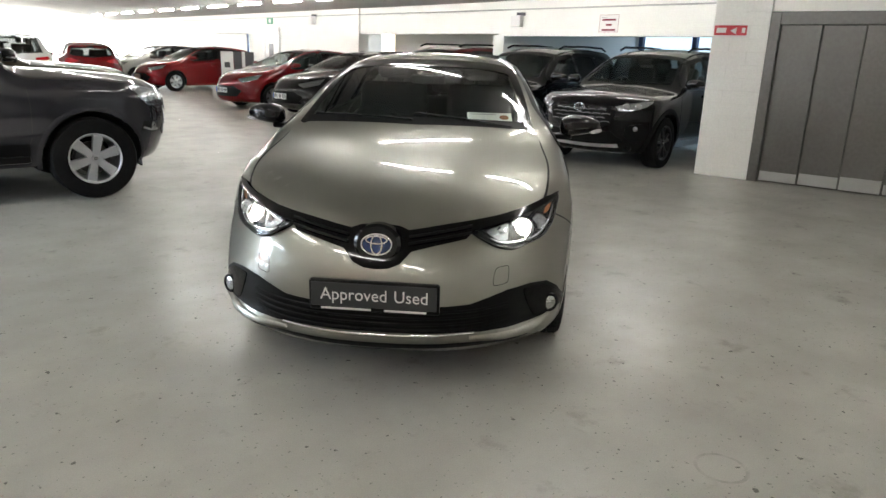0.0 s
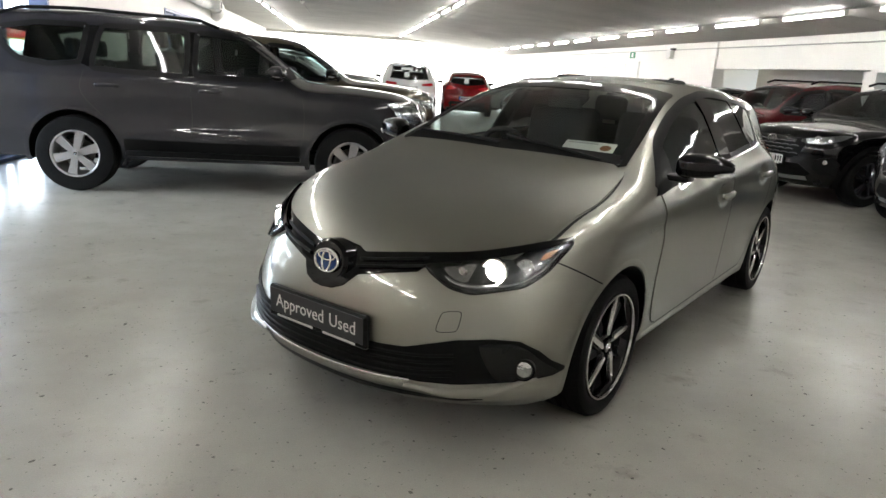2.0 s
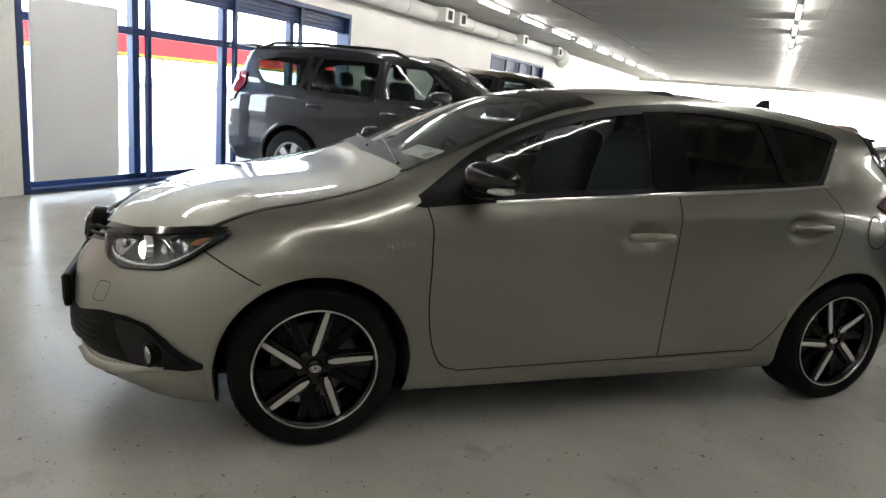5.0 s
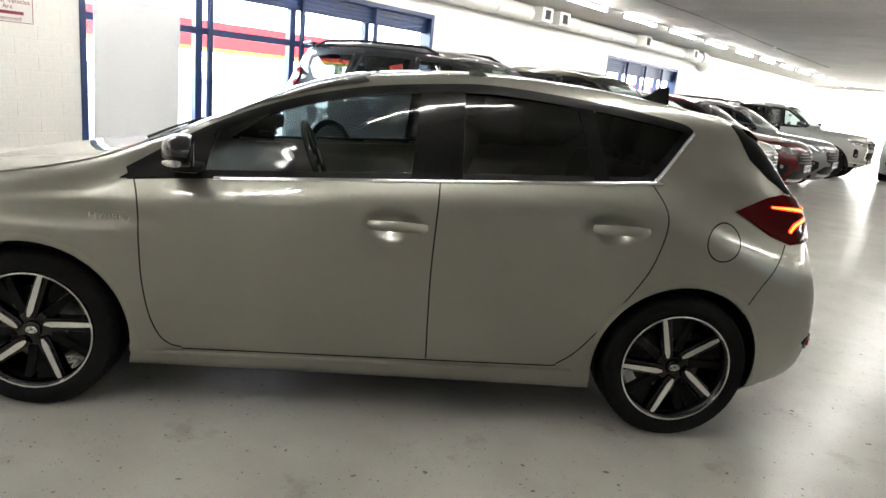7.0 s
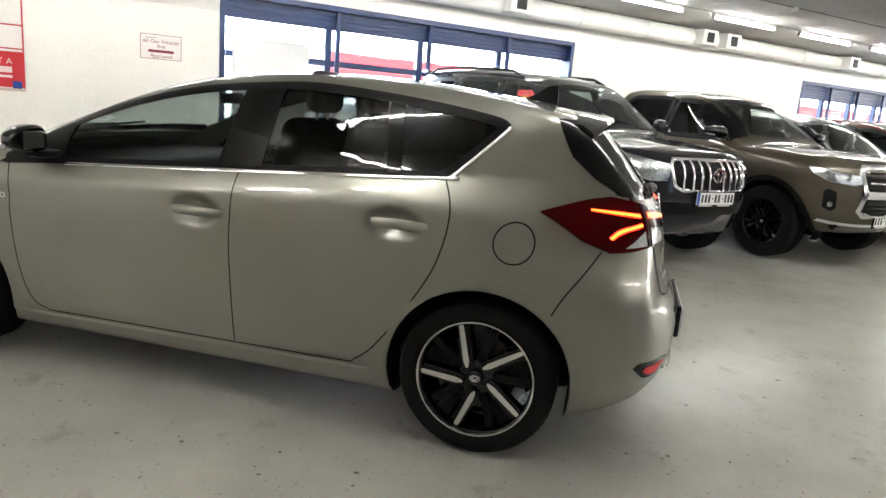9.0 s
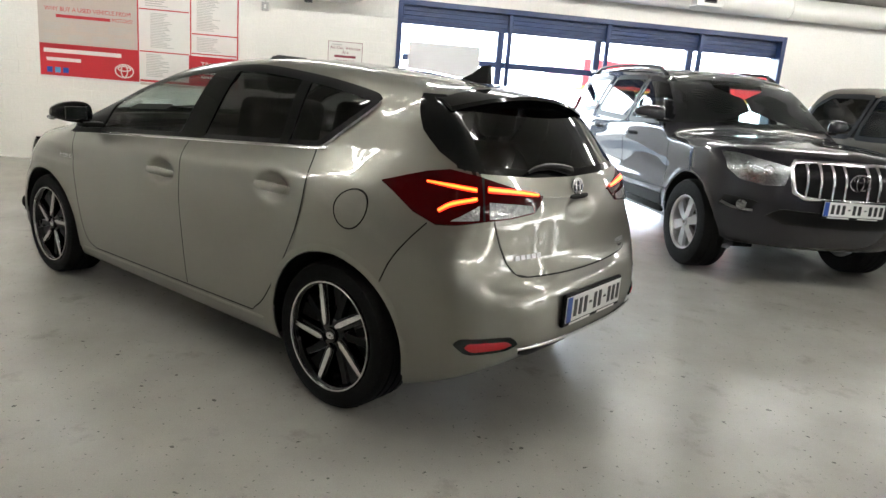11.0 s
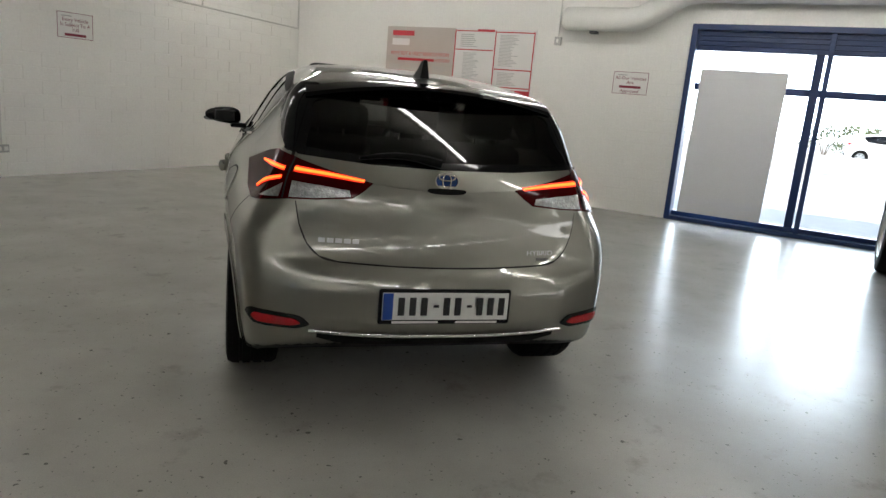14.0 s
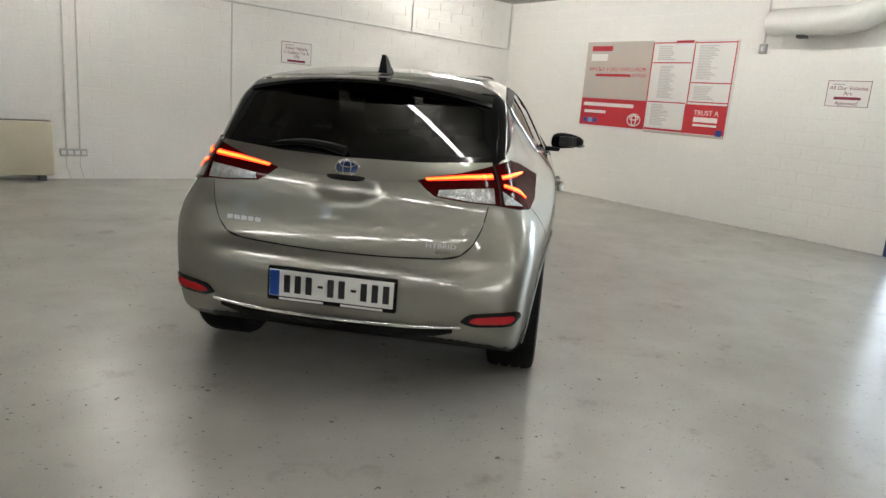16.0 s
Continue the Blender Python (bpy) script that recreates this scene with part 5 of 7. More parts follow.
    bm = box_bm((-0.115, 0.022, 0.001), (0.04, 0.030, 0.002), 0)
    bm.transform(m)
    part("card_print", bm, M_INK, card)
    return car


M_INK_DARK = material("black_ink", (0.012, 0.012, 0.014), 0.4, var=0.0)


def number_plate_board(body, parent):
    """The dark show plate with its words on the front bumper."""
    hit, n = on_body(body, (2.1, 0, 0.465), FRONT)
    m = facing(hit + np.array((0.018, 0, 0)), (1, 0, -0.03))
    bm = box_bm((-0.277, -0.070, -0.03), (0.277, 0.066, 0.0), 0.008)
    bm.transform(m)
    holder = part("plate_holder", bm, M_TRIM, parent, "black plate surround")
    bm = box_bm((-0.266, -0.048, 0.0), (0.266, 0.058, 0.004), 0.002)
    bm.transform(m)
    part("show_plate", bm, M_SHOW, holder, "dark grey plate reading Approved Used")
    writing("plate_word", "Approved", 0.076, M_PAPER, holder, m @ pose(-0.084, 0.006, 0.0052), 0.93, "white word")
    writing("plate_word", "Used", 0.076, M_PAPER, holder, m @ pose(0.158, 0.006, 0.0052), 0.93, "white word")
    for a, c in ((-0.225, -0.012), (0.045, 0.222)):
        bm = box_bm((a, -0.062, 0.0), (c, -0.053, 0.0015), 0)
        bm.transform(m)
        part("dealer_bar", bm, M_PAPER, holder)
    return m


M_SHOW = material("dark_show_plate", (0.030, 0.029, 0.031), 0.35, var=0.03)


# ---- the other cars ----
PRADO = dict(
    body=Body(
        top=[(2.4, 0.95), (2.25, 1.02), (2.12, 1.10), (1.9, 1.14), (1.5, 1.175), (1.0, 1.205), (0.86, 1.225), (0.6, 1.42), (0.32, 1.63), (0.15, 1.72), (-0.1, 1.775), (-0.6, 1.81), (-1.2, 1.82), (-2.0, 1.80), (-2.5, 1.76)],
        front=[(0.3, 2.13), (0.42, 2.21), (0.55, 2.26), (0.7, 2.275), (0.95, 2.255), (1.05, 2.20), (1.2, 2.1)],
        rear=[(0.35, -2.42), (0.5, -2.53), (0.75, -2.545), (0.9, -2.50), (1.2, -2.48), (1.5, -2.40), (1.78, -2.28)],
        width=[(-2.5, 0.89), (-1.4, 0.935), (-0.9, 0.915), (0, 0.91), (0.8, 0.915), (1.4, 0.94), (2.3, 0.90)],
        lower=[(0.35, -0.06), (0.5, -0.02), (0.62, 0.0), (0.8, -0.005), (0.95, 0.005), (1.1, -0.005), (1.8, -0.02)],
        belt=[(-2.5, 1.16), (0.8, 1.15), (1.2, 1.08), (2.2, 0.98)],
        tumble=[(-0.2, 0), (0, 0.005), (0.06, 0.03), (0.2, 0.075), (0.4, 0.155), (0.55, 0.225), (0.62, 0.27), (0.8, 0.42)],
        crown=[(-2.4, 0.06), (0, 0.08), (0.9, 0.12), (1.2, 0.07), (2.2, 0.08)],
        taper=[(-2.5, 0.04), (-1.9, 0.01), (2.2, 0.0)], fdrop=(0.36, 0.85, 2.8), rdrop=(0.10, 0.85, 3.2), floor_z=0.33, k=(0.10, 0.12, 0.07),
        dents=[("side", 0.0, 0.82, 0.92, 0.17, 0.022), ("side", -0.05, 0.62, 0.95, 0.05, -0.008)]),
    half=2.79 / 2, tyre=0.385, rim=0.235, tw=0.265, track=0.79, arch=0.455, shell=(-1.5, 1.4, 0.95), low=0.36,
    windows=[("front_window", [(0.78, 1.235), (0.55, 1.42), (0.26, 1.615), (-0.20, 1.655), (-0.20, 1.215)]), ("rear_window", [(-0.30, 1.215), (-0.30, 1.66), (-1.12, 1.665), (-1.20, 1.245)]), ("quarter_window", [(-1.32, 1.30), (-1.27, 1.66), (-1.75, 1.645), (-2.08, 1.59), (-2.04, 1.44), (-1.88, 1.31), (-1.6, 1.275)])],
    dlo=[(0.86, 1.19), (0.26, 1.655), (-0.2, 1.69), (-1.3, 1.70), (-2.12, 1.63), (-2.08, 1.42), (-1.9, 1.27), (-1.2, 1.20)],
    ws=[(0, 1.255), (0.66, 1.275), (0.60, 1.66), (0.3, 1.685), (0, 1.69)], rg=[(0, 1.2), (0.6, 1.2), (0.55, 1.6), (0, 1.62)],
    mirror=(0.62, 0.905, 1.29, 1.15), handles=[(-0.05, 1.075), (-1.05, 1.085)],
    gaps=[[(0.86, 1.18), (0.90, 0.9), (0.88, 0.6), (0.80, 0.47)], [(-0.25, 1.20), (-0.24, 0.8), (-0.26, 0.46)], [(-1.27, 1.22), (-1.29, 1.0), (-1.05, 0.72), (-0.93, 0.5)], [(0.80, 0.47), (-0.26, 0.46), (-0.93, 0.47)]],
    cabin=(0.55, 1.16, 0.55, 0.74, -0.2, -1.1))


def pickup_like(b):
    d = dict(b)
    d["body"] = Body(
        top=[(2.5, 0.98), (2.38, 1.06), (2.25, 1.12), (2.0, 1.16), (1.6, 1.19), (1.2, 1.21), (1.08, 1.23), (0.8, 1.43), (0.5, 1.63), (0.35, 1.71), (0.1, 1.755), (-0.3, 1.775), (-0.8, 1.77), (-1.02, 1.74), (-1.10, 1.55), (-1.16, 1.2), (-1.2, 1.12), (-2.8, 1.13)],
        front=[(0.3, 2.15), (0.42, 2.30), (0.55, 2.38), (0.75, 2.40), (0.98, 2.38), (1.08, 2.33), (1.2, 2.2)],
        rear=[(0.35, -2.6), (0.5, -2.72), (0.75, -2.75), (1.2, -2.74), (1.8, -2.7)],
        width=[(-2.7, 0.90), (-1.5, 0.925), (-0.9, 0.91), (0, 0.905), (0.9, 0.91), (1.55, 0.94), (2.4, 0.90)],
        lower=[(0.35, -0.06), (0.5, -0.02), (0.62, 0.0), (0.8, -0.005), (0.95, 0.005), (1.1, -0.005), (1.8, -0.02)],
        belt=[(-2.7, 1.16), (0.9, 1.14), (1.3, 1.08), (2.3, 0.99)],
        tumble=[(-0.2, 0), (0, 0.005), (0.06, 0.03), (0.2, 0.085), (0.4, 0.175), (0.55, 0.25), (0.62, 0.29), (0.8, 0.42)],
        crown=[(-2.4, 0.06), (0, 0.08), (0.9, 0.12), (1.3, 0.05), (2.3, 0.06)],
        taper=[(-2.5, 0.0), (2.2, 0.0)], fdrop=(0.34, 0.85, 2.8), rdrop=(0.05, 0.85, 4), floor_z=0.36, k=(0.09, 0.12, 0.08))
    d.update(half=3.085 / 2, tyre=0.385, rim=0.235, tw=0.265, arch=0.46, shell=(-1.9, 1.6, 0.85), low=0.40,
             windows=[("front_window", [(0.98, 1.225), (0.72, 1.42), (0.44, 1.60), (-0.02, 1.64), (-0.02, 1.205)]), ("rear_window", [(-0.12, 1.205), (-0.12, 1.645), (-0.75, 1.64), (-0.92, 1.52), (-0.98, 1.23)])],
             dlo=[(1.05, 1.19), (0.44, 1.64), (0, 1.68), (-0.8, 1.68), (-1.0, 1.5), (-1.05, 1.20)],
             ws=[(0, 1.26), (0.66, 1.28), (0.59, 1.63), (0.3, 1.66), (0, 1.665)], rg=None, mirror=(0.84, 0.905, 1.28, 1.1), handles=[(0.10, 1.06), (-0.85, 1.06)],
             gaps=[[(1.06, 1.18), (1.08, 0.9), (1.02, 0.6), (0.95, 0.47)], [(-0.07, 1.19), (-0.06, 0.8), (-0.08, 0.46)], [(-1.06, 1.2), (-1.08, 0.95), (-0.95, 0.7), (-0.80, 0.47)], [(0.95, 0.47), (-0.08, 0.46), (-0.80, 0.47)]],
             cabin=(0.78, 1.15, 0.6, 0.74, 0.0, -0.62))
    return d


PICKUP = pickup_like(PRADO)

SUV = dict(
    body=Body(
        top=[(2.35, 0.85), (2.2, 0.93), (2.05, 0.985), (1.8, 1.02), (1.4, 1.06), (1.1, 1.085), (0.98, 1.105), (0.7, 1.27), (0.4, 1.45), (0.2, 1.54), (-0.05, 1.60), (-0.5, 1.645), (-1.0, 1.645), (-1.6, 1.61), (-2.0, 1.57)],
        front=[(0.25, 2.05), (0.35, 2.14), (0.5, 2.21), (0.7, 2.22), (0.85, 2.19), (0.95, 2.12), (1.1, 2.0)],
        rear=[(0.3, -2.2), (0.5, -2.31), (0.75, -2.33), (0.95, -2.28), (1.1, -2.22), (1.4, -2.0), (1.6, -1.82)],
        width=[(-2.3, 0.86), (-1.35, 0.92), (-0.9, 0.90), (0, 0.895), (0.8, 0.90), (1.35, 0.925), (2.2, 0.88)],
        lower=[(0.25, -0.06), (0.4, -0.02), (0.55, -0.005), (0.75, 0.0), (0.9, 0.0), (1.7, -0.02)],
        belt=[(-2.3, 1.10), (-0.5, 1.06), (0.8, 1.03), (1.2, 0.97), (2.2, 0.86)],
        tumble=[(-0.2, 0), (0, 0.005), (0.06, 0.03), (0.2, 0.085), (0.4, 0.18), (0.52, 0.25), (0.7, 0.42)],
        crown=[(-2.3, 0.08), (0, 0.09), (0.9, 0.13), (1.2, 0.09), (2.2, 0.09)],
        taper=[(-2.3, 0.12), (-1.7, 0.04), (-1.2, 0.0), (2.2, 0.0)], fdrop=(0.36, 0.82, 2.7), rdrop=(0.2, 0.8, 2.7), floor_z=0.22, k=(0.10, 0.11, 0.10)),
    half=2.69 / 2, tyre=0.355, rim=0.235, tw=0.225, track=0.78, arch=0.42, shell=(-1.3, 1.35, 0.82), low=0.25,
    windows=[("front_window", [(0.80, 1.10), (0.55, 1.27), (0.30, 1.42), (-0.15, 1.50), (-0.15, 1.085)]), ("rear_window", [(-0.25, 1.085), (-0.25, 1.505), (-0.85, 1.50), (-1.02, 1.12)]), ("quarter_window", [(-1.10, 1.14), (-0.95, 1.49), (-1.35, 1.45), (-1.62, 1.34), (-1.5, 1.18)])],
    dlo=[(0.95, 1.05), (0.30, 1.46), (-0.2, 1.54), (-0.9, 1.535), (-1.4, 1.48), (-1.70, 1.35), (-1.5, 1.14), (-1.05, 1.08)],
    ws=[(0, 1.13), (0.66, 1.15), (0.57, 1.48), (0.3, 1.51), (0, 1.52)], rg=[(0, 1.12), (0.60, 1.14), (0.52, 1.50), (0, 1.54)],
    mirror=(0.72, 0.885, 1.14, 1.05), handles=[(-0.02, 0.96), (-0.93, 0.98)],
    gaps=[[(0.93, 1.04), (0.92, 0.8), (0.90, 0.5), (0.80, 0.36)], [(-0.20, 1.08), (-0.19, 0.7), (-0.21, 0.34)], [(-1.12, 1.1), (-1.15, 0.9), (-0.98, 0.62), (-0.85, 0.40)], [(0.80, 0.36), (-0.21, 0.34), (-0.85, 0.36)]],
    cabin=(0.70, 1.05, 0.45, 0.70, 0.0, -0.95))

HATCH = dict(
    body=AURIS, half=1.30, tyre=0.31, rim=0.20, tw=0.205, track=0.755, arch=0.37, shell=(-1.15, 1.35, 0.66), low=0.185,
    windows=[("front_window", [(0.66, 0.985), (-0.13, 1.036), (-0.15, 1.362), (0.10, 1.322), (0.40, 1.240), (0.62, 1.142)]), ("rear_window", [(-0.28, 1.046), (-1.05, 1.088), (-1.25, 1.28), (-0.85, 1.348), (-0.50, 1.380), (-0.28, 1.374)])],
    dlo=DLO, ws=[(0, 1.02), (0.62, 1.03), (0.64, 1.05), (0.52, 1.35), (0.3, 1.385), (0, 1.395)], rg=[(0, 1.04), (0.58, 1.08), (0.50, 1.28), (0, 1.31)],
    mirror=(0.70, 0.855, 1.055, 1.0), handles=[(-0.085, 0.845), (-0.965, 0.898)],
    gaps=[[(0.905, 0.945), (0.879, 0.7), (0.852, 0.42), (0.731, 0.282)], [(-0.24, 1.02), (-0.229, 0.675), (-0.244, 0.294)], [(-1.105, 1.072), (-1.145, 0.9), (-1.03, 0.6), (-0.791, 0.305)], [(0.731, 0.282), (-0.244, 0.294), (-0.791, 0.305)]],
    cabin=(0.78, 0.965, 0.34, 0.68, 0.05, -0.82))


def grow(poly, d):
    c = np.mean(np.array(poly), 0)
    return [tuple(c + (np.array(p) - c) * (1 + d / (np.linalg.norm(np.array(p) - c) + 1e-6))) for p in poly]


def build_car(name, spec, pt, m, label, wheels="silver", fine=1.0, group="", rear_glass=M_PRIVACY, plain=False, wheel_lip=0.03):
    """A car of a kind: body with openings, glazing, wheels, shut lines, mirrors, handles and cabin."""
    car = thing(name, m, label, "car", group)
    B = spec["body"]
    hx, tr = spec["half"], spec["tyre"]
    holes = [("side", grow(p, 0.008)) for _, p in spec["windows"]] + [("front", spec["ws"])]
    if spec["rg"]:
        holes.append(("rear", spec["rg"]))
    x0, x1, z0 = spec["shell"]
    make_shell(B, car, pt, holes, [(hx, tr, spec["arch"]), (-hx, tr, spec["arch"])], x0, x1, z0, int(150 * fine), int(90 * fine), int(26 * fine), 0.0)
    for ax in (hx, -hx):
        arch_parts(B, car, ax, tr, spec["arch"], pt if wheel_lip < 0.05 else M_TRIM, 0.5, wheel_lip)
        for s in (-1, 1):
            wheel(car, ax, s * spec["track"], tr, spec["rim"], spec["tw"], wheels, s)
    g = 0.12 / fine
    for nm, poly in spec["windows"]:
        panel(B, nm, P3(1.0, round_poly(poly, 0.06, 2)), SIDE_L, M_SIDE if nm == "front_window" else rear_glass, car, off=0.002, grid=g, skirt=0, mirror=True)
        rp = round_poly(grow(poly, 0.012), 0.06, 2)
        strip(B, "window_surround", P3(1.0, rp), SIDE_L, 0.055, M_TRIM, car, off=0.005, mirror=True, closed=True)
    for (_, p), (_, q) in zip(spec["windows"], spec["windows"][1:]):
        back, fore = sorted(p)[:2], sorted(q)[-2:]
        back, fore = sorted(back, key=lambda v: v[1]), sorted(fore, key=lambda v: v[1])
        panel(B, "window_pillar", P3(1.0, [back[0], back[1], fore[1], fore[0]]), SIDE_L, M_BLACK, car, off=0.004, grid=0.08, mirror=True)
    if not plain:
        for gap in spec["gaps"]:
            strip(B, "shut_line", P3(1.0, gap), SIDE_L, 0.008, M_GAP, car, off=0.0015, mirror=True, n=4)
        for s in (1, -1):
            for hx_, hz in spec["handles"]:
                door_handle(B, car, hx_, hz, s, pt)
    for s in (1, -1):
        mx, my, mz, sz = spec["mirror"]
        door_mirror(car, mx, s * my, mz, s, M_BLACK if spec is not PRADO and not plain else pt, sz, not plain)
    wsg = grow(mirrored(spec["ws"]), 0.02)
    panel(B, "windscreen", FR(0.8, wsg), FRONT, M_GLASS, car, off=0.002, grid=g, skirt=0)
    w = spec["ws"]
    strip(B, "windscreen_frit", FR(0.8, grow(mirrored(w), 0.005)), FRONT, 0.05, M_TRIM, car, off=0.004, closed=True)
    if spec["rg"]:
        r = mirrored(spec["rg"])
        panel(B, "rear_window_glass", FR(-2.0, grow(r, 0.02)), REAR, rear_glass, car, off=0.002, grid=g, skirt=0)
        strip(B, "rear_frit", FR(-2.0, grow(r, 0.005)), REAR, 0.05, M_TRIM, car, off=0.004, closed=True)
    box("underbody", (x0 - 0.7, -0.66, spec["low"] + 0.005), (x1 + 0.6, 0.66, spec["low"] + 0.12), M_TRIM, car, bevel=0.03)
    d = spec["cabin"]
    cabin(car, d[0], d[1], d[2], d[3], d[4], d[5], rear=not plain)
    return car


def lamp_pair(B, car, half, way_of, lens, name="headlamp", off=0.006, back=M_REFLECTOR, x=2.0, label="", plain=False):
    for s in (1, -1):
        pts = FR(x, [(s * y, z) for y, z in half])
        o = panel(B, name, pts, way_of, back, car, off=off, grid=0.08, label=label)[0]
        if lens is not None:
            panel(B, "lens", pts, way_of, lens, o, off=off + 0.012, grid=0.08, skirt=0.01)
            if not plain:
                c = np.mean(np.array(half), 0)
                for dy in (-0.07, 0.05):
                    h, n = on_body(B, (x, s * (c[0] + dy), c[1]), way_of)
                    bm = lathe_bm([(-0.002, 0.045), (0.006, 0.040), (-0.0, 0.034), (0.004, 0.018), (0.008, 0.0001)], 20, "z")
                    bm.transform(facing(h + n * (off + 0.002), n))
                    part("projector", bm, M_CHROME, o, "", True)


def roof_rails(B, car, xs, y, z, mat=M_TRIM):
    for s in (1, -1):
        pts = []
        for i, x in enumerate(np.linspace(xs[0], xs[1], 12)):
            h, n = on_body(B, (x, s * y, 3.0), TOP)
            lift = 0.055 if 0 < i < 11 else 0.005
            pts.append((x, s * y, h[2] + lift))
        part("roof_rail", tube_bm(pts, 0.018, 8), mat, car, "", True)


def build_prado(m):
    car = build_car("off_roader", PRADO, M_GREYPAINT, m, "dark grey metallic off-road car with silver wheels and roof rails", "silver", 1.5, rear_glass=M_TINT, wheel_lip=0.045)
    B = PRADO["body"]
    roof_rails(B, car, (0.0, -2.1), 0.62, 1.8)
    lamp_pair(B, car, [(0.50, 0.985), (0.66, 1.02), (0.80, 1.055), (0.87, 1.05), (0.86, 0.93), (0.80, 0.86), (0.66, 0.83), (0.54, 0.845)], FRONT, M_LENS, label="clear headlamp with bright reflectors")
    g = panel(B, "grille", FR(2.2, mirrored([(0, 1.035), (0.46, 1.030), (0.50, 0.98), (0.47, 0.80), (0.40, 0.765), (0, 0.76)])), FRONT, M_TRIM, car, off=0.004, grid=0.08, label="black grille with upright chrome bars")[0]
    strip(B, "grille_frame", FR(2.2, mirrored([(0, 1.035), (0.46, 1.030), (0.50, 0.98), (0.47, 0.80), (0.40, 0.765), (0, 0.76)])), FRONT, 0.03, M_CHROME, g, off=0.010, closed=True, high=0.015)
    for k in range(-4, 5):
        if k:
            y = 0.098 * k
            strip(B, "grille_bar", FR(2.2, [(y, 0.775), (y, 0.85), (y, 0.95), (y, 1.025)]), FRONT, 0.018, M_CHROME, g, off=0.012, high=0.016)
    h, n = on_body(B, (2.2, 0, 0.905), FRONT)
    maker_badge(g, facing(h + n * 0.035, (1, 0, 0.05)), 0.085, 0.062)
    panel(B, "lower_intake", FR(2.2, mirrored([(0, 0.66), (0.55, 0.66), (0.62, 0.60), (0.5, 0.545), (0, 0.54)])), FRONT, M_TRIM, car, off=0.005, grid=0.1)
    number_plate(B, car, 0.70, FRONT, M_INK_DARK)
    for s in (1, -1):
        pod = panel(B, "fog_lamp_surround", FR(2.2, [(s * y, z) for y, z in [(0.68, 0.70), (0.86, 0.72), (0.88, 0.63), (0.74, 0.60)]]), FRONT, M_TRIM, car, off=0.006, grid=0.1)[0]
        h, n = on_body(B, (2.2, s * 0.77, 0.66), FRONT)
        bm = lathe_bm([(0, 0.042), (0.01, 0.036), (0.014, 0.0001)], 20, "z")
        bm.transform(facing(h + n * 0.008, n))
        part("fog_lens", bm, M_REFLECTOR, pod, "", True)
        strip(B, "fog_trim", FR(2.2, [(s * 0.70, 0.625), (s * 0.80, 0.628), (s * 0.87, 0.66)]), FRONT, 0.02, M_CHROME, pod, off=0.010)
        # side step
        strip(B, "sill_trim", [(x, s * 1.0, z) for x, z in ((0.86, 0.50), (0.3, 0.495), (-0.4, 0.495), (-0.92, 0.50))], (0, -s, 0), 0.11, M_TRIM, car, off=0.006, label="black sill trim")
        bm = box_bm((-0.92, s * 0.80 - 0.09, 0.375), (0.86, s * 0.80 + 0.13, 0.44), 0.018, seg=2)
        st = part("side_step", bm, M_TRIM, car, "", True)
        bm = bmesh.new()
        for k in range(12):
            box_bm((-0.80 + 0.14 * k, s * 0.86 - 0.05, 0.44), (-0.74 + 0.14 * k, s * 0.86 + 0.05, 0.446), 0.002, bm)
        part("step_tread", bm, M_RUBBER, st)
        # tail lamp wraps the corner
        way = (0.6, -s * 0.8, 0)
        pts = [(-2.26, s * 0.86, 1.42), (-2.42, s * 0.72, 1.44), (-2.50, s * 0.72, 1.12), (-2.46, s * 0.84, 1.02), (-2.30, s * 0.90, 1.08), (-2.22, s * 0.90, 1.24)]
        t = panel(B, "tail_lamp", pts, way, M_REARRED, car, off=0.022, grid=0.04, label="red tail lamp")[0]
        strip(B, "lens_band", [(-2.38, s * 0.84, 1.13), (-2.47, s * 0.78, 1.12)], way, 0.07, M_CLEARPLASTIC, t, off=0.026)
    # rear spoiler
    bm = box_bm((-2.42, -0.60, 1.742), (-2.20, 0.60, 1.782), 0.02, seg=2)
    part("rear_spoiler", bm, M_GREYPAINT, car, "", True)
    return car


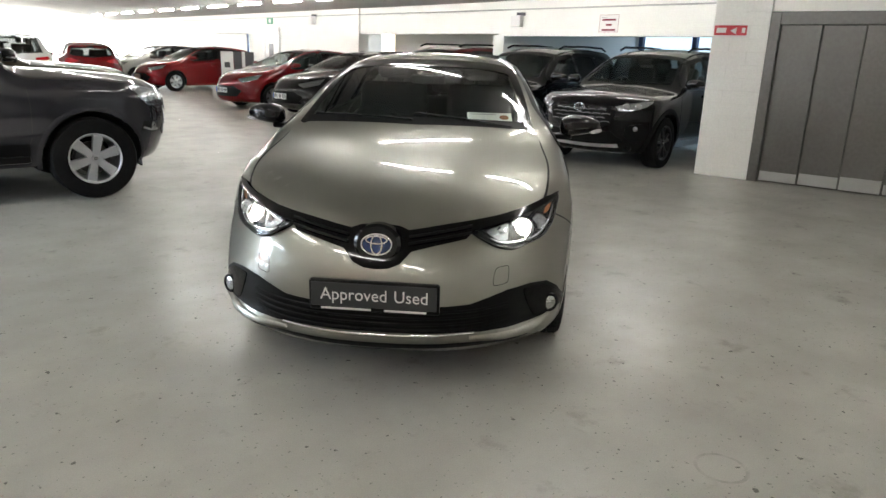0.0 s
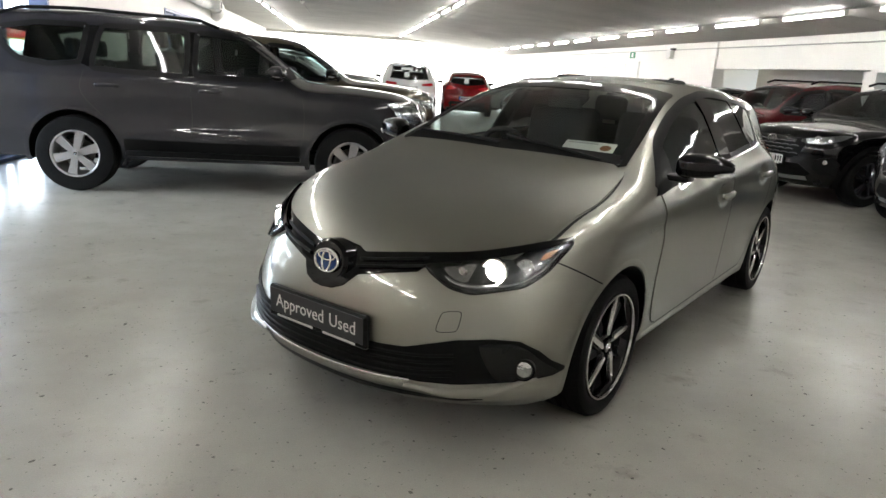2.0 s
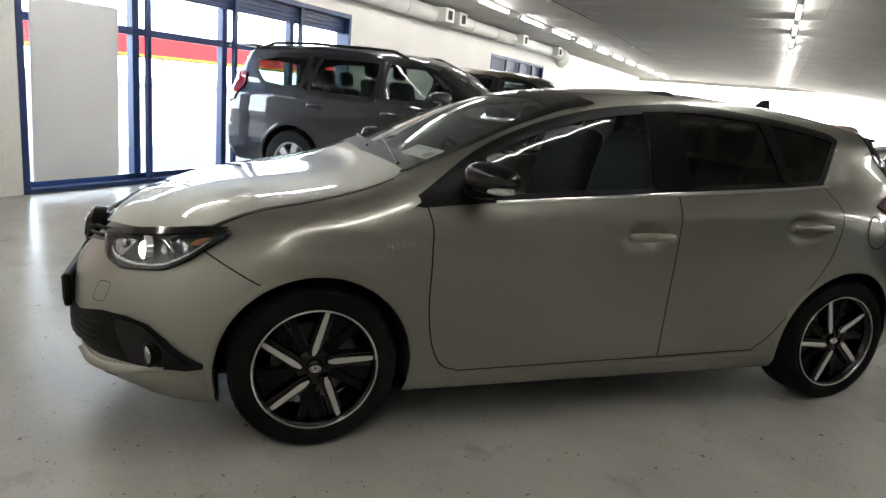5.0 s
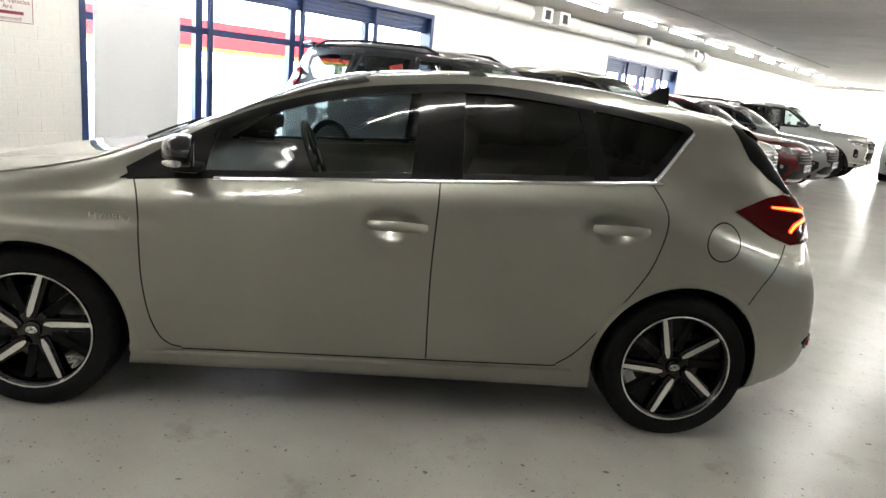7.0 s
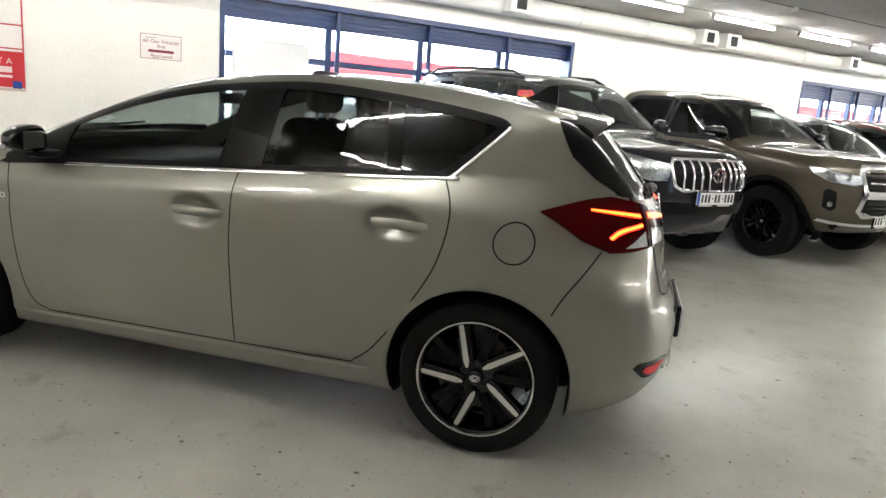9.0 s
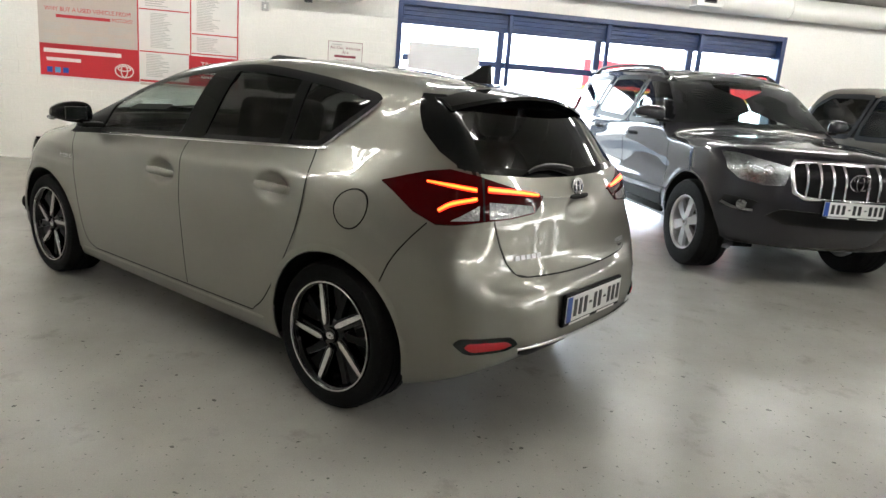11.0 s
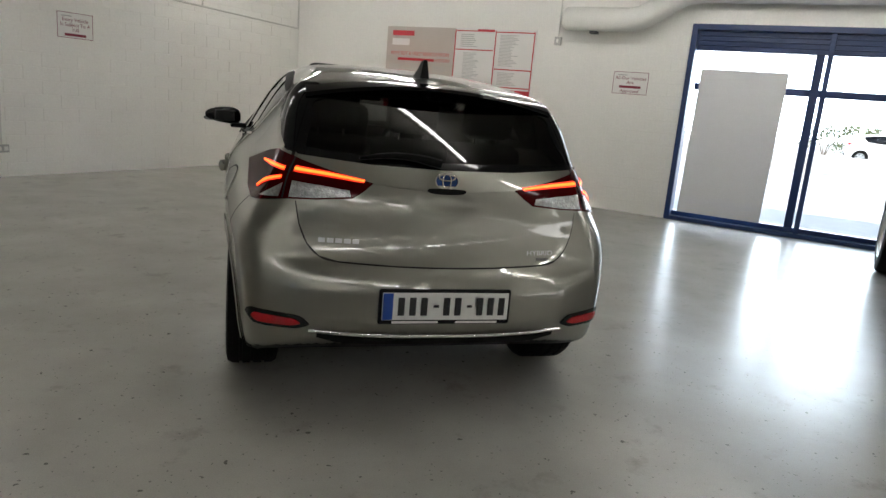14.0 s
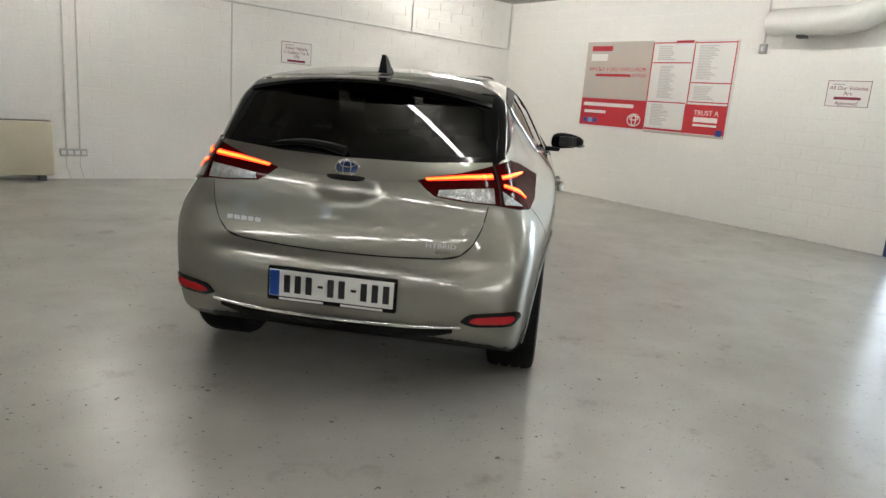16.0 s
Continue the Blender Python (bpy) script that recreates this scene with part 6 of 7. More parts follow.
def build_pickup(m, pt, label, wheels="dark"):
    car = build_car("pickup_truck", PICKUP, pt, m, label, wheels, 1.25, wheel_lip=0.05, rear_glass=M_PRIVACY)
    B = PICKUP["body"]
    lamp_pair(B, car, [(0.50, 0.975), (0.68, 0.99), (0.82, 1.03), (0.885, 1.03), (0.87, 0.965), (0.78, 0.895), (0.60, 0.875), (0.52, 0.89)], FRONT, M_LENS, x=2.3, label="slim clear headlamp")
    outline = mirrored([(0, 1.065), (0.44, 1.06), (0.50, 1.02), (0.45, 0.80), (0.50, 0.62), (0.44, 0.575), (0, 0.57)])
    g = panel(B, "grille", FR(2.3, outline), FRONT, M_TRIM, car, off=0.004, grid=0.1, label="large black grille in a chrome frame")[0]
    strip(B, "grille_frame", FR(2.3, outline), FRONT, 0.055, M_CHROME, g, off=0.010, closed=True, high=0.02)
    for z in (0.86, 0.91, 0.96, 1.01):
        strip(B, "grille_bar", FR(2.3, [(-0.43, z), (0, z), (0.43, z)]), FRONT, 0.020, M_CHROME if z == 0.91 else M_BLACK, g, off=0.010, high=0.014)
    for z in (0.62, 0.66, 0.70):
        strip(B, "lower_bar", FR(2.3, [(-0.42, z), (0, z), (0.42, z)]), FRONT, 0.020, M_BLACK, g, off=0.010, high=0.014)
    strip(B, "cross_bar", FR(2.3, [(-0.46, 0.79), (0, 0.79), (0.46, 0.79)]), FRONT, 0.075, M_ALLOY, g, off=0.014, high=0.012)
    h, n = on_body(B, (2.3, 0, 0.95), FRONT)
    maker_badge(g, facing(h + n * 0.035, (1, 0, 0.05)), 0.085, 0.062)
    number_plate(B, car, 0.52, FRONT, M_INK_DARK, band=False)
    strip(B, "lower_chrome", FR(2.3, [(-0.8, 0.50), (-0.5, 0.47), (0.5, 0.47), (0.8, 0.50)]), FRONT, 0.03, M_ALLOY, car, off=0.008, high=0.01)
    for s in (1, -1):
        pts = FR(2.3, [(s * y, z) for y, z in [(0.72, 0.80), (0.78, 0.83), (0.81, 0.80), (0.80, 0.64), (0.73, 0.60), (0.70, 0.64)]])
        pod = panel(B, "fog_lamp_surround", pts, FRONT, M_TRIM, car, off=0.006, grid=0.1)[0]
        h, n = on_body(B, (2.3, s * 0.75, 0.67), FRONT)
        bm = lathe_bm([(0, 0.030), (0.008, 0.024), (0.010, 0.0001)], 20, "z")
        bm.transform(facing(h + n * 0.008, n))
        part("fog_lens", bm, M_REFLECTOR, pod, "", True)
        part("side_step", box_bm((-0.95, s * 0.80 - 0.06, 0.42), (0.95, s * 0.80 + 0.10, 0.455), 0.018, seg=2), M_TRIM, car, "", True)
    return car


M_DULL = material("dull_silver_bar", (0.16, 0.16, 0.16), 0.35, metal=0.7, var=0.05)


def build_suv(m, pt, label, wheels="grey", rails=True, style="mesh", group=""):
    car = build_car("suv", SUV, pt, m, label, wheels, 1.2, group=group, wheel_lip=0.06 if style == "mesh" else 0.03)
    B = SUV["body"]
    if rails:
        roof_rails(B, car, (0.05, -1.65), 0.56, 1.6)
    lamp_pair(B, car, [(0.47, 0.855), (0.62, 0.885), (0.78, 0.93), (0.84, 0.925), (0.80, 0.855), (0.66, 0.80), (0.52, 0.795)], FRONT, M_LENS, label="slanted clear headlamp")
    outline = mirrored([(0, 0.865), (0.42, 0.855), (0.50, 0.78), (0.44, 0.62), (0.34, 0.585), (0, 0.585)])
    g = panel(B, "grille", FR(2.1, outline), FRONT, M_TRIM, car, off=0.004, grid=0.1, label="dark grille with raised bars")[0]
    if style != "mesh":
        for z in (0.63, 0.68, 0.73, 0.78, 0.83):
            strip(B, "grille_bar", FR(2.1, [(-0.44, z), (0, z - 0.004), (0.44, z)]), FRONT, 0.016, M_CHROME, g, off=0.008, high=0.012)
    else:
        for k, z in enumerate((0.65, 0.70, 0.75, 0.80)):
            for j in range(-3, 4):
                y, o = 0.125 * j + (0.0625 if k % 2 else 0.0), 0.0
                if abs(y) > 0.39:
                    continue
                strip(B, "grille_bar", FR(2.1, [(y - 0.055, z - 0.006), (y - 0.03, z + 0.006), (y + 0.03, z + 0.006), (y + 0.055, z - 0.006)]), FRONT, 0.012, M_DULL, g, off=0.010, high=0.008, n=2)
    h, n = on_body(B, (2.1, 0, 0.815), FRONT)
    maker_badge(g, facing(h + n * 0.022, (1, 0, 0.08)), 0.075, 0.052)
    panel(B, "lower_intake", FR(2.1, mirrored([(0, 0.52), (0.46, 0.52), (0.58, 0.40), (0.5, 0.36), (0, 0.36)])), FRONT, M_TRIM, car, off=0.004, grid=0.1)
    strip(B, "skid_plate", FR(2.1, [(-0.52, 0.335), (-0.3, 0.325), (0, 0.32), (0.3, 0.325), (0.52, 0.335)]), FRONT, 0.05, M_ALLOY, car, off=0.010, high=0.008, label="silver skid plate")
    number_plate(B, car, 0.555, FRONT, M_INK_DARK)
    for s in (1, -1):
        pts = FR(2.1, [(s * y, z) for y, z in [(0.62, 0.60), (0.78, 0.64), (0.84, 0.56), (0.80, 0.42), (0.66, 0.40), (0.60, 0.48)]])
        pod = panel(B, "fog_lamp_surround", pts, FRONT, M_TRIM, car, off=0.005, grid=0.1)[0]
        h, n = on_body(B, (2.1, s * 0.72, 0.57), FRONT)
        bm = lathe_bm([(0, 0.036), (0.01, 0.03), (0.014, 0.0001)], 18, "z")
        bm.transform(facing(h + n * 0.008, n))
        part("fog_lens", bm, M_REFLECTOR, pod, "", True)
    return car


def build_far(m, pt, label, spec=HATCH, rear=False, group="", wheels="silver"):
    """A small car far down the hall."""
    car = build_car("parked_car", spec, pt, m, label, wheels, 0.75, group=group, plain=True)
    B = spec["body"]
    if spec is HATCH:
        lamp_pair(B, car, [(0.42, 0.72), (0.62, 0.782), (0.785, 0.842), (0.765, 0.720), (0.57, 0.642)], FRONT, M_LENS, plain=True)
        panel(B, "lower_grille", FR(2.1, mirrored([(0, 0.56), (0.4, 0.56), (0.6, 0.45), (0.5, 0.32), (0, 0.31)])), FRONT, M_TRIM, car, off=0.004, grid=0.12)
        number_plate(B, car, 0.60, REAR, M_INK_DARK)
        number_plate(B, car, 0.46, FRONT, M_INK_DARK)
        panel(B, "bumper_trim", FR(-2.0, mirrored([(0, 0.50), (0.55, 0.50), (0.62, 0.42), (0.55, 0.28), (0, 0.26)])), REAR, M_TRIM, car, off=0.005, grid=0.12)
        lamp_pair(B, car, [(0.36, 0.93), (0.58, 1.0), (0.70, 0.98), (0.72, 0.86), (0.45, 0.88)], REAR, None, "tail_lamp", back=M_REDREFLECT, x=-2.0)
    else:
        lamp_pair(B, car, [(0.47, 0.855), (0.62, 0.885), (0.78, 0.93), (0.80, 0.855), (0.66, 0.80), (0.52, 0.795)], FRONT, M_LENS, plain=True)
        panel(B, "grille", FR(2.1, mirrored([(0, 0.84), (0.42, 0.83), (0.48, 0.70), (0.34, 0.585), (0, 0.585)])), FRONT, M_TRIM, car, off=0.004, grid=0.12)
        number_plate(B, car, 0.50, FRONT, M_INK_DARK)
        number_plate(B, car, 0.85, REAR, M_INK_DARK)
        panel(B, "bumper_trim", FR(-2.0, mirrored([(0, 0.62), (0.62, 0.62), (0.70, 0.52), (0.6, 0.34), (0, 0.32)])), REAR, M_TRIM, car, off=0.005, grid=0.12)
        lamp_pair(B, car, [(0.40, 1.0), (0.72, 1.04), (0.78, 0.98), (0.70, 0.94), (0.42, 0.94)], REAR, None, "tail_lamp", back=M_REDREFLECT, x=-2.0)
    return car


# ---- the hall ----
XW, YS, HC, YN, XE = -2.67, -1.55, 3.05, 38.0, 10.5
HE = 2.55            # ceiling height along the east side
WIN1 = (4.95, 10.75, 0.0, 2.52)
WIN2 = (17.2, 21.6, 0.95, 2.46)


def slab(name, lo, hi, mat, label, category="wall", bevel=0.0):
    return tagged(box(name, lo, hi, mat, bevel=bevel), label, category, kind="structure")


slab("floor", (XW - 0.3, YS - 0.3, -0.25), (16.2, YN + 3, 0.0), M_FLOOR, "grey painted concrete floor with scuffs and dark specks", "floor")


def build_ceiling():
    """Concrete planks, level over the west half and falling to the east wall."""
    bm = bmesh.new()
    y = YS - 0.3
    while y < YN + 3:
        for a, b in ((XW - 0.3, 4.5), (4.5, XE), (XE, 16.2)):
            box_bm((a, y + 0.006, HC), (b, min(y + 1.2, YN + 3) - 0.006, HC + 0.2), 0.008, bm)
        y += 1.2
    for a, b in ((XW - 0.3, 4.5), (4.5, XE), (XE, 16.2)):
        box_bm((a, YS - 0.3, HC + 0.012), (b, YN + 3, HC + 0.25), 0, bm)
    for v in bm.verts:
        v.co.z -= (HC - HE) * min(max((v.co.x - 4.5) / (XE - 4.5), 0.0), 1.0)
    tagged(part("ceiling", bm, M_CEIL), "bare grey concrete plank ceiling", "ceiling", kind="structure")


build_ceiling()

# west wall, with two glazed openings
wall_w = slab("wall_west", (XW - 0.3, YS - 0.3, 0), (XW - 0.004, WIN1[0], HC), M_WALL, "white painted block wall")
for i, (lo, hi) in enumerate([((XW - 0.3, WIN1[1], 0), (XW, WIN2[0], HC)), ((XW - 0.3, WIN1[0], WIN1[3]), (XW, WIN1[1], HC)), ((XW - 0.3, WIN2[0], 0), (XW, WIN2[1], WIN2[2])), ((XW - 0.3, WIN2[0], WIN2[3]), (XW, WIN2[1], HC)), ((XW - 0.3, WIN2[1], 0), (XW, YN + 3, HC))]):
    slab("wall_west_part", lo, hi, M_WALL, "white painted wall")
slab("wall_south", (XW - 0.012, YS - 0.3, 0), (16.2, YS - 0.003, HC), M_WALL, "white painted block wall")
slab("wall_east_outer", (15.5, YS, 0), (15.8, 4.9, HE + 0.1), M_WALL, "white painted wall")
slab("wall_east_outer", (15.5, 4.9, 0), (15.8, 11.0, 0.9), M_WALL, "white painted wall")
slab("wall_east_outer", (15.5, 4.9, 2.3), (15.8, 11.0, HE + 0.1), M_WALL, "white painted wall")
slab("wall_bay_end", (XE + 0.3, 11.0, 0), (15.8, 11.3, HE + 0.1), M_WALL, "white painted wall")
slab("wall_bay_back", (XE + 1.2, 11.3, 0), (XE + 1.5, 16.3, HE + 0.1), M_WALL, "white painted wall")
slab("beam_east", (XE, 4.6, 1.86), (XE + 0.3, 11.0, HE + 0.1), M_WALL, "white painted downstand beam over the parking bay", "beam")
slab("beam_east", (XE + 0.05, 11.0, 1.90), (XE + 0.3, 16.3, HE + 0.1), M_WALL, "white painted downstand beam", "beam")
slab("pillar_east", (XE, 10.85, 0), (XE + 0.3, 11.15, 1.86), M_WALL, "white painted pillar", "pillar")
slab("wall_east", (XE, 16.3, 0), (XE + 0.3, 23.0, HE + 0.1), M_WALL, "white painted wall")
slab("beam_east", (XE, 23.0, 1.92), (XE + 0.3, YN + 3, HE + 0.1), M_WALL, "white painted beam over the far opening", "beam")
slab("wall_far_room", (15.5, 22.7, 0), (15.8, YN + 3, HE + 0.1), M_WALL, "white painted wall of the far room")
slab("wall_far_room", (XE + 0.3, 22.7, 0), (15.5, 23.0, HE + 0.1), M_WALL, "white painted wall of the far room")
slab("wall_south_east", (XE + 0.3, YS, 0), (XE + 0.5, 4.6, HE + 0.1), M_WALL, "white painted wall")

# far end: a wall with wide bright glazing
slab("wall_north", (XW, YN, 2.9), (XE, YN + 0.3, HC), M_WALL, "white painted lintel over the wide far opening")
M_FAR = material("bright_daylight_outside", (0.8, 0.8, 0.8), 0.9, var=0, emit=(1.0, 0.99, 0.97), strength=2.2)
tagged(mesh_object("backdrop", [(XW - 4, YN + 2.5, -2), (XE + 4, YN + 2.5, -2), (XE + 4, YN + 2.5, 6), (XW - 4, YN + 2.5, 6)], [(0, 1, 2, 3)], M_FAR), "bright hazy daylight beyond the far glazing", "backdrop", kind="structure")
tagged(mesh_object("backdrop", [(17.2, 2, -2), (17.2, 14, -2), (17.2, 14, 5), (17.2, 2, 5)], [(0, 1, 2, 3)], material("pale_blue_daylight", (0.7, 0.8, 0.9), 0.9, var=0, emit=(0.62, 0.86, 1.0), strength=0.30)), "pale daylight outside the bay window", "backdrop", kind="structure")


def window_unit(name, y0, y1, z0, z1, posts, transom, label, shutter=0.24, x=XW - 0.17):
    """A navy framed shop window in the west wall, with posts, a transom, panes and a rolled shutter box."""
    w = tagged(new(name), label, "window", kind="structure")
    w.empty_display_size = 0.1
    f = 0.07
    box("window_frame", (x - 0.06, y0, z0), (XW + 0.012, y0 + f, z1), M_NAVY, w)
    box("window_frame", (x - 0.06, y1 - f, z0), (XW + 0.012, y1, z1), M_NAVY, w)
    box("window_frame", (x - 0.06, y0 + f, z1 - f), (XW + 0.012, y1 - f, z1), M_NAVY, w)
    box("window_sill", (x - 0.06, y0 + f, z0), (XW + 0.012, y1 - f, z0 + 0.05), M_NAVY, w)
    box("window_sill", (x - 0.05, y0 + f, z0 + 0.05), (x + 0.05, y1 - f, z0 + 0.11), M_NAVY, w)
    zs = z1 - f - shutter
    bm = bmesh.new()
    n = max(2, int(shutter / 0.055))
    for k in range(n):
        z = zs + shutter * k / n
        box_bm((x - 0.03, y0 + f, z + 0.0005), (x + 0.07, y1 - f, z + shutter / n - 0.0005), 0.006, bm)
    part("shutter_box", bm, M_NAVY, w, "navy ribbed shutter housing")
    ys = [y0 + f] + list(posts) + [y1 - f]
    for p in posts:
        box("mullion", (x - 0.05, p - 0.048, z0 + 0.11), (x + 0.05, p + 0.048, zs), M_NAVY, w)
        box("shutter_guide", (XW - 0.075, p + 0.075, z0 + 0.05), (XW - 0.015, p + 0.135, z1 - f), M_NAVY, w, "navy inner guide post")
    for a, b in zip(ys, ys[1:]):
        if transom:
            box("transom", (x - 0.045, a + 0.035, transom - 0.042), (x + 0.045, b - 0.035, transom + 0.042), M_NAVY, w)
        zz = [z0 + 0.11] + ([transom] if transom else []) + [zs]
        for c, d in zip(zz, zz[1:]):
            pane = mesh_object("pane", [(x, a + 0.03, c + 0.02), (x, b - 0.03, c + 0.02), (x, b - 0.03, d - 0.02), (x, a + 0.03, d - 0.02)], [(0, 1, 2, 3)], M_PANE, w)
            pane.visible_shadow = False
    return w


window_unit("window_1", *WIN1, [6.45, 7.90, 9.33], 1.76, "tall navy framed shop window with panes down to the floor")
window_unit("window_2", *WIN2, [18.3, 19.4, 20.5], None, "navy framed high window with shutter boxes", 0.30)
bay = tagged(new("window_3"), "navy framed window at the back of the parking bay", "window", kind="structure")
for y in (5.0, 6.4, 7.9, 9.4, 10.9):
    box("mullion", (15.5, y - 0.06, 0.9), (15.62, y + 0.06, 2.3), M_NAVY, bay)
for z in (0.93, 2.27):
    box("window_frame", (15.5, 4.9, z - 0.04), (15.62, 11.0, z + 0.04), M_NAVY, bay)

# outside the window: forecourt, kerb, red fascia
M_FORECOURT = material("pale_forecourt", (0.36, 0.36, 0.35), 0.8, var=0.1, scale=0.4, fine=8)
slab("ground", (-400, -300, -0.35), (XW - 0.3, 300, -0.06), M_FORECOURT, "pale concrete forecourt outside", "ground")


def petrol_canopy():
    c = thing("filling_station_canopy", pose(-44, 60, 0), "far filling station canopy with a red and yellow fascia", "canopy")
    box("fascia", (-6, -40, 2.35), (4, 50, 4.2), M_RED, c, "red fascia")
    box("yellow_band", (-6.05, -40.05, 2.23), (4.05, 50.05, 2.35), material("yellow_print", (0.7, 0.42, 0.03), 0.5, var=0.05), c, "yellow band")
    for y in (-36, -18, 0, 18, 36):
        box("column", (3.0, y - 0.25, -0.06), (3.5, y + 0.25, 2.15), M_WHITE, c)
    h = tagged(new("low_wall"), "low grey wall along the forecourt", "wall", kind="structure")
    box("coping", (-20.3, -60, -0.06), (-20.0, 14, 0.55), M_GREYBOX, h)


petrol_canopy()
tagged(mesh_object("backdrop", [(-95, -260, -1), (-95, 330, -1), (-95, 330, 60), (-95, -260, 60)], [(0, 1, 2, 3)], material("bright_sky_distance", (0.8, 0.8, 0.8), 0.9, var=0, emit=(0.82, 0.97, 1.14), strength=4.0)), "bright hazy sky in the distance outside", "backdrop", kind="structure")


def board():
    b = thing("white_board", pose(XW - 0.055, 5.60, 0.115, 0, 0, 0), "large plain white board standing against the window", "board")
    bm = box_bm((-0.012, -0.50, 0), (0.012, 0.52, 1.86), 0.003)
    for v in bm.verts:
        v.co.y += 0.03 * (v.co.z / 1.86)
    part("sheet", bm, M_BOARD, b)


board()


# ---- ceiling lights ----
def batten_proto():
    t = thing("fluorescent_light", pose(0, 0, 0), "lit fluorescent batten light under the ceiling", "ceiling light", "rows of batten lights")
    box("housing", (-0.035, -0.76, 0.035), (0.035, 0.76, 0.085), M_WHITE, t, bevel=0.006)
    part("tube", tube_bm([(0, -0.73, 0.01), (0, 0.73, 0.01)], 0.024, 8), M_TUBE, t, "glowing white tube", True)
    for s in (-1, 1):
        box("end_cap", (-0.03, s * 0.745 - 0.018, -0.018), (0.03, s * 0.745 + 0.018, 0.04), M_WHITE, t)
    part("conduit", tube_bm([(0.0, 0.76, 0.07), (0.0, 1.42, 0.07)], 0.010, 6), M_GREYBOX, t)
    return t


proto = batten_proto()
first = True
for row, y_first, z in ((-0.88, 1.65, HC - 0.085), (4.1, 1.2, HC - 0.085), (8.8, 1.6, 2.61)):
    # k -1: an unseen extra batten south of two rows, added to brighten there
    for k in range(-1, 16):
        m = pose(row, y_first + 2.2 * k, z)
        if y_first + 2.2 * k > YN - 1 or (row > 8 and k < 2):
            continue
        if first:
            proto.matrix_world = m
            first = False
        else:
            copy_thing(proto, m)


def detector(x, y):
    s = thing("smoke_detector", pose(x, y, HC), "white round smoke detector on the ceiling", "detector", "detectors on the ceiling")
    part("base", lathe_bm([(0.0, 0.0001), (0.0, 0.055), (-0.018, 0.055), (-0.022, 0.048), (-0.022, 0.0001)], 24, "z"), M_WHITE, s, "", True)
    part("dome", lathe_bm([(-0.022, 0.042), (-0.045, 0.036), (-0.055, 0.018), (-0.057, 0.0001)], 24, "z"), M_WHITE, s, "", True)


detector(0.32, 12.09)
detector(0.27, 20.04)
cable = tagged(new("ceiling_cable"), "thin dark cable clipped along the ceiling", "cable", kind="structure")
part("wire", tube_bm([(0.28, 8.0, HC - 0.004), (0.33, 12.0, HC - 0.004), (0.42, 15.0, HC - 0.004), (0.27, 20.0, HC - 0.004), (0.30, 26.0, HC - 0.004)], 0.006, 6), M_DARKMETAL, cable)


# ---- duct along the west wall ----
def duct():
    d = thing("ventilation_duct", pose(0, 0, 0), "white round ventilation duct with side outlets along the wall", "duct")
    x, z, r = -2.40, 2.88, 0.155
    bm = bmesh.new()
    tube_bm([(x - 0.02, 3.38, z - 0.37), (x, 3.44, z - 0.37), (x, 4.20, z - 0.37), (x, 4.36, z - 0.34), (x, 4.52, z - 0.25), (x, 4.70, z - 0.12), (x, 4.86, z - 0.03), (x, 5.05, z), (x, 9.0, z), (x, 14.0, z)], r, 24, bm)
    part("pipe", bm, M_DUCT, d, "", True)
    part("pipe", tube_bm([(x, 13.9, z), (x, 14.0, z), (x, 22.5, z)], r - 0.015, 24), M_DUCT, d, "", True)
    part("elbow", tube_bm([(x, 22.3, z), (x, 22.6, z), (x - 0.02, 22.85, z - 0.04), (x - 0.08, 23.0, z - 0.12), (x - 0.2, 23.1, z - 0.2)], 0.19, 20), M_DUCT, d, "", True)
    for y in (6.0, 7.5, 9.0, 10.5, 12.0, 13.5, 15.0, 16.5, 18, 19.5, 21):
        bm = bmesh.new()
        ellipse_ring(bm, r + 0.002, r + 0.002, 0.008, 28, axis="y", at=(x, y, z))
        part("seam_ring", bm, M_DUCT, d, "", True)
    for y in (9.15, 13.35, 14.0, 18.0, 21.2):
        o = box("outlet", (x + 0.05, y - 0.19, z - 0.13), (x + 0.33, y + 0.19, z + 0.13), M_DUCT, d, "square outlet box")
        box("outlet_mouth", (x + 0.331, y - 0.09, z - 0.085), (x + 0.336, y + 0.09, z + 0.085), M_GAP, o, bevel=0)
        bm = bmesh.new()
        for k in range(5):
            box_bm((x + 0.334, y - 0.09, z - 0.075 + 0.035 * k), (x + 0.345, y + 0.09, z - 0.068 + 0.035 * k), 0, bm)
        part("outlet_slat", bm, M_DARKMETAL, o)
    for y in (5.6, 8.0, 11.8, 15.6, 19.4):
        part("hanger", tube_bm([(x, y, z + r - 0.01), (x, y, HC)], 0.006, 6), M_DARKMETAL, d)


duct()


# ---- boards, signs and fittings on the walls ----
def bars(bm, rows, x0, x1, z0, z1, m):
    """Rows of unreadable small print."""
    rnd = random.Random(int(1000 * (x0 + z0 + 7)))
    for k in range(rows):
        z = z1 - (z1 - z0) * (k + 0.5) / rows
        h = (z1 - z0) / rows * 0.22
        e = x0 + (x1 - x0) * rnd.uniform(0.55, 1.0)
        vs = [bm.verts.new(m @ Vector(q)) for q in ((x0, z - h, 0.0025), (e, z - h, 0.0025), (e, z + h, 0.0025), (x0, z + h, 0.0025))]
        bm.faces.new(vs)


def flat_part(name, x0, x1, z0, z1, mat, parent, m, depth=0.002, base=0.0, label=""):
    bm = box_bm((x0, z0, base), (x1, z1, base + depth), 0)
    bm.transform(m)
    return part(name, bm, mat, parent, label)


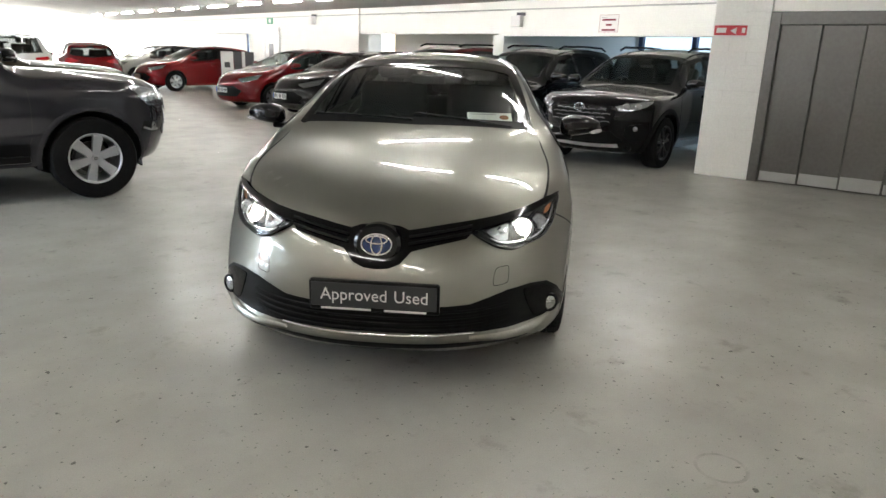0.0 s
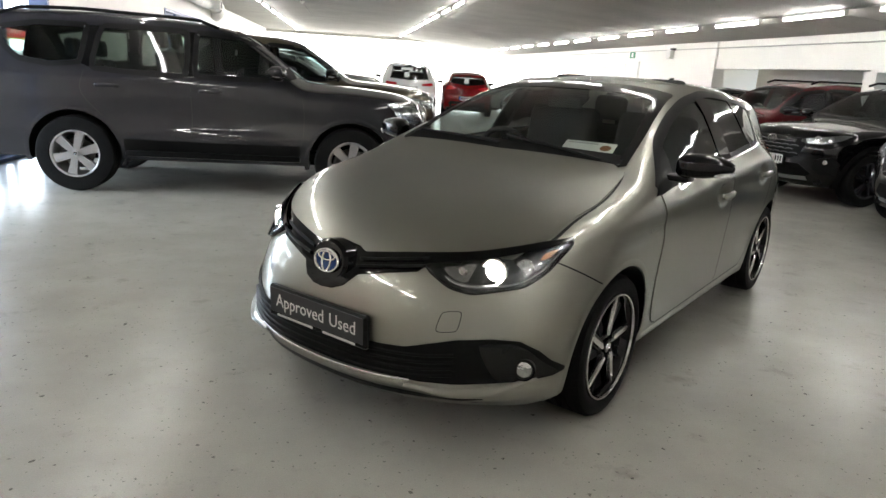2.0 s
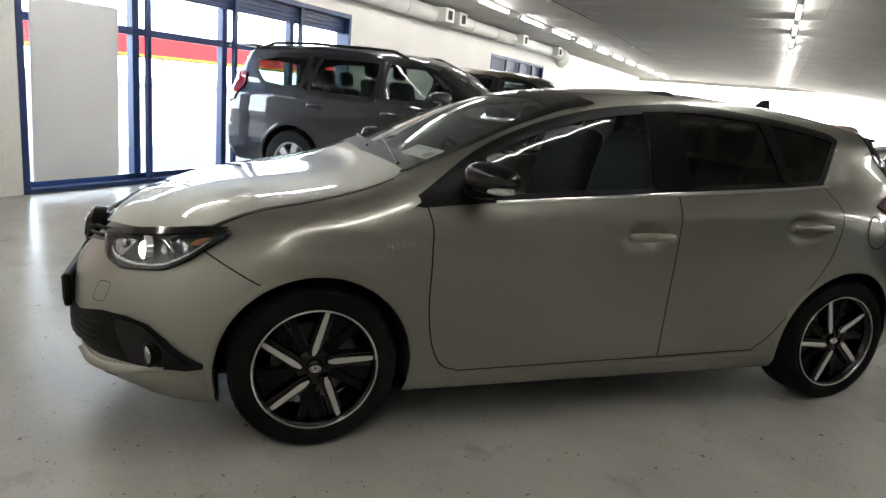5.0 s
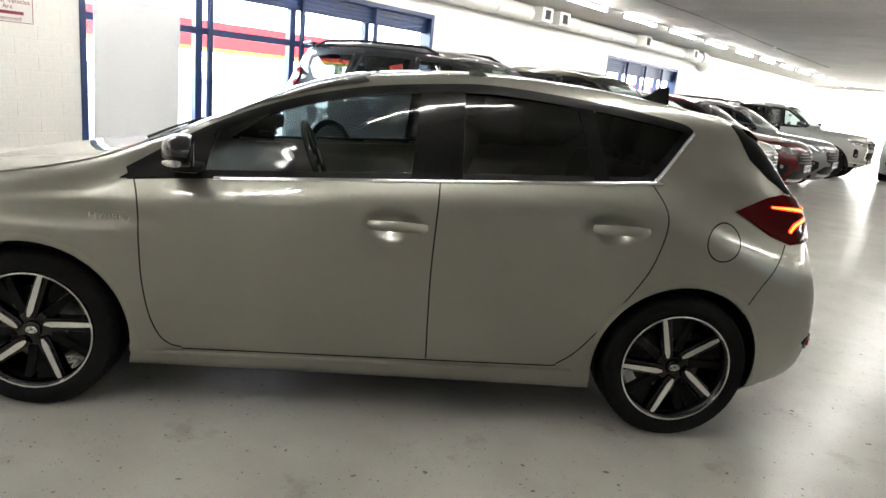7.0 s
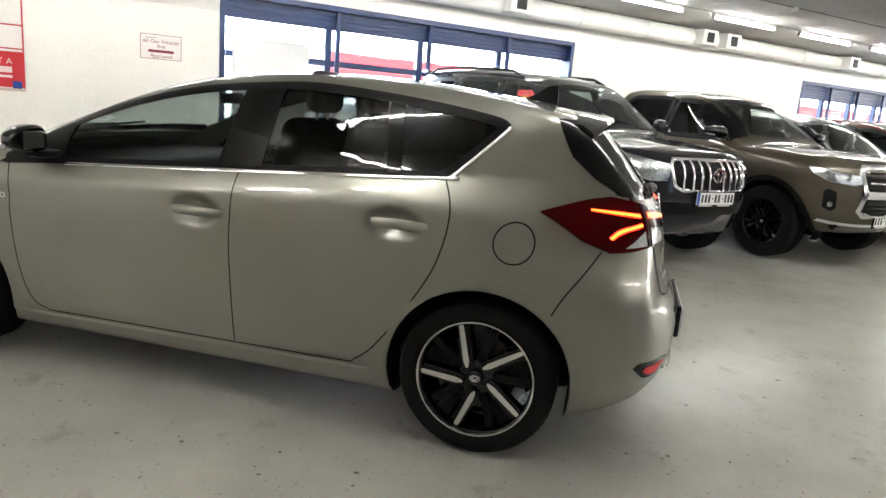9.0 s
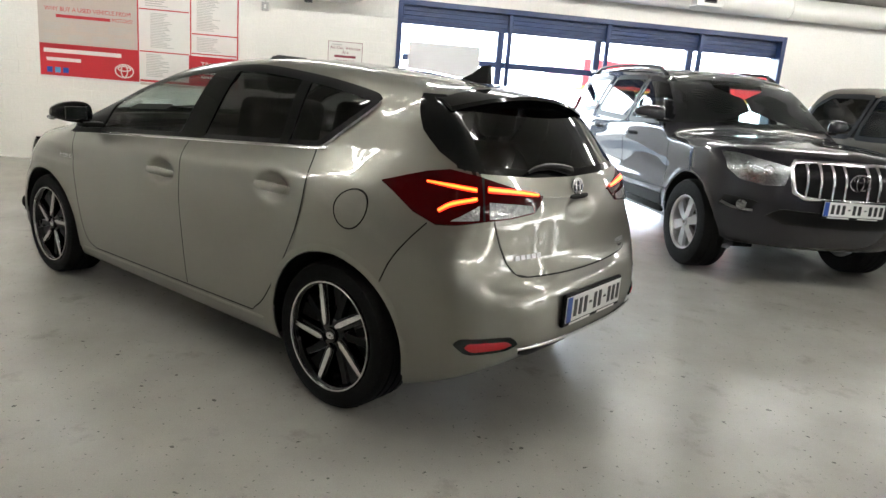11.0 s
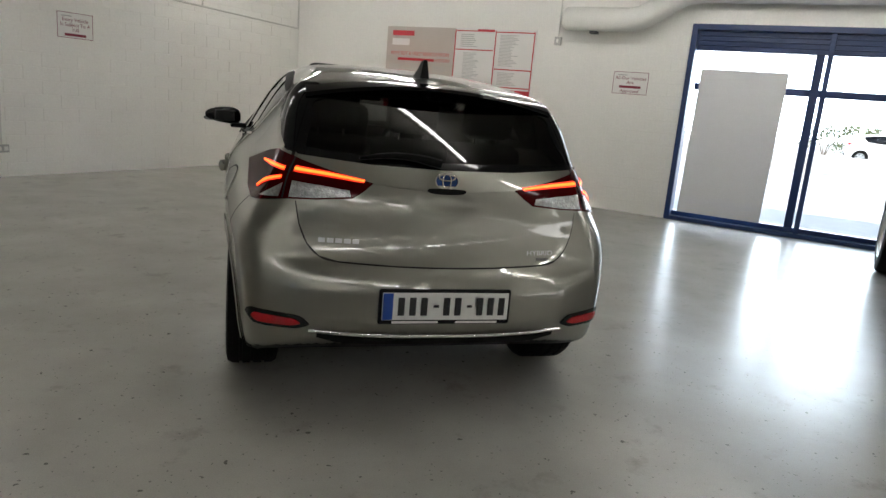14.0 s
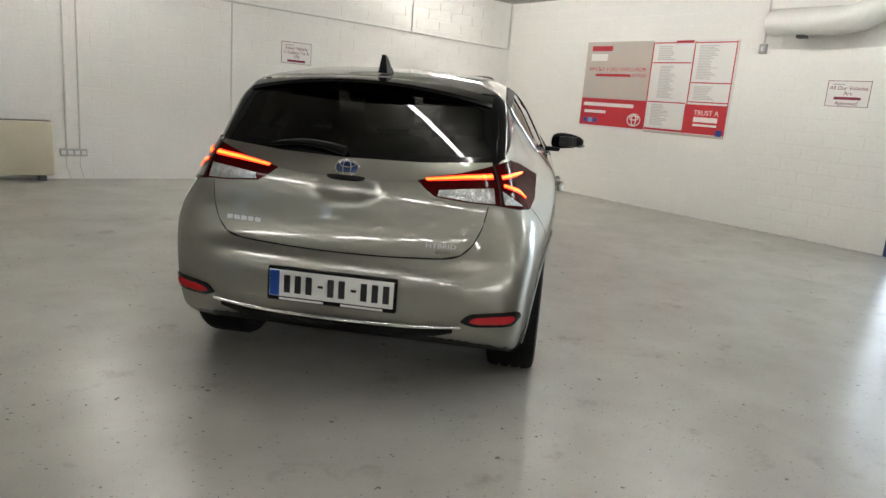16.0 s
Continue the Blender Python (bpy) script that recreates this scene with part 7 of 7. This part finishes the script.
def poster():
    """The big dealer board on the west wall: 2.62 m wide."""
    p = thing("poster_board", pose(0, 0, 0), "large poster board with red, beige and white printed panels", "poster")
    m = facing((XW + 0.016, 0, 0), (1, 0, 0))     # x runs towards +y, y up
    y0, ym, y2, y1 = 0.30, 1.53, 2.20, 2.84
    zt, zb = 2.37, 1.09
    flat_part("backing", y0, y1, zb, zt, M_PAPER, p, m, 0.012, -0.014)
    flat_part("beige_panel", y0, ym, 1.53, zt, M_BEIGE, p, m)
    flat_part("red_panel", y0, ym, zb + 0.03, 1.53, M_RED, p, m)
    flat_part("red_panel", y2 - 0.02, y1 - 0.03, 1.13, 1.52, M_RED, p, m)
    flat_part("red_panel", ym + 0.02, y2 - 0.02, 1.13, 1.16, M_RED, p, m)
    flat_part("beige_strip", ym + 0.02, y1 - 0.02, zb + 0.0, zb + 0.03, M_BEIGE, p, m)
    for a, b, c, d in ((ym, y2, 2.33, 2.345), (ym, y2, 2.06, 2.075), (y2, y1, 2.325, 2.34), (y2, y1, 1.80, 1.815), (ym, y2, 1.52, 1.535), (y2, y1, 1.545, 1.56)):
        flat_part("red_rule", a + 0.02, b - 0.02, c, d, M_RED, p, m, 0.003)
    for a in (ym, y2, y1 - 0.03):
        flat_part("red_rule", a - 0.004, a + 0.012, zb + 0.03, zt - 0.02, M_RED, p, m, 0.003)
    flat_part("red_tab", y2 - 0.30, y2 - 0.02, 2.345, 2.365, M_RED, p, m, 0.003)
    flat_part("white_label", y0 + 0.10, y0 + 0.42, 2.09, 2.19, M_PAPER, p, m, 0.003)
    flat_part("maker_mark", y0 + 0.10, y0 + 0.50, 2.235, 2.31, M_RED, p, m, 0.003, 0, "red maker's mark")
    writing("poster_words", "WHY BUY A USED VEHICLE FROM", 0.078, M_RED, p, m @ pose((y0 + ym) / 2, 1.965, 0.004), 0.90)
    flat_part("name_bar", y0 + 0.22, ym - 0.34, 1.86, 1.90, M_RED, p, m, 0.003)
    writing("poster_words", "MOTORS?", 0.070, M_RED, p, m @ pose(ym - 0.19, 1.88, 0.004), 0.85)
    bm = bmesh.new()
    for a, b, c, d, n in ((y0 + 0.06, y0 + 0.40, 1.70, 1.80, 5), (y0 + 0.46, y0 + 0.80, 1.70, 1.80, 5), (y0 + 0.86, ym - 0.06, 1.70, 1.80, 4), (y0 + 0.06, y0 + 0.30, 1.57, 1.66, 4), (y0 + 0.36, y0 + 0.60, 1.57, 1.66, 5), (y0 + 0.66, y0 + 0.90, 1.57, 1.66, 4), (y0 + 0.94, ym - 0.06, 1.57, 1.66, 5)):
        bars(bm, n, a, b, c, d, m)
    for a, b, c, d, n in ((ym + 0.10, ym + 0.40, 2.10, 2.30, 7), (ym + 0.16, ym + 0.46, 1.58, 2.03, 22), (ym + 0.10, ym + 0.40, 1.20, 1.50, 14), (y2 + 0.08, y2 + 0.40, 1.85, 2.30, 22), (y2 + 0.08, y2 + 0.40, 1.58, 1.77, 9)):
        bars(bm, n, a, b, c, d, m)
    tagged(part("small_print", bm, material("pale_ink", (0.46, 0.45, 0.43), 0.5, var=0), p), kind="stuff")
    bm = bmesh.new()
    bars(bm, 1, y0 + 0.05, ym - 0.05, 1.38, 1.50, m)
    bars(bm, 1, y0 + 0.08, y0 + 0.80, 1.28, 1.38, m)
    part("address_bars", bm, M_PAPER, p)
    for k in range(3):
        flat_part("blue_square", y0 + 0.08 + 0.10 * k, y0 + 0.15 + 0.10 * k, 1.16, 1.23, M_BLUE if k != 1 else material("sky_print", (0.10, 0.35, 0.6), 0.4, var=0), p, m, 0.003)
    bm = bmesh.new()
    for a, b in ((0.115, 0.085), (0.04, 0.078), (0.08, 0.03)):
        ellipse_ring(bm, a, b, 0.008, 28, at=(0, 0.03 if b < 0.05 else 0, 0))
    bm.transform(m @ pose(ym - 0.18, 1.245, 0.004))
    part("maker_rings", bm, M_PAPER, p, "white oval rings")
    writing("poster_words", "TRUST A", 0.095, M_PAPER, p, m @ pose((y2 + y1) / 2, 1.41, 0.004), 1.0)
    flat_part("name_bar", (y2 + y1) / 2 - 0.18, (y2 + y1) / 2 + 0.18, 1.29, 1.355, M_PAPER, p, m, 0.003)
    flat_part("name_bar", (y2 + y1) / 2 - 0.18, (y2 + y1) / 2 + 0.18, 1.235, 1.262, M_PAPER, p, m, 0.003)
    flat_part("blue_square", y1 - 0.14, y1 - 0.05, 1.12, 1.20, M_BLUE, p, m, 0.003)


poster()


def wall_sign(m, w, h, lines, label):
    s = thing("wall_sign", m, label, "sign", "small notices on the walls")
    for nm, lo, hi, mat in (("plate", (-w / 2, -h / 2, 0.0), (w / 2, h / 2, 0.008), M_PAPER),):
        box(nm, lo, hi, mat, s, bevel=0.002)
    bm = bmesh.new()
    t = 0.006
    for lo, hi in (((-w / 2, h / 2 - t, 0.008), (w / 2, h / 2, 0.0095)), ((-w / 2, -h / 2, 0.008), (w / 2, -h / 2 + t, 0.0095)), ((-w / 2, -h / 2, 0.008), (-w / 2 + t, h / 2, 0.0095)), ((w / 2 - t, -h / 2, 0.008), (w / 2, h / 2, 0.0095))):
        box_bm(lo, hi, 0, bm)
    part("border", bm, M_MAROON, s)
    bm = box_bm((-w * 0.38, h * 0.34, 0.008), (-w * 0.10, h * 0.37, 0.009), 0)
    part("small_print", bm, M_INK, s)
    n = len(lines)
    for i, ln in enumerate(lines):
        z = h * 0.24 - h * 0.58 * i / max(1, n - 1) - h * 0.03
        if ln.startswith("="):
            k = float(ln[1:])
            part("name_bar", box_bm((-w * k / 2, z - 0.016, 0.008), (w * k / 2, z + 0.016, 0.0095), 0), M_MAROON, s)
        else:
            writing("sign_wording", ln, 0.062, M_MAROON, s, pose(0, z, 0.0095), 1.0)
    return s


M_MAROON = material("maroon_ink", (0.20, 0.012, 0.03), 0.45, var=0.0)
wall_sign(facing((XW, 4.255, 1.735), (1, 0, 0)), 0.47, 0.29, ["All Our Vehicles", "Are", "=0.62", "Approved"], "white notice with maroon words about approved vehicles on the wall")
wall_sign(facing((1.40, YS, 1.80), (0, 1, 0)), 0.46, 0.30, ["Every Vehicle", "Is Subject To A", "100", "=0.6"], "white notice with maroon words about a vehicle check on the wall")
wall_sign(facing((XE, 8.2, 2.08), (-1, 0, 0)), 0.42, 0.30, ["=0.7", "=0.3", "=0.7"], "white notice with red print on the beam")


def socket(x, z, drop=True):
    s = thing("power_socket", pose(x, YS, z), "grey metal double socket with a conduit on the wall", "socket", "wall sockets")
    box("box", (-0.075, 0, -0.045), (0.075, 0.045, 0.045), M_GREYBOX, s)
    for k in (-0.037, 0.037):
        box("outlet", (k - 0.024, 0.045, -0.024), (k + 0.024, 0.049, 0.024), M_WHITE, s, bevel=0.002)
    part("conduit", tube_bm([(0, 0.018, 0.045), (0, 0.018, HC - z)], 0.012, 8), M_WALLTRIM, s)


M_WALLTRIM = material("painted_conduit", (0.62, 0.61, 0.57), 0.5, var=0.04)
for sx in (4.22, 4.37):
    socket(sx, 0.33)
    tagged(part("power_cable", tube_bm([(sx, YS + 0.03, 0.285), (sx + 0.01, YS + 0.05, 0.18), (sx - 0.02, YS + 0.04, 0.08), (sx - 0.03, YS + 0.06, 0.006)], 0.006, 6), M_WALLTRIM), "grey cable hanging from a wall socket to the floor", "cable", "cables at the sockets")
socket(2.345, 0.33)
rail = tagged(new("conduit_run"), "painted conduit running along the wall", "conduit", kind="structure")
part("pipe", tube_bm([(XW + 0.05, YS + 0.02, 2.28), (0.0, YS + 0.02, 2.34), (3.0, YS + 0.02, 2.38), (10.0, YS + 0.02, 2.40)], 0.014, 8), M_WALLTRIM, rail, "", True)
part("drop", tube_bm([(-0.55, YS + 0.02, 2.33), (-0.55, YS + 0.02, HC)], 0.012, 8), M_WALLTRIM, rail)
part("drop", tube_bm([(XW + 0.05, YS + 0.02, 2.28), (XW + 0.05, YS + 0.02, HC)], 0.012, 8), M_WALLTRIM, rail)


def storage_heater():
    h = thing("storage_heater", pose(5.15, YS, 0), "cream enamelled storage heater on the wall", "heater")
    box("case", (-0.62, 0.02, 0.07), (0.62, 0.20, 0.70), M_CREAM, h, bevel=0.015, seg=2)
    box("top_grille", (-0.60, 0.03, 0.70), (0.60, 0.19, 0.708), M_DARKMETAL, h)
    for s in (-0.5, 0.5):
        box("foot", (s - 0.04, 0.03, 0), (s + 0.04, 0.17, 0.07), M_DARKMETAL, h)


storage_heater()


def junction(m, label):
    j = thing("switch_box", m, label, "switch box")
    box("box", (-0.045, -0.055, 0), (0.045, 0.055, 0.05), M_GREYBOX, j)
    part("conduit", tube_bm([(0, 0.055, 0.02), (0, 0.75, 0.02)], 0.010, 8), M_WALLTRIM, j)
    box("rocker", (-0.015, -0.025, 0.05), (0.015, 0.025, 0.056), M_WHITE, j)


junction(facing((XW, 3.17, 2.24), (1, 0, 0)), "grey switch box with a conduit on the wall")
d = thing("duct_damper", pose(-2.40, 3.75, 2.325), "small dark damper under the duct", "damper")
box("plate", (-0.05, -0.05, 0.0), (0.05, 0.05, 0.035), M_DARKMETAL, d)


# ---- the lift and its shaft ----
def lift():
    m = pose(8.47, 5.05, 0, 0, 0, 12)
    s = tagged(new("lift_shaft"), "white painted block shaft round the goods lift", "wall", kind="structure")
    s.matrix_world = m
    # local: x runs east, y north
    box("jamb", (0, -0.68, 0), (1.9, 0, HE + 0.25), M_WALL, s, bevel=0.006)
    box("lintel", (0.03, -3.1, 2.08), (1.9, -0.68, HE + 0.25), M_WALL, s, bevel=0.006)
    box("jamb", (0, -4.3, 0), (1.9, -3.1, HE + 0.25), M_WALL, s, bevel=0.006)
    for k in range(17):
        for j in range(2):
            o = 0.225 if k % 2 else 0.0
            y0 = -0.68 + (0.0 if j == 0 else (0.45 - o if o else 0.45))
            y1 = -0.68 + ((0.45 - o) if j == 0 else 0.68)
            box("block", (-0.006, y0 + 0.0015, 0.16 * k + 0.0015), (0.0, y1 - 0.0015, 0.16 * k + 0.1585), M_WALL, s, bevel=0.002)
    l = thing("goods_lift_door", m, "worn dark steel goods lift door with narrow leaves, closed", "lift door")
    box("frame", (-0.02, -0.80, 0), (0.10, -0.68, 2.08), M_STEEL, l, bevel=0.006)
    box("header", (-0.02, -3.1, 1.93), (0.10, -0.80, 2.08), M_STEEL, l, bevel=0.006)
    # added dark panel, unseen itself, to stop light coming through the leaf gaps
    box("backing", (0.12, -3.09, 0.0), (0.14, -0.69, 1.93), M_DARKMETAL, l, bevel=0)
    for k in range(5):
        y = -0.805 - 0.458 * k
        leaf = box("leaf", (0.04 + 0.02 * (k % 2), y - 0.452, 0.015), (0.08 + 0.02 * (k % 2), y, 1.93), M_STEEL, l, bevel=0.006)
        box("scuff", (0.032 + 0.02 * (k % 2), y - 0.445, 0.02), (0.037 + 0.02 * (k % 2), y - 0.01, 0.14 + 0.02 * (k % 3)), M_GREYBOX, leaf, "scraped pale kick strip", bevel=0.001)
    f = thing("fire_sign", m @ facing((0, -0.22, 1.86), (-1, 0, 0)), "red fire action sign with white marks on the shaft", "sign")
    box("plate", (-0.20, -0.06, 0), (0.20, 0.06, 0.008), M_RED, f, bevel=0.002)
    bm = bmesh.new()
    for a, b in ((-0.17, -0.05), (0.14, 0.18)):
        box_bm((a, -0.03, 0.008), (b, 0.03, 0.0095), 0, bm)
    part("white_marks", bm, M_PAPER, f)
    bm = bmesh.new()
    bmesh.ops.create_cone(bm, cap_ends=True, segments=3, radius1=0.05, radius2=0.05, depth=0.002, matrix=pose(0.05, -0.005, 0.009, 0, 0, 90))
    part("white_flame", bm, M_PAPER, f)
    e = thing("emergency_light", m @ facing((0, -0.36, 2.30), (-1, 0, 0)), "white emergency light box on the shaft", "light")
    box("case", (-0.15, -0.07, 0), (0.15, 0.07, 0.06), M_WHITE, e, bevel=0.01)


lift()


def wall_light(m):
    e = thing("flood_light", m, "white box flood light on a bracket", "light", "box lights on the beam")
    box("case", (-0.13, -0.12, 0.04), (0.13, 0.10, 0.16), M_WHITE, e, bevel=0.012)
    box("bracket", (-0.02, 0.10, 0), (0.14, 0.16, 0.10), M_DARKMETAL, e)


wall_light(facing((XE, 10.4, 2.15), (-1, 0, 0)))
wall_light(facing((XE, 18.6, 2.28), (-1, 0, 0)))
line = tagged(new("beam_conduit"), "grey conduit along the top of the beam", "conduit", kind="structure")
part("pipe", tube_bm([(XE - 0.015, 5.0, 2.36), (XE - 0.015, 20.0, 2.40), (XE - 0.015, 37, 2.40)], 0.014, 6), M_GREYBOX, line)


def exit_door():
    dr = tagged(new("door_1"), "white service door with a small window and a notice", "door", kind="structure")
    dr.matrix_world = facing((XE, 21.3, 0), (-1, 0, 0))
    box("leaf", (-0.46, 0, 0), (0.46, 2.03, 0.04), M_WHITE, dr)
    for s in (-1, 1):
        box("door_frame", (s * 0.50 - 0.04, 0, 0), (s * 0.50 + 0.04, 2.11, 0.06), M_WHITE, dr)
    box("door_frame", (-0.46, 2.03, 0), (0.46, 2.11, 0.06), M_WHITE, dr)
    box("door_window", (-0.15, 1.1, 0.04), (0.15, 1.6, 0.046), M_GREYALLOY, dr)
    box("door_handle", (0.34, 1.0, 0.04), (0.40, 1.12, 0.09), M_STEEL, dr)
    x = thing("exit_sign", facing((XE, 21.4, 2.30), (-1, 0, 0)), "green exit sign over the service door", "sign")
    box("plate", (-0.20, -0.10, 0), (0.20, 0.10, 0.02), material("green_print", (0.02, 0.22, 0.10), 0.4, var=0.02), x)
    box("white_mark", (-0.06, -0.06, 0.02), (0.08, 0.06, 0.022), M_PAPER, x)


exit_door()

# ---- the cars ----
build_auris()
build_prado(pose(0.17, 8.27, 0, 0, 0, 0.6))
build_pickup(pose(0.46, 10.62, 0), M_BRONZE, "bronze pickup truck with a chrome framed grille and black wheels")
build_suv(pose(0.35, 12.95, 0), M_SILVERPAINT, "silver-beige family SUV with a chrome barred grille", "grey", False, "chrome", "SUVs along the window wall")
build_suv(pose(0.35, 15.25, 0), M_DARKRED, "dark red SUV with a dark mesh grille", "silver", False, "mesh", "SUVs along the window wall")
build_suv(pose(0.35, 17.6, 0), M_STORMPAINT, "mid grey SUV with roof rails", "silver", True, "mesh", "SUVs along the window wall")
build_pickup(pose(0.2, 21.8, 0), M_SILVERPAINT, "silver pickup truck at the end of the row", "silver")
rav = build_suv(pose(9.64, 6.63, 0, 0, 0, 189), M_BLACKPAINT, "black SUV with a mesh grille and silver skid plate", "grey", True, "mesh", "SUVs in the parking bay")
copy_thing(rav, pose(9.60, 9.14, 0, 0, 0, 189))
build_suv(pose(9.55, 11.75, 0, 0, 0, 186), M_DARKRED, "dark red SUV with roof rails", "silver", True, "mesh", "SUVs in the parking bay")
build_far(pose(9.0, 16.9, 0, 0, 0, 185), M_REDPAINT, "red hatchback parked by the east wall", group="cars down the hall")
build_far(pose(9.3, 14.5, 0, 0, 0, 185), M_BLACKPAINT, "black hatchback parked by the east wall", group="cars down the hall")
build_far(pose(9.3, 24.4, 0, 0, 0, 186), M_REDPAINT, "bright red hatchback far down the hall", group="cars down the hall")
build_far(pose(9.0, 27.6, 0, 0, 0, 188), M_SILVERPAINT, "silver hatchback far down the hall", group="cars down the hall")
build_far(pose(3.6, 24.6, 0, 0, 0, 88), M_WHITEPAINT, "white small SUV seen from behind, far down the hall", SUV, group="cars down the hall", wheels="grey")
build_far(pose(5.8, 24.9, 0, 0, 0, 82), M_REDPAINT, "red city car seen from behind, far down the hall", group="cars down the hall")

build_far(pose(-33, 9.5, -0.06, 0, 0, 88), M_WHITEPAINT, "white car parked across the forecourt outside", group="cars outside")
build_far(pose(-35, 15.5, -0.06, 0, 0, 92), M_STORMPAINT, "grey car parked across the forecourt outside", group="cars outside")



def display_stand():
    """A low stand of upright panels beside the parked cars."""
    d = thing("display_stand", pose(9.0, 20.6, 0, 0, 0, 67), "white and dark grey upright display stand beside the cars", "stand")
    box("base", (-0.12, -0.52, 0), (0.12, 0.52, 0.04), M_GREYBOX, d)
    for nm, a, b, mat in (("white_panel", 0.14, 0.50, M_WHITE), ("dark_panel", -0.10, 0.12, M_DARKMETAL), ("white_panel", -0.20, -0.11, M_WHITE), ("dark_panel", -0.46, -0.21, M_DARKMETAL)):
        box(nm, (-0.05, a, 0.04), (0.05, b, 1.33), mat, d, bevel=0.008)
    box("emblem", (-0.054, 0.24, 0.86), (-0.05, 0.40, 1.02), M_DARKMETAL, d, "dark square mark", bevel=0)


display_stand()


def far_glazing():
    g = tagged(new("window_4"), "blue framed glazing of the far room with bright panes", "window", kind="structure")
    for k in range(7):
        y = 26.5 + 1.2 * k
        box("mullion", (15.40, y - 0.05, 0.3), (15.49, y + 0.05, 2.2), M_NAVY, g)
        if k < 6:
            box("pane", (15.47, y + 0.05, 0.34), (15.49, y + 1.15, 2.16), M_SKYPANE, g, bevel=0)
    for z in (0.3, 1.2, 2.2):
        box("transom", (15.41, 26.5, z - 0.04), (15.465, 33.7, z + 0.04), M_NAVY, g)


M_SKYPANE = material("bright_pane_daylight", (0.6, 0.7, 0.8), 0.3, var=0, emit=(0.62, 0.86, 1.0), strength=0.8)
far_glazing()


def shrub(m):
    """A pale leafy shrub: stems and a crown of many small leaves with gaps."""
    rnd = random.Random(5)
    t = thing("shrub", m, "pale green leafy shrub across the forecourt", "shrub", "shrubs outside")
    for k in range(4):
        a = 1.57 * k + 0.4
        part("stem", tube_bm([(0.05 * math.cos(a), 0.05 * math.sin(a), 0), (0.25 * math.cos(a), 0.25 * math.sin(a), 0.6), (0.5 * math.cos(a), 0.6 * math.sin(a), 1.2)], [0.05, 0.035, 0.015], 6), M_BARK, t)
    verts, faces = [], []
    for c in range(16):
        cx, cy, cz, r = rnd.uniform(-0.8, 0.8), rnd.uniform(-1.1, 1.1), rnd.uniform(0.6, 1.7), rnd.uniform(0.3, 0.5)
        for _ in range(60):
            d = Vector((rnd.gauss(0, 1), rnd.gauss(0, 1), rnd.gauss(0, 1))).normalized() * r * rnd.uniform(0.5, 1.0)
            u = Vector((rnd.gauss(0, 1), rnd.gauss(0, 1), rnd.gauss(0, 1))).normalized() * 0.07
            w = u.orthogonal().normalized() * 0.045
            p, i = Vector((cx, cy, cz)) + d, len(verts)
            verts += [p - u, p + w, p + u, p - w]
            faces.append((i, i + 1, i + 2, i + 3))
    tagged(mesh_object("crown", verts, faces, M_LEAF, t), kind="stuff")
    return t


M_LEAF = material("pale_leaf", (0.10, 0.12, 0.05), 0.5, var=0.2, scale=2.0)
M_BARK = material("grey_bark", (0.14, 0.12, 0.10), 0.8, var=0.2)
bush = shrub(pose(-37.0, 6.6, -0.06))
for bx, by, turn in ((-37.6, 8.3, 70), (-37.2, 10.4, 150), (-38.2, 12.8, 30)):
    copy_thing(bush, pose(bx, by, -0.06, 0, 0, turn))


# ---- painted blocks of the near walls ----
def blocks():
    """Courses of painted blocks on the west wall, each a piece of its own, and on the south wall."""
    h, w, g = 0.16, 0.45, 0.003
    shared = {}
    k = 0
    while h * k < HC - 0.05:
        z0, z1 = h * k, min(h * (k + 1), HC)
        y = YS - (0.225 if k % 2 else 0.0)
        while y < WIN1[0]:
            a, b = max(y, YS), min(y + w, WIN1[0])
            if b - a > 0.06:
                key = (round(b - a, 3), round(z1 - z0, 3))
                if key not in shared:
                    bm = box_bm((-0.005, g / 2, g / 2), (0, b - a - g / 2, z1 - z0 - g / 2), 0.002)
                    me = bpy.data.meshes.new("block")
                    bm.to_mesh(me)
                    bm.free()
                    me.materials.append(M_WALL)
                    shared[key] = me
                ob = new("block", shared[key])
                ob.parent = wall_w
                ob.location = (XW, a, z0)
            y += w
        k += 1
    bm = bmesh.new()
    verts, faces = [], []
    for k in range(19):
        z0, z1 = h * k + g / 2, min(h * (k + 1), HC) - g / 2
        x = XW - (0.225 if k % 2 else 0)
        while x < 8.5:
            a, b = max(x, XW) + g / 2, x + w - g / 2
            i = len(verts)
            e = 0.002
            verts += [(a, YS - 0.0025, z0), (b, YS - 0.0025, z0), (b, YS - 0.0025, z1), (a, YS - 0.0025, z1), (a + e, YS, z0 + e), (b - e, YS, z0 + e), (b - e, YS, z1 - e), (a + e, YS, z1 - e)]
            faces += [(i + 5, i + 4, i + 7, i + 6)] + [(i + (q + 1) % 4, i + q, i + 4 + q, i + 4 + (q + 1) % 4) for q in range(4)]
            x += w
    bm.free()
    st = mesh_object("block_courses", verts, faces, M_WALL, bpy.data.objects["wall_south"])
    tagged(st, kind="stuff")


blocks()
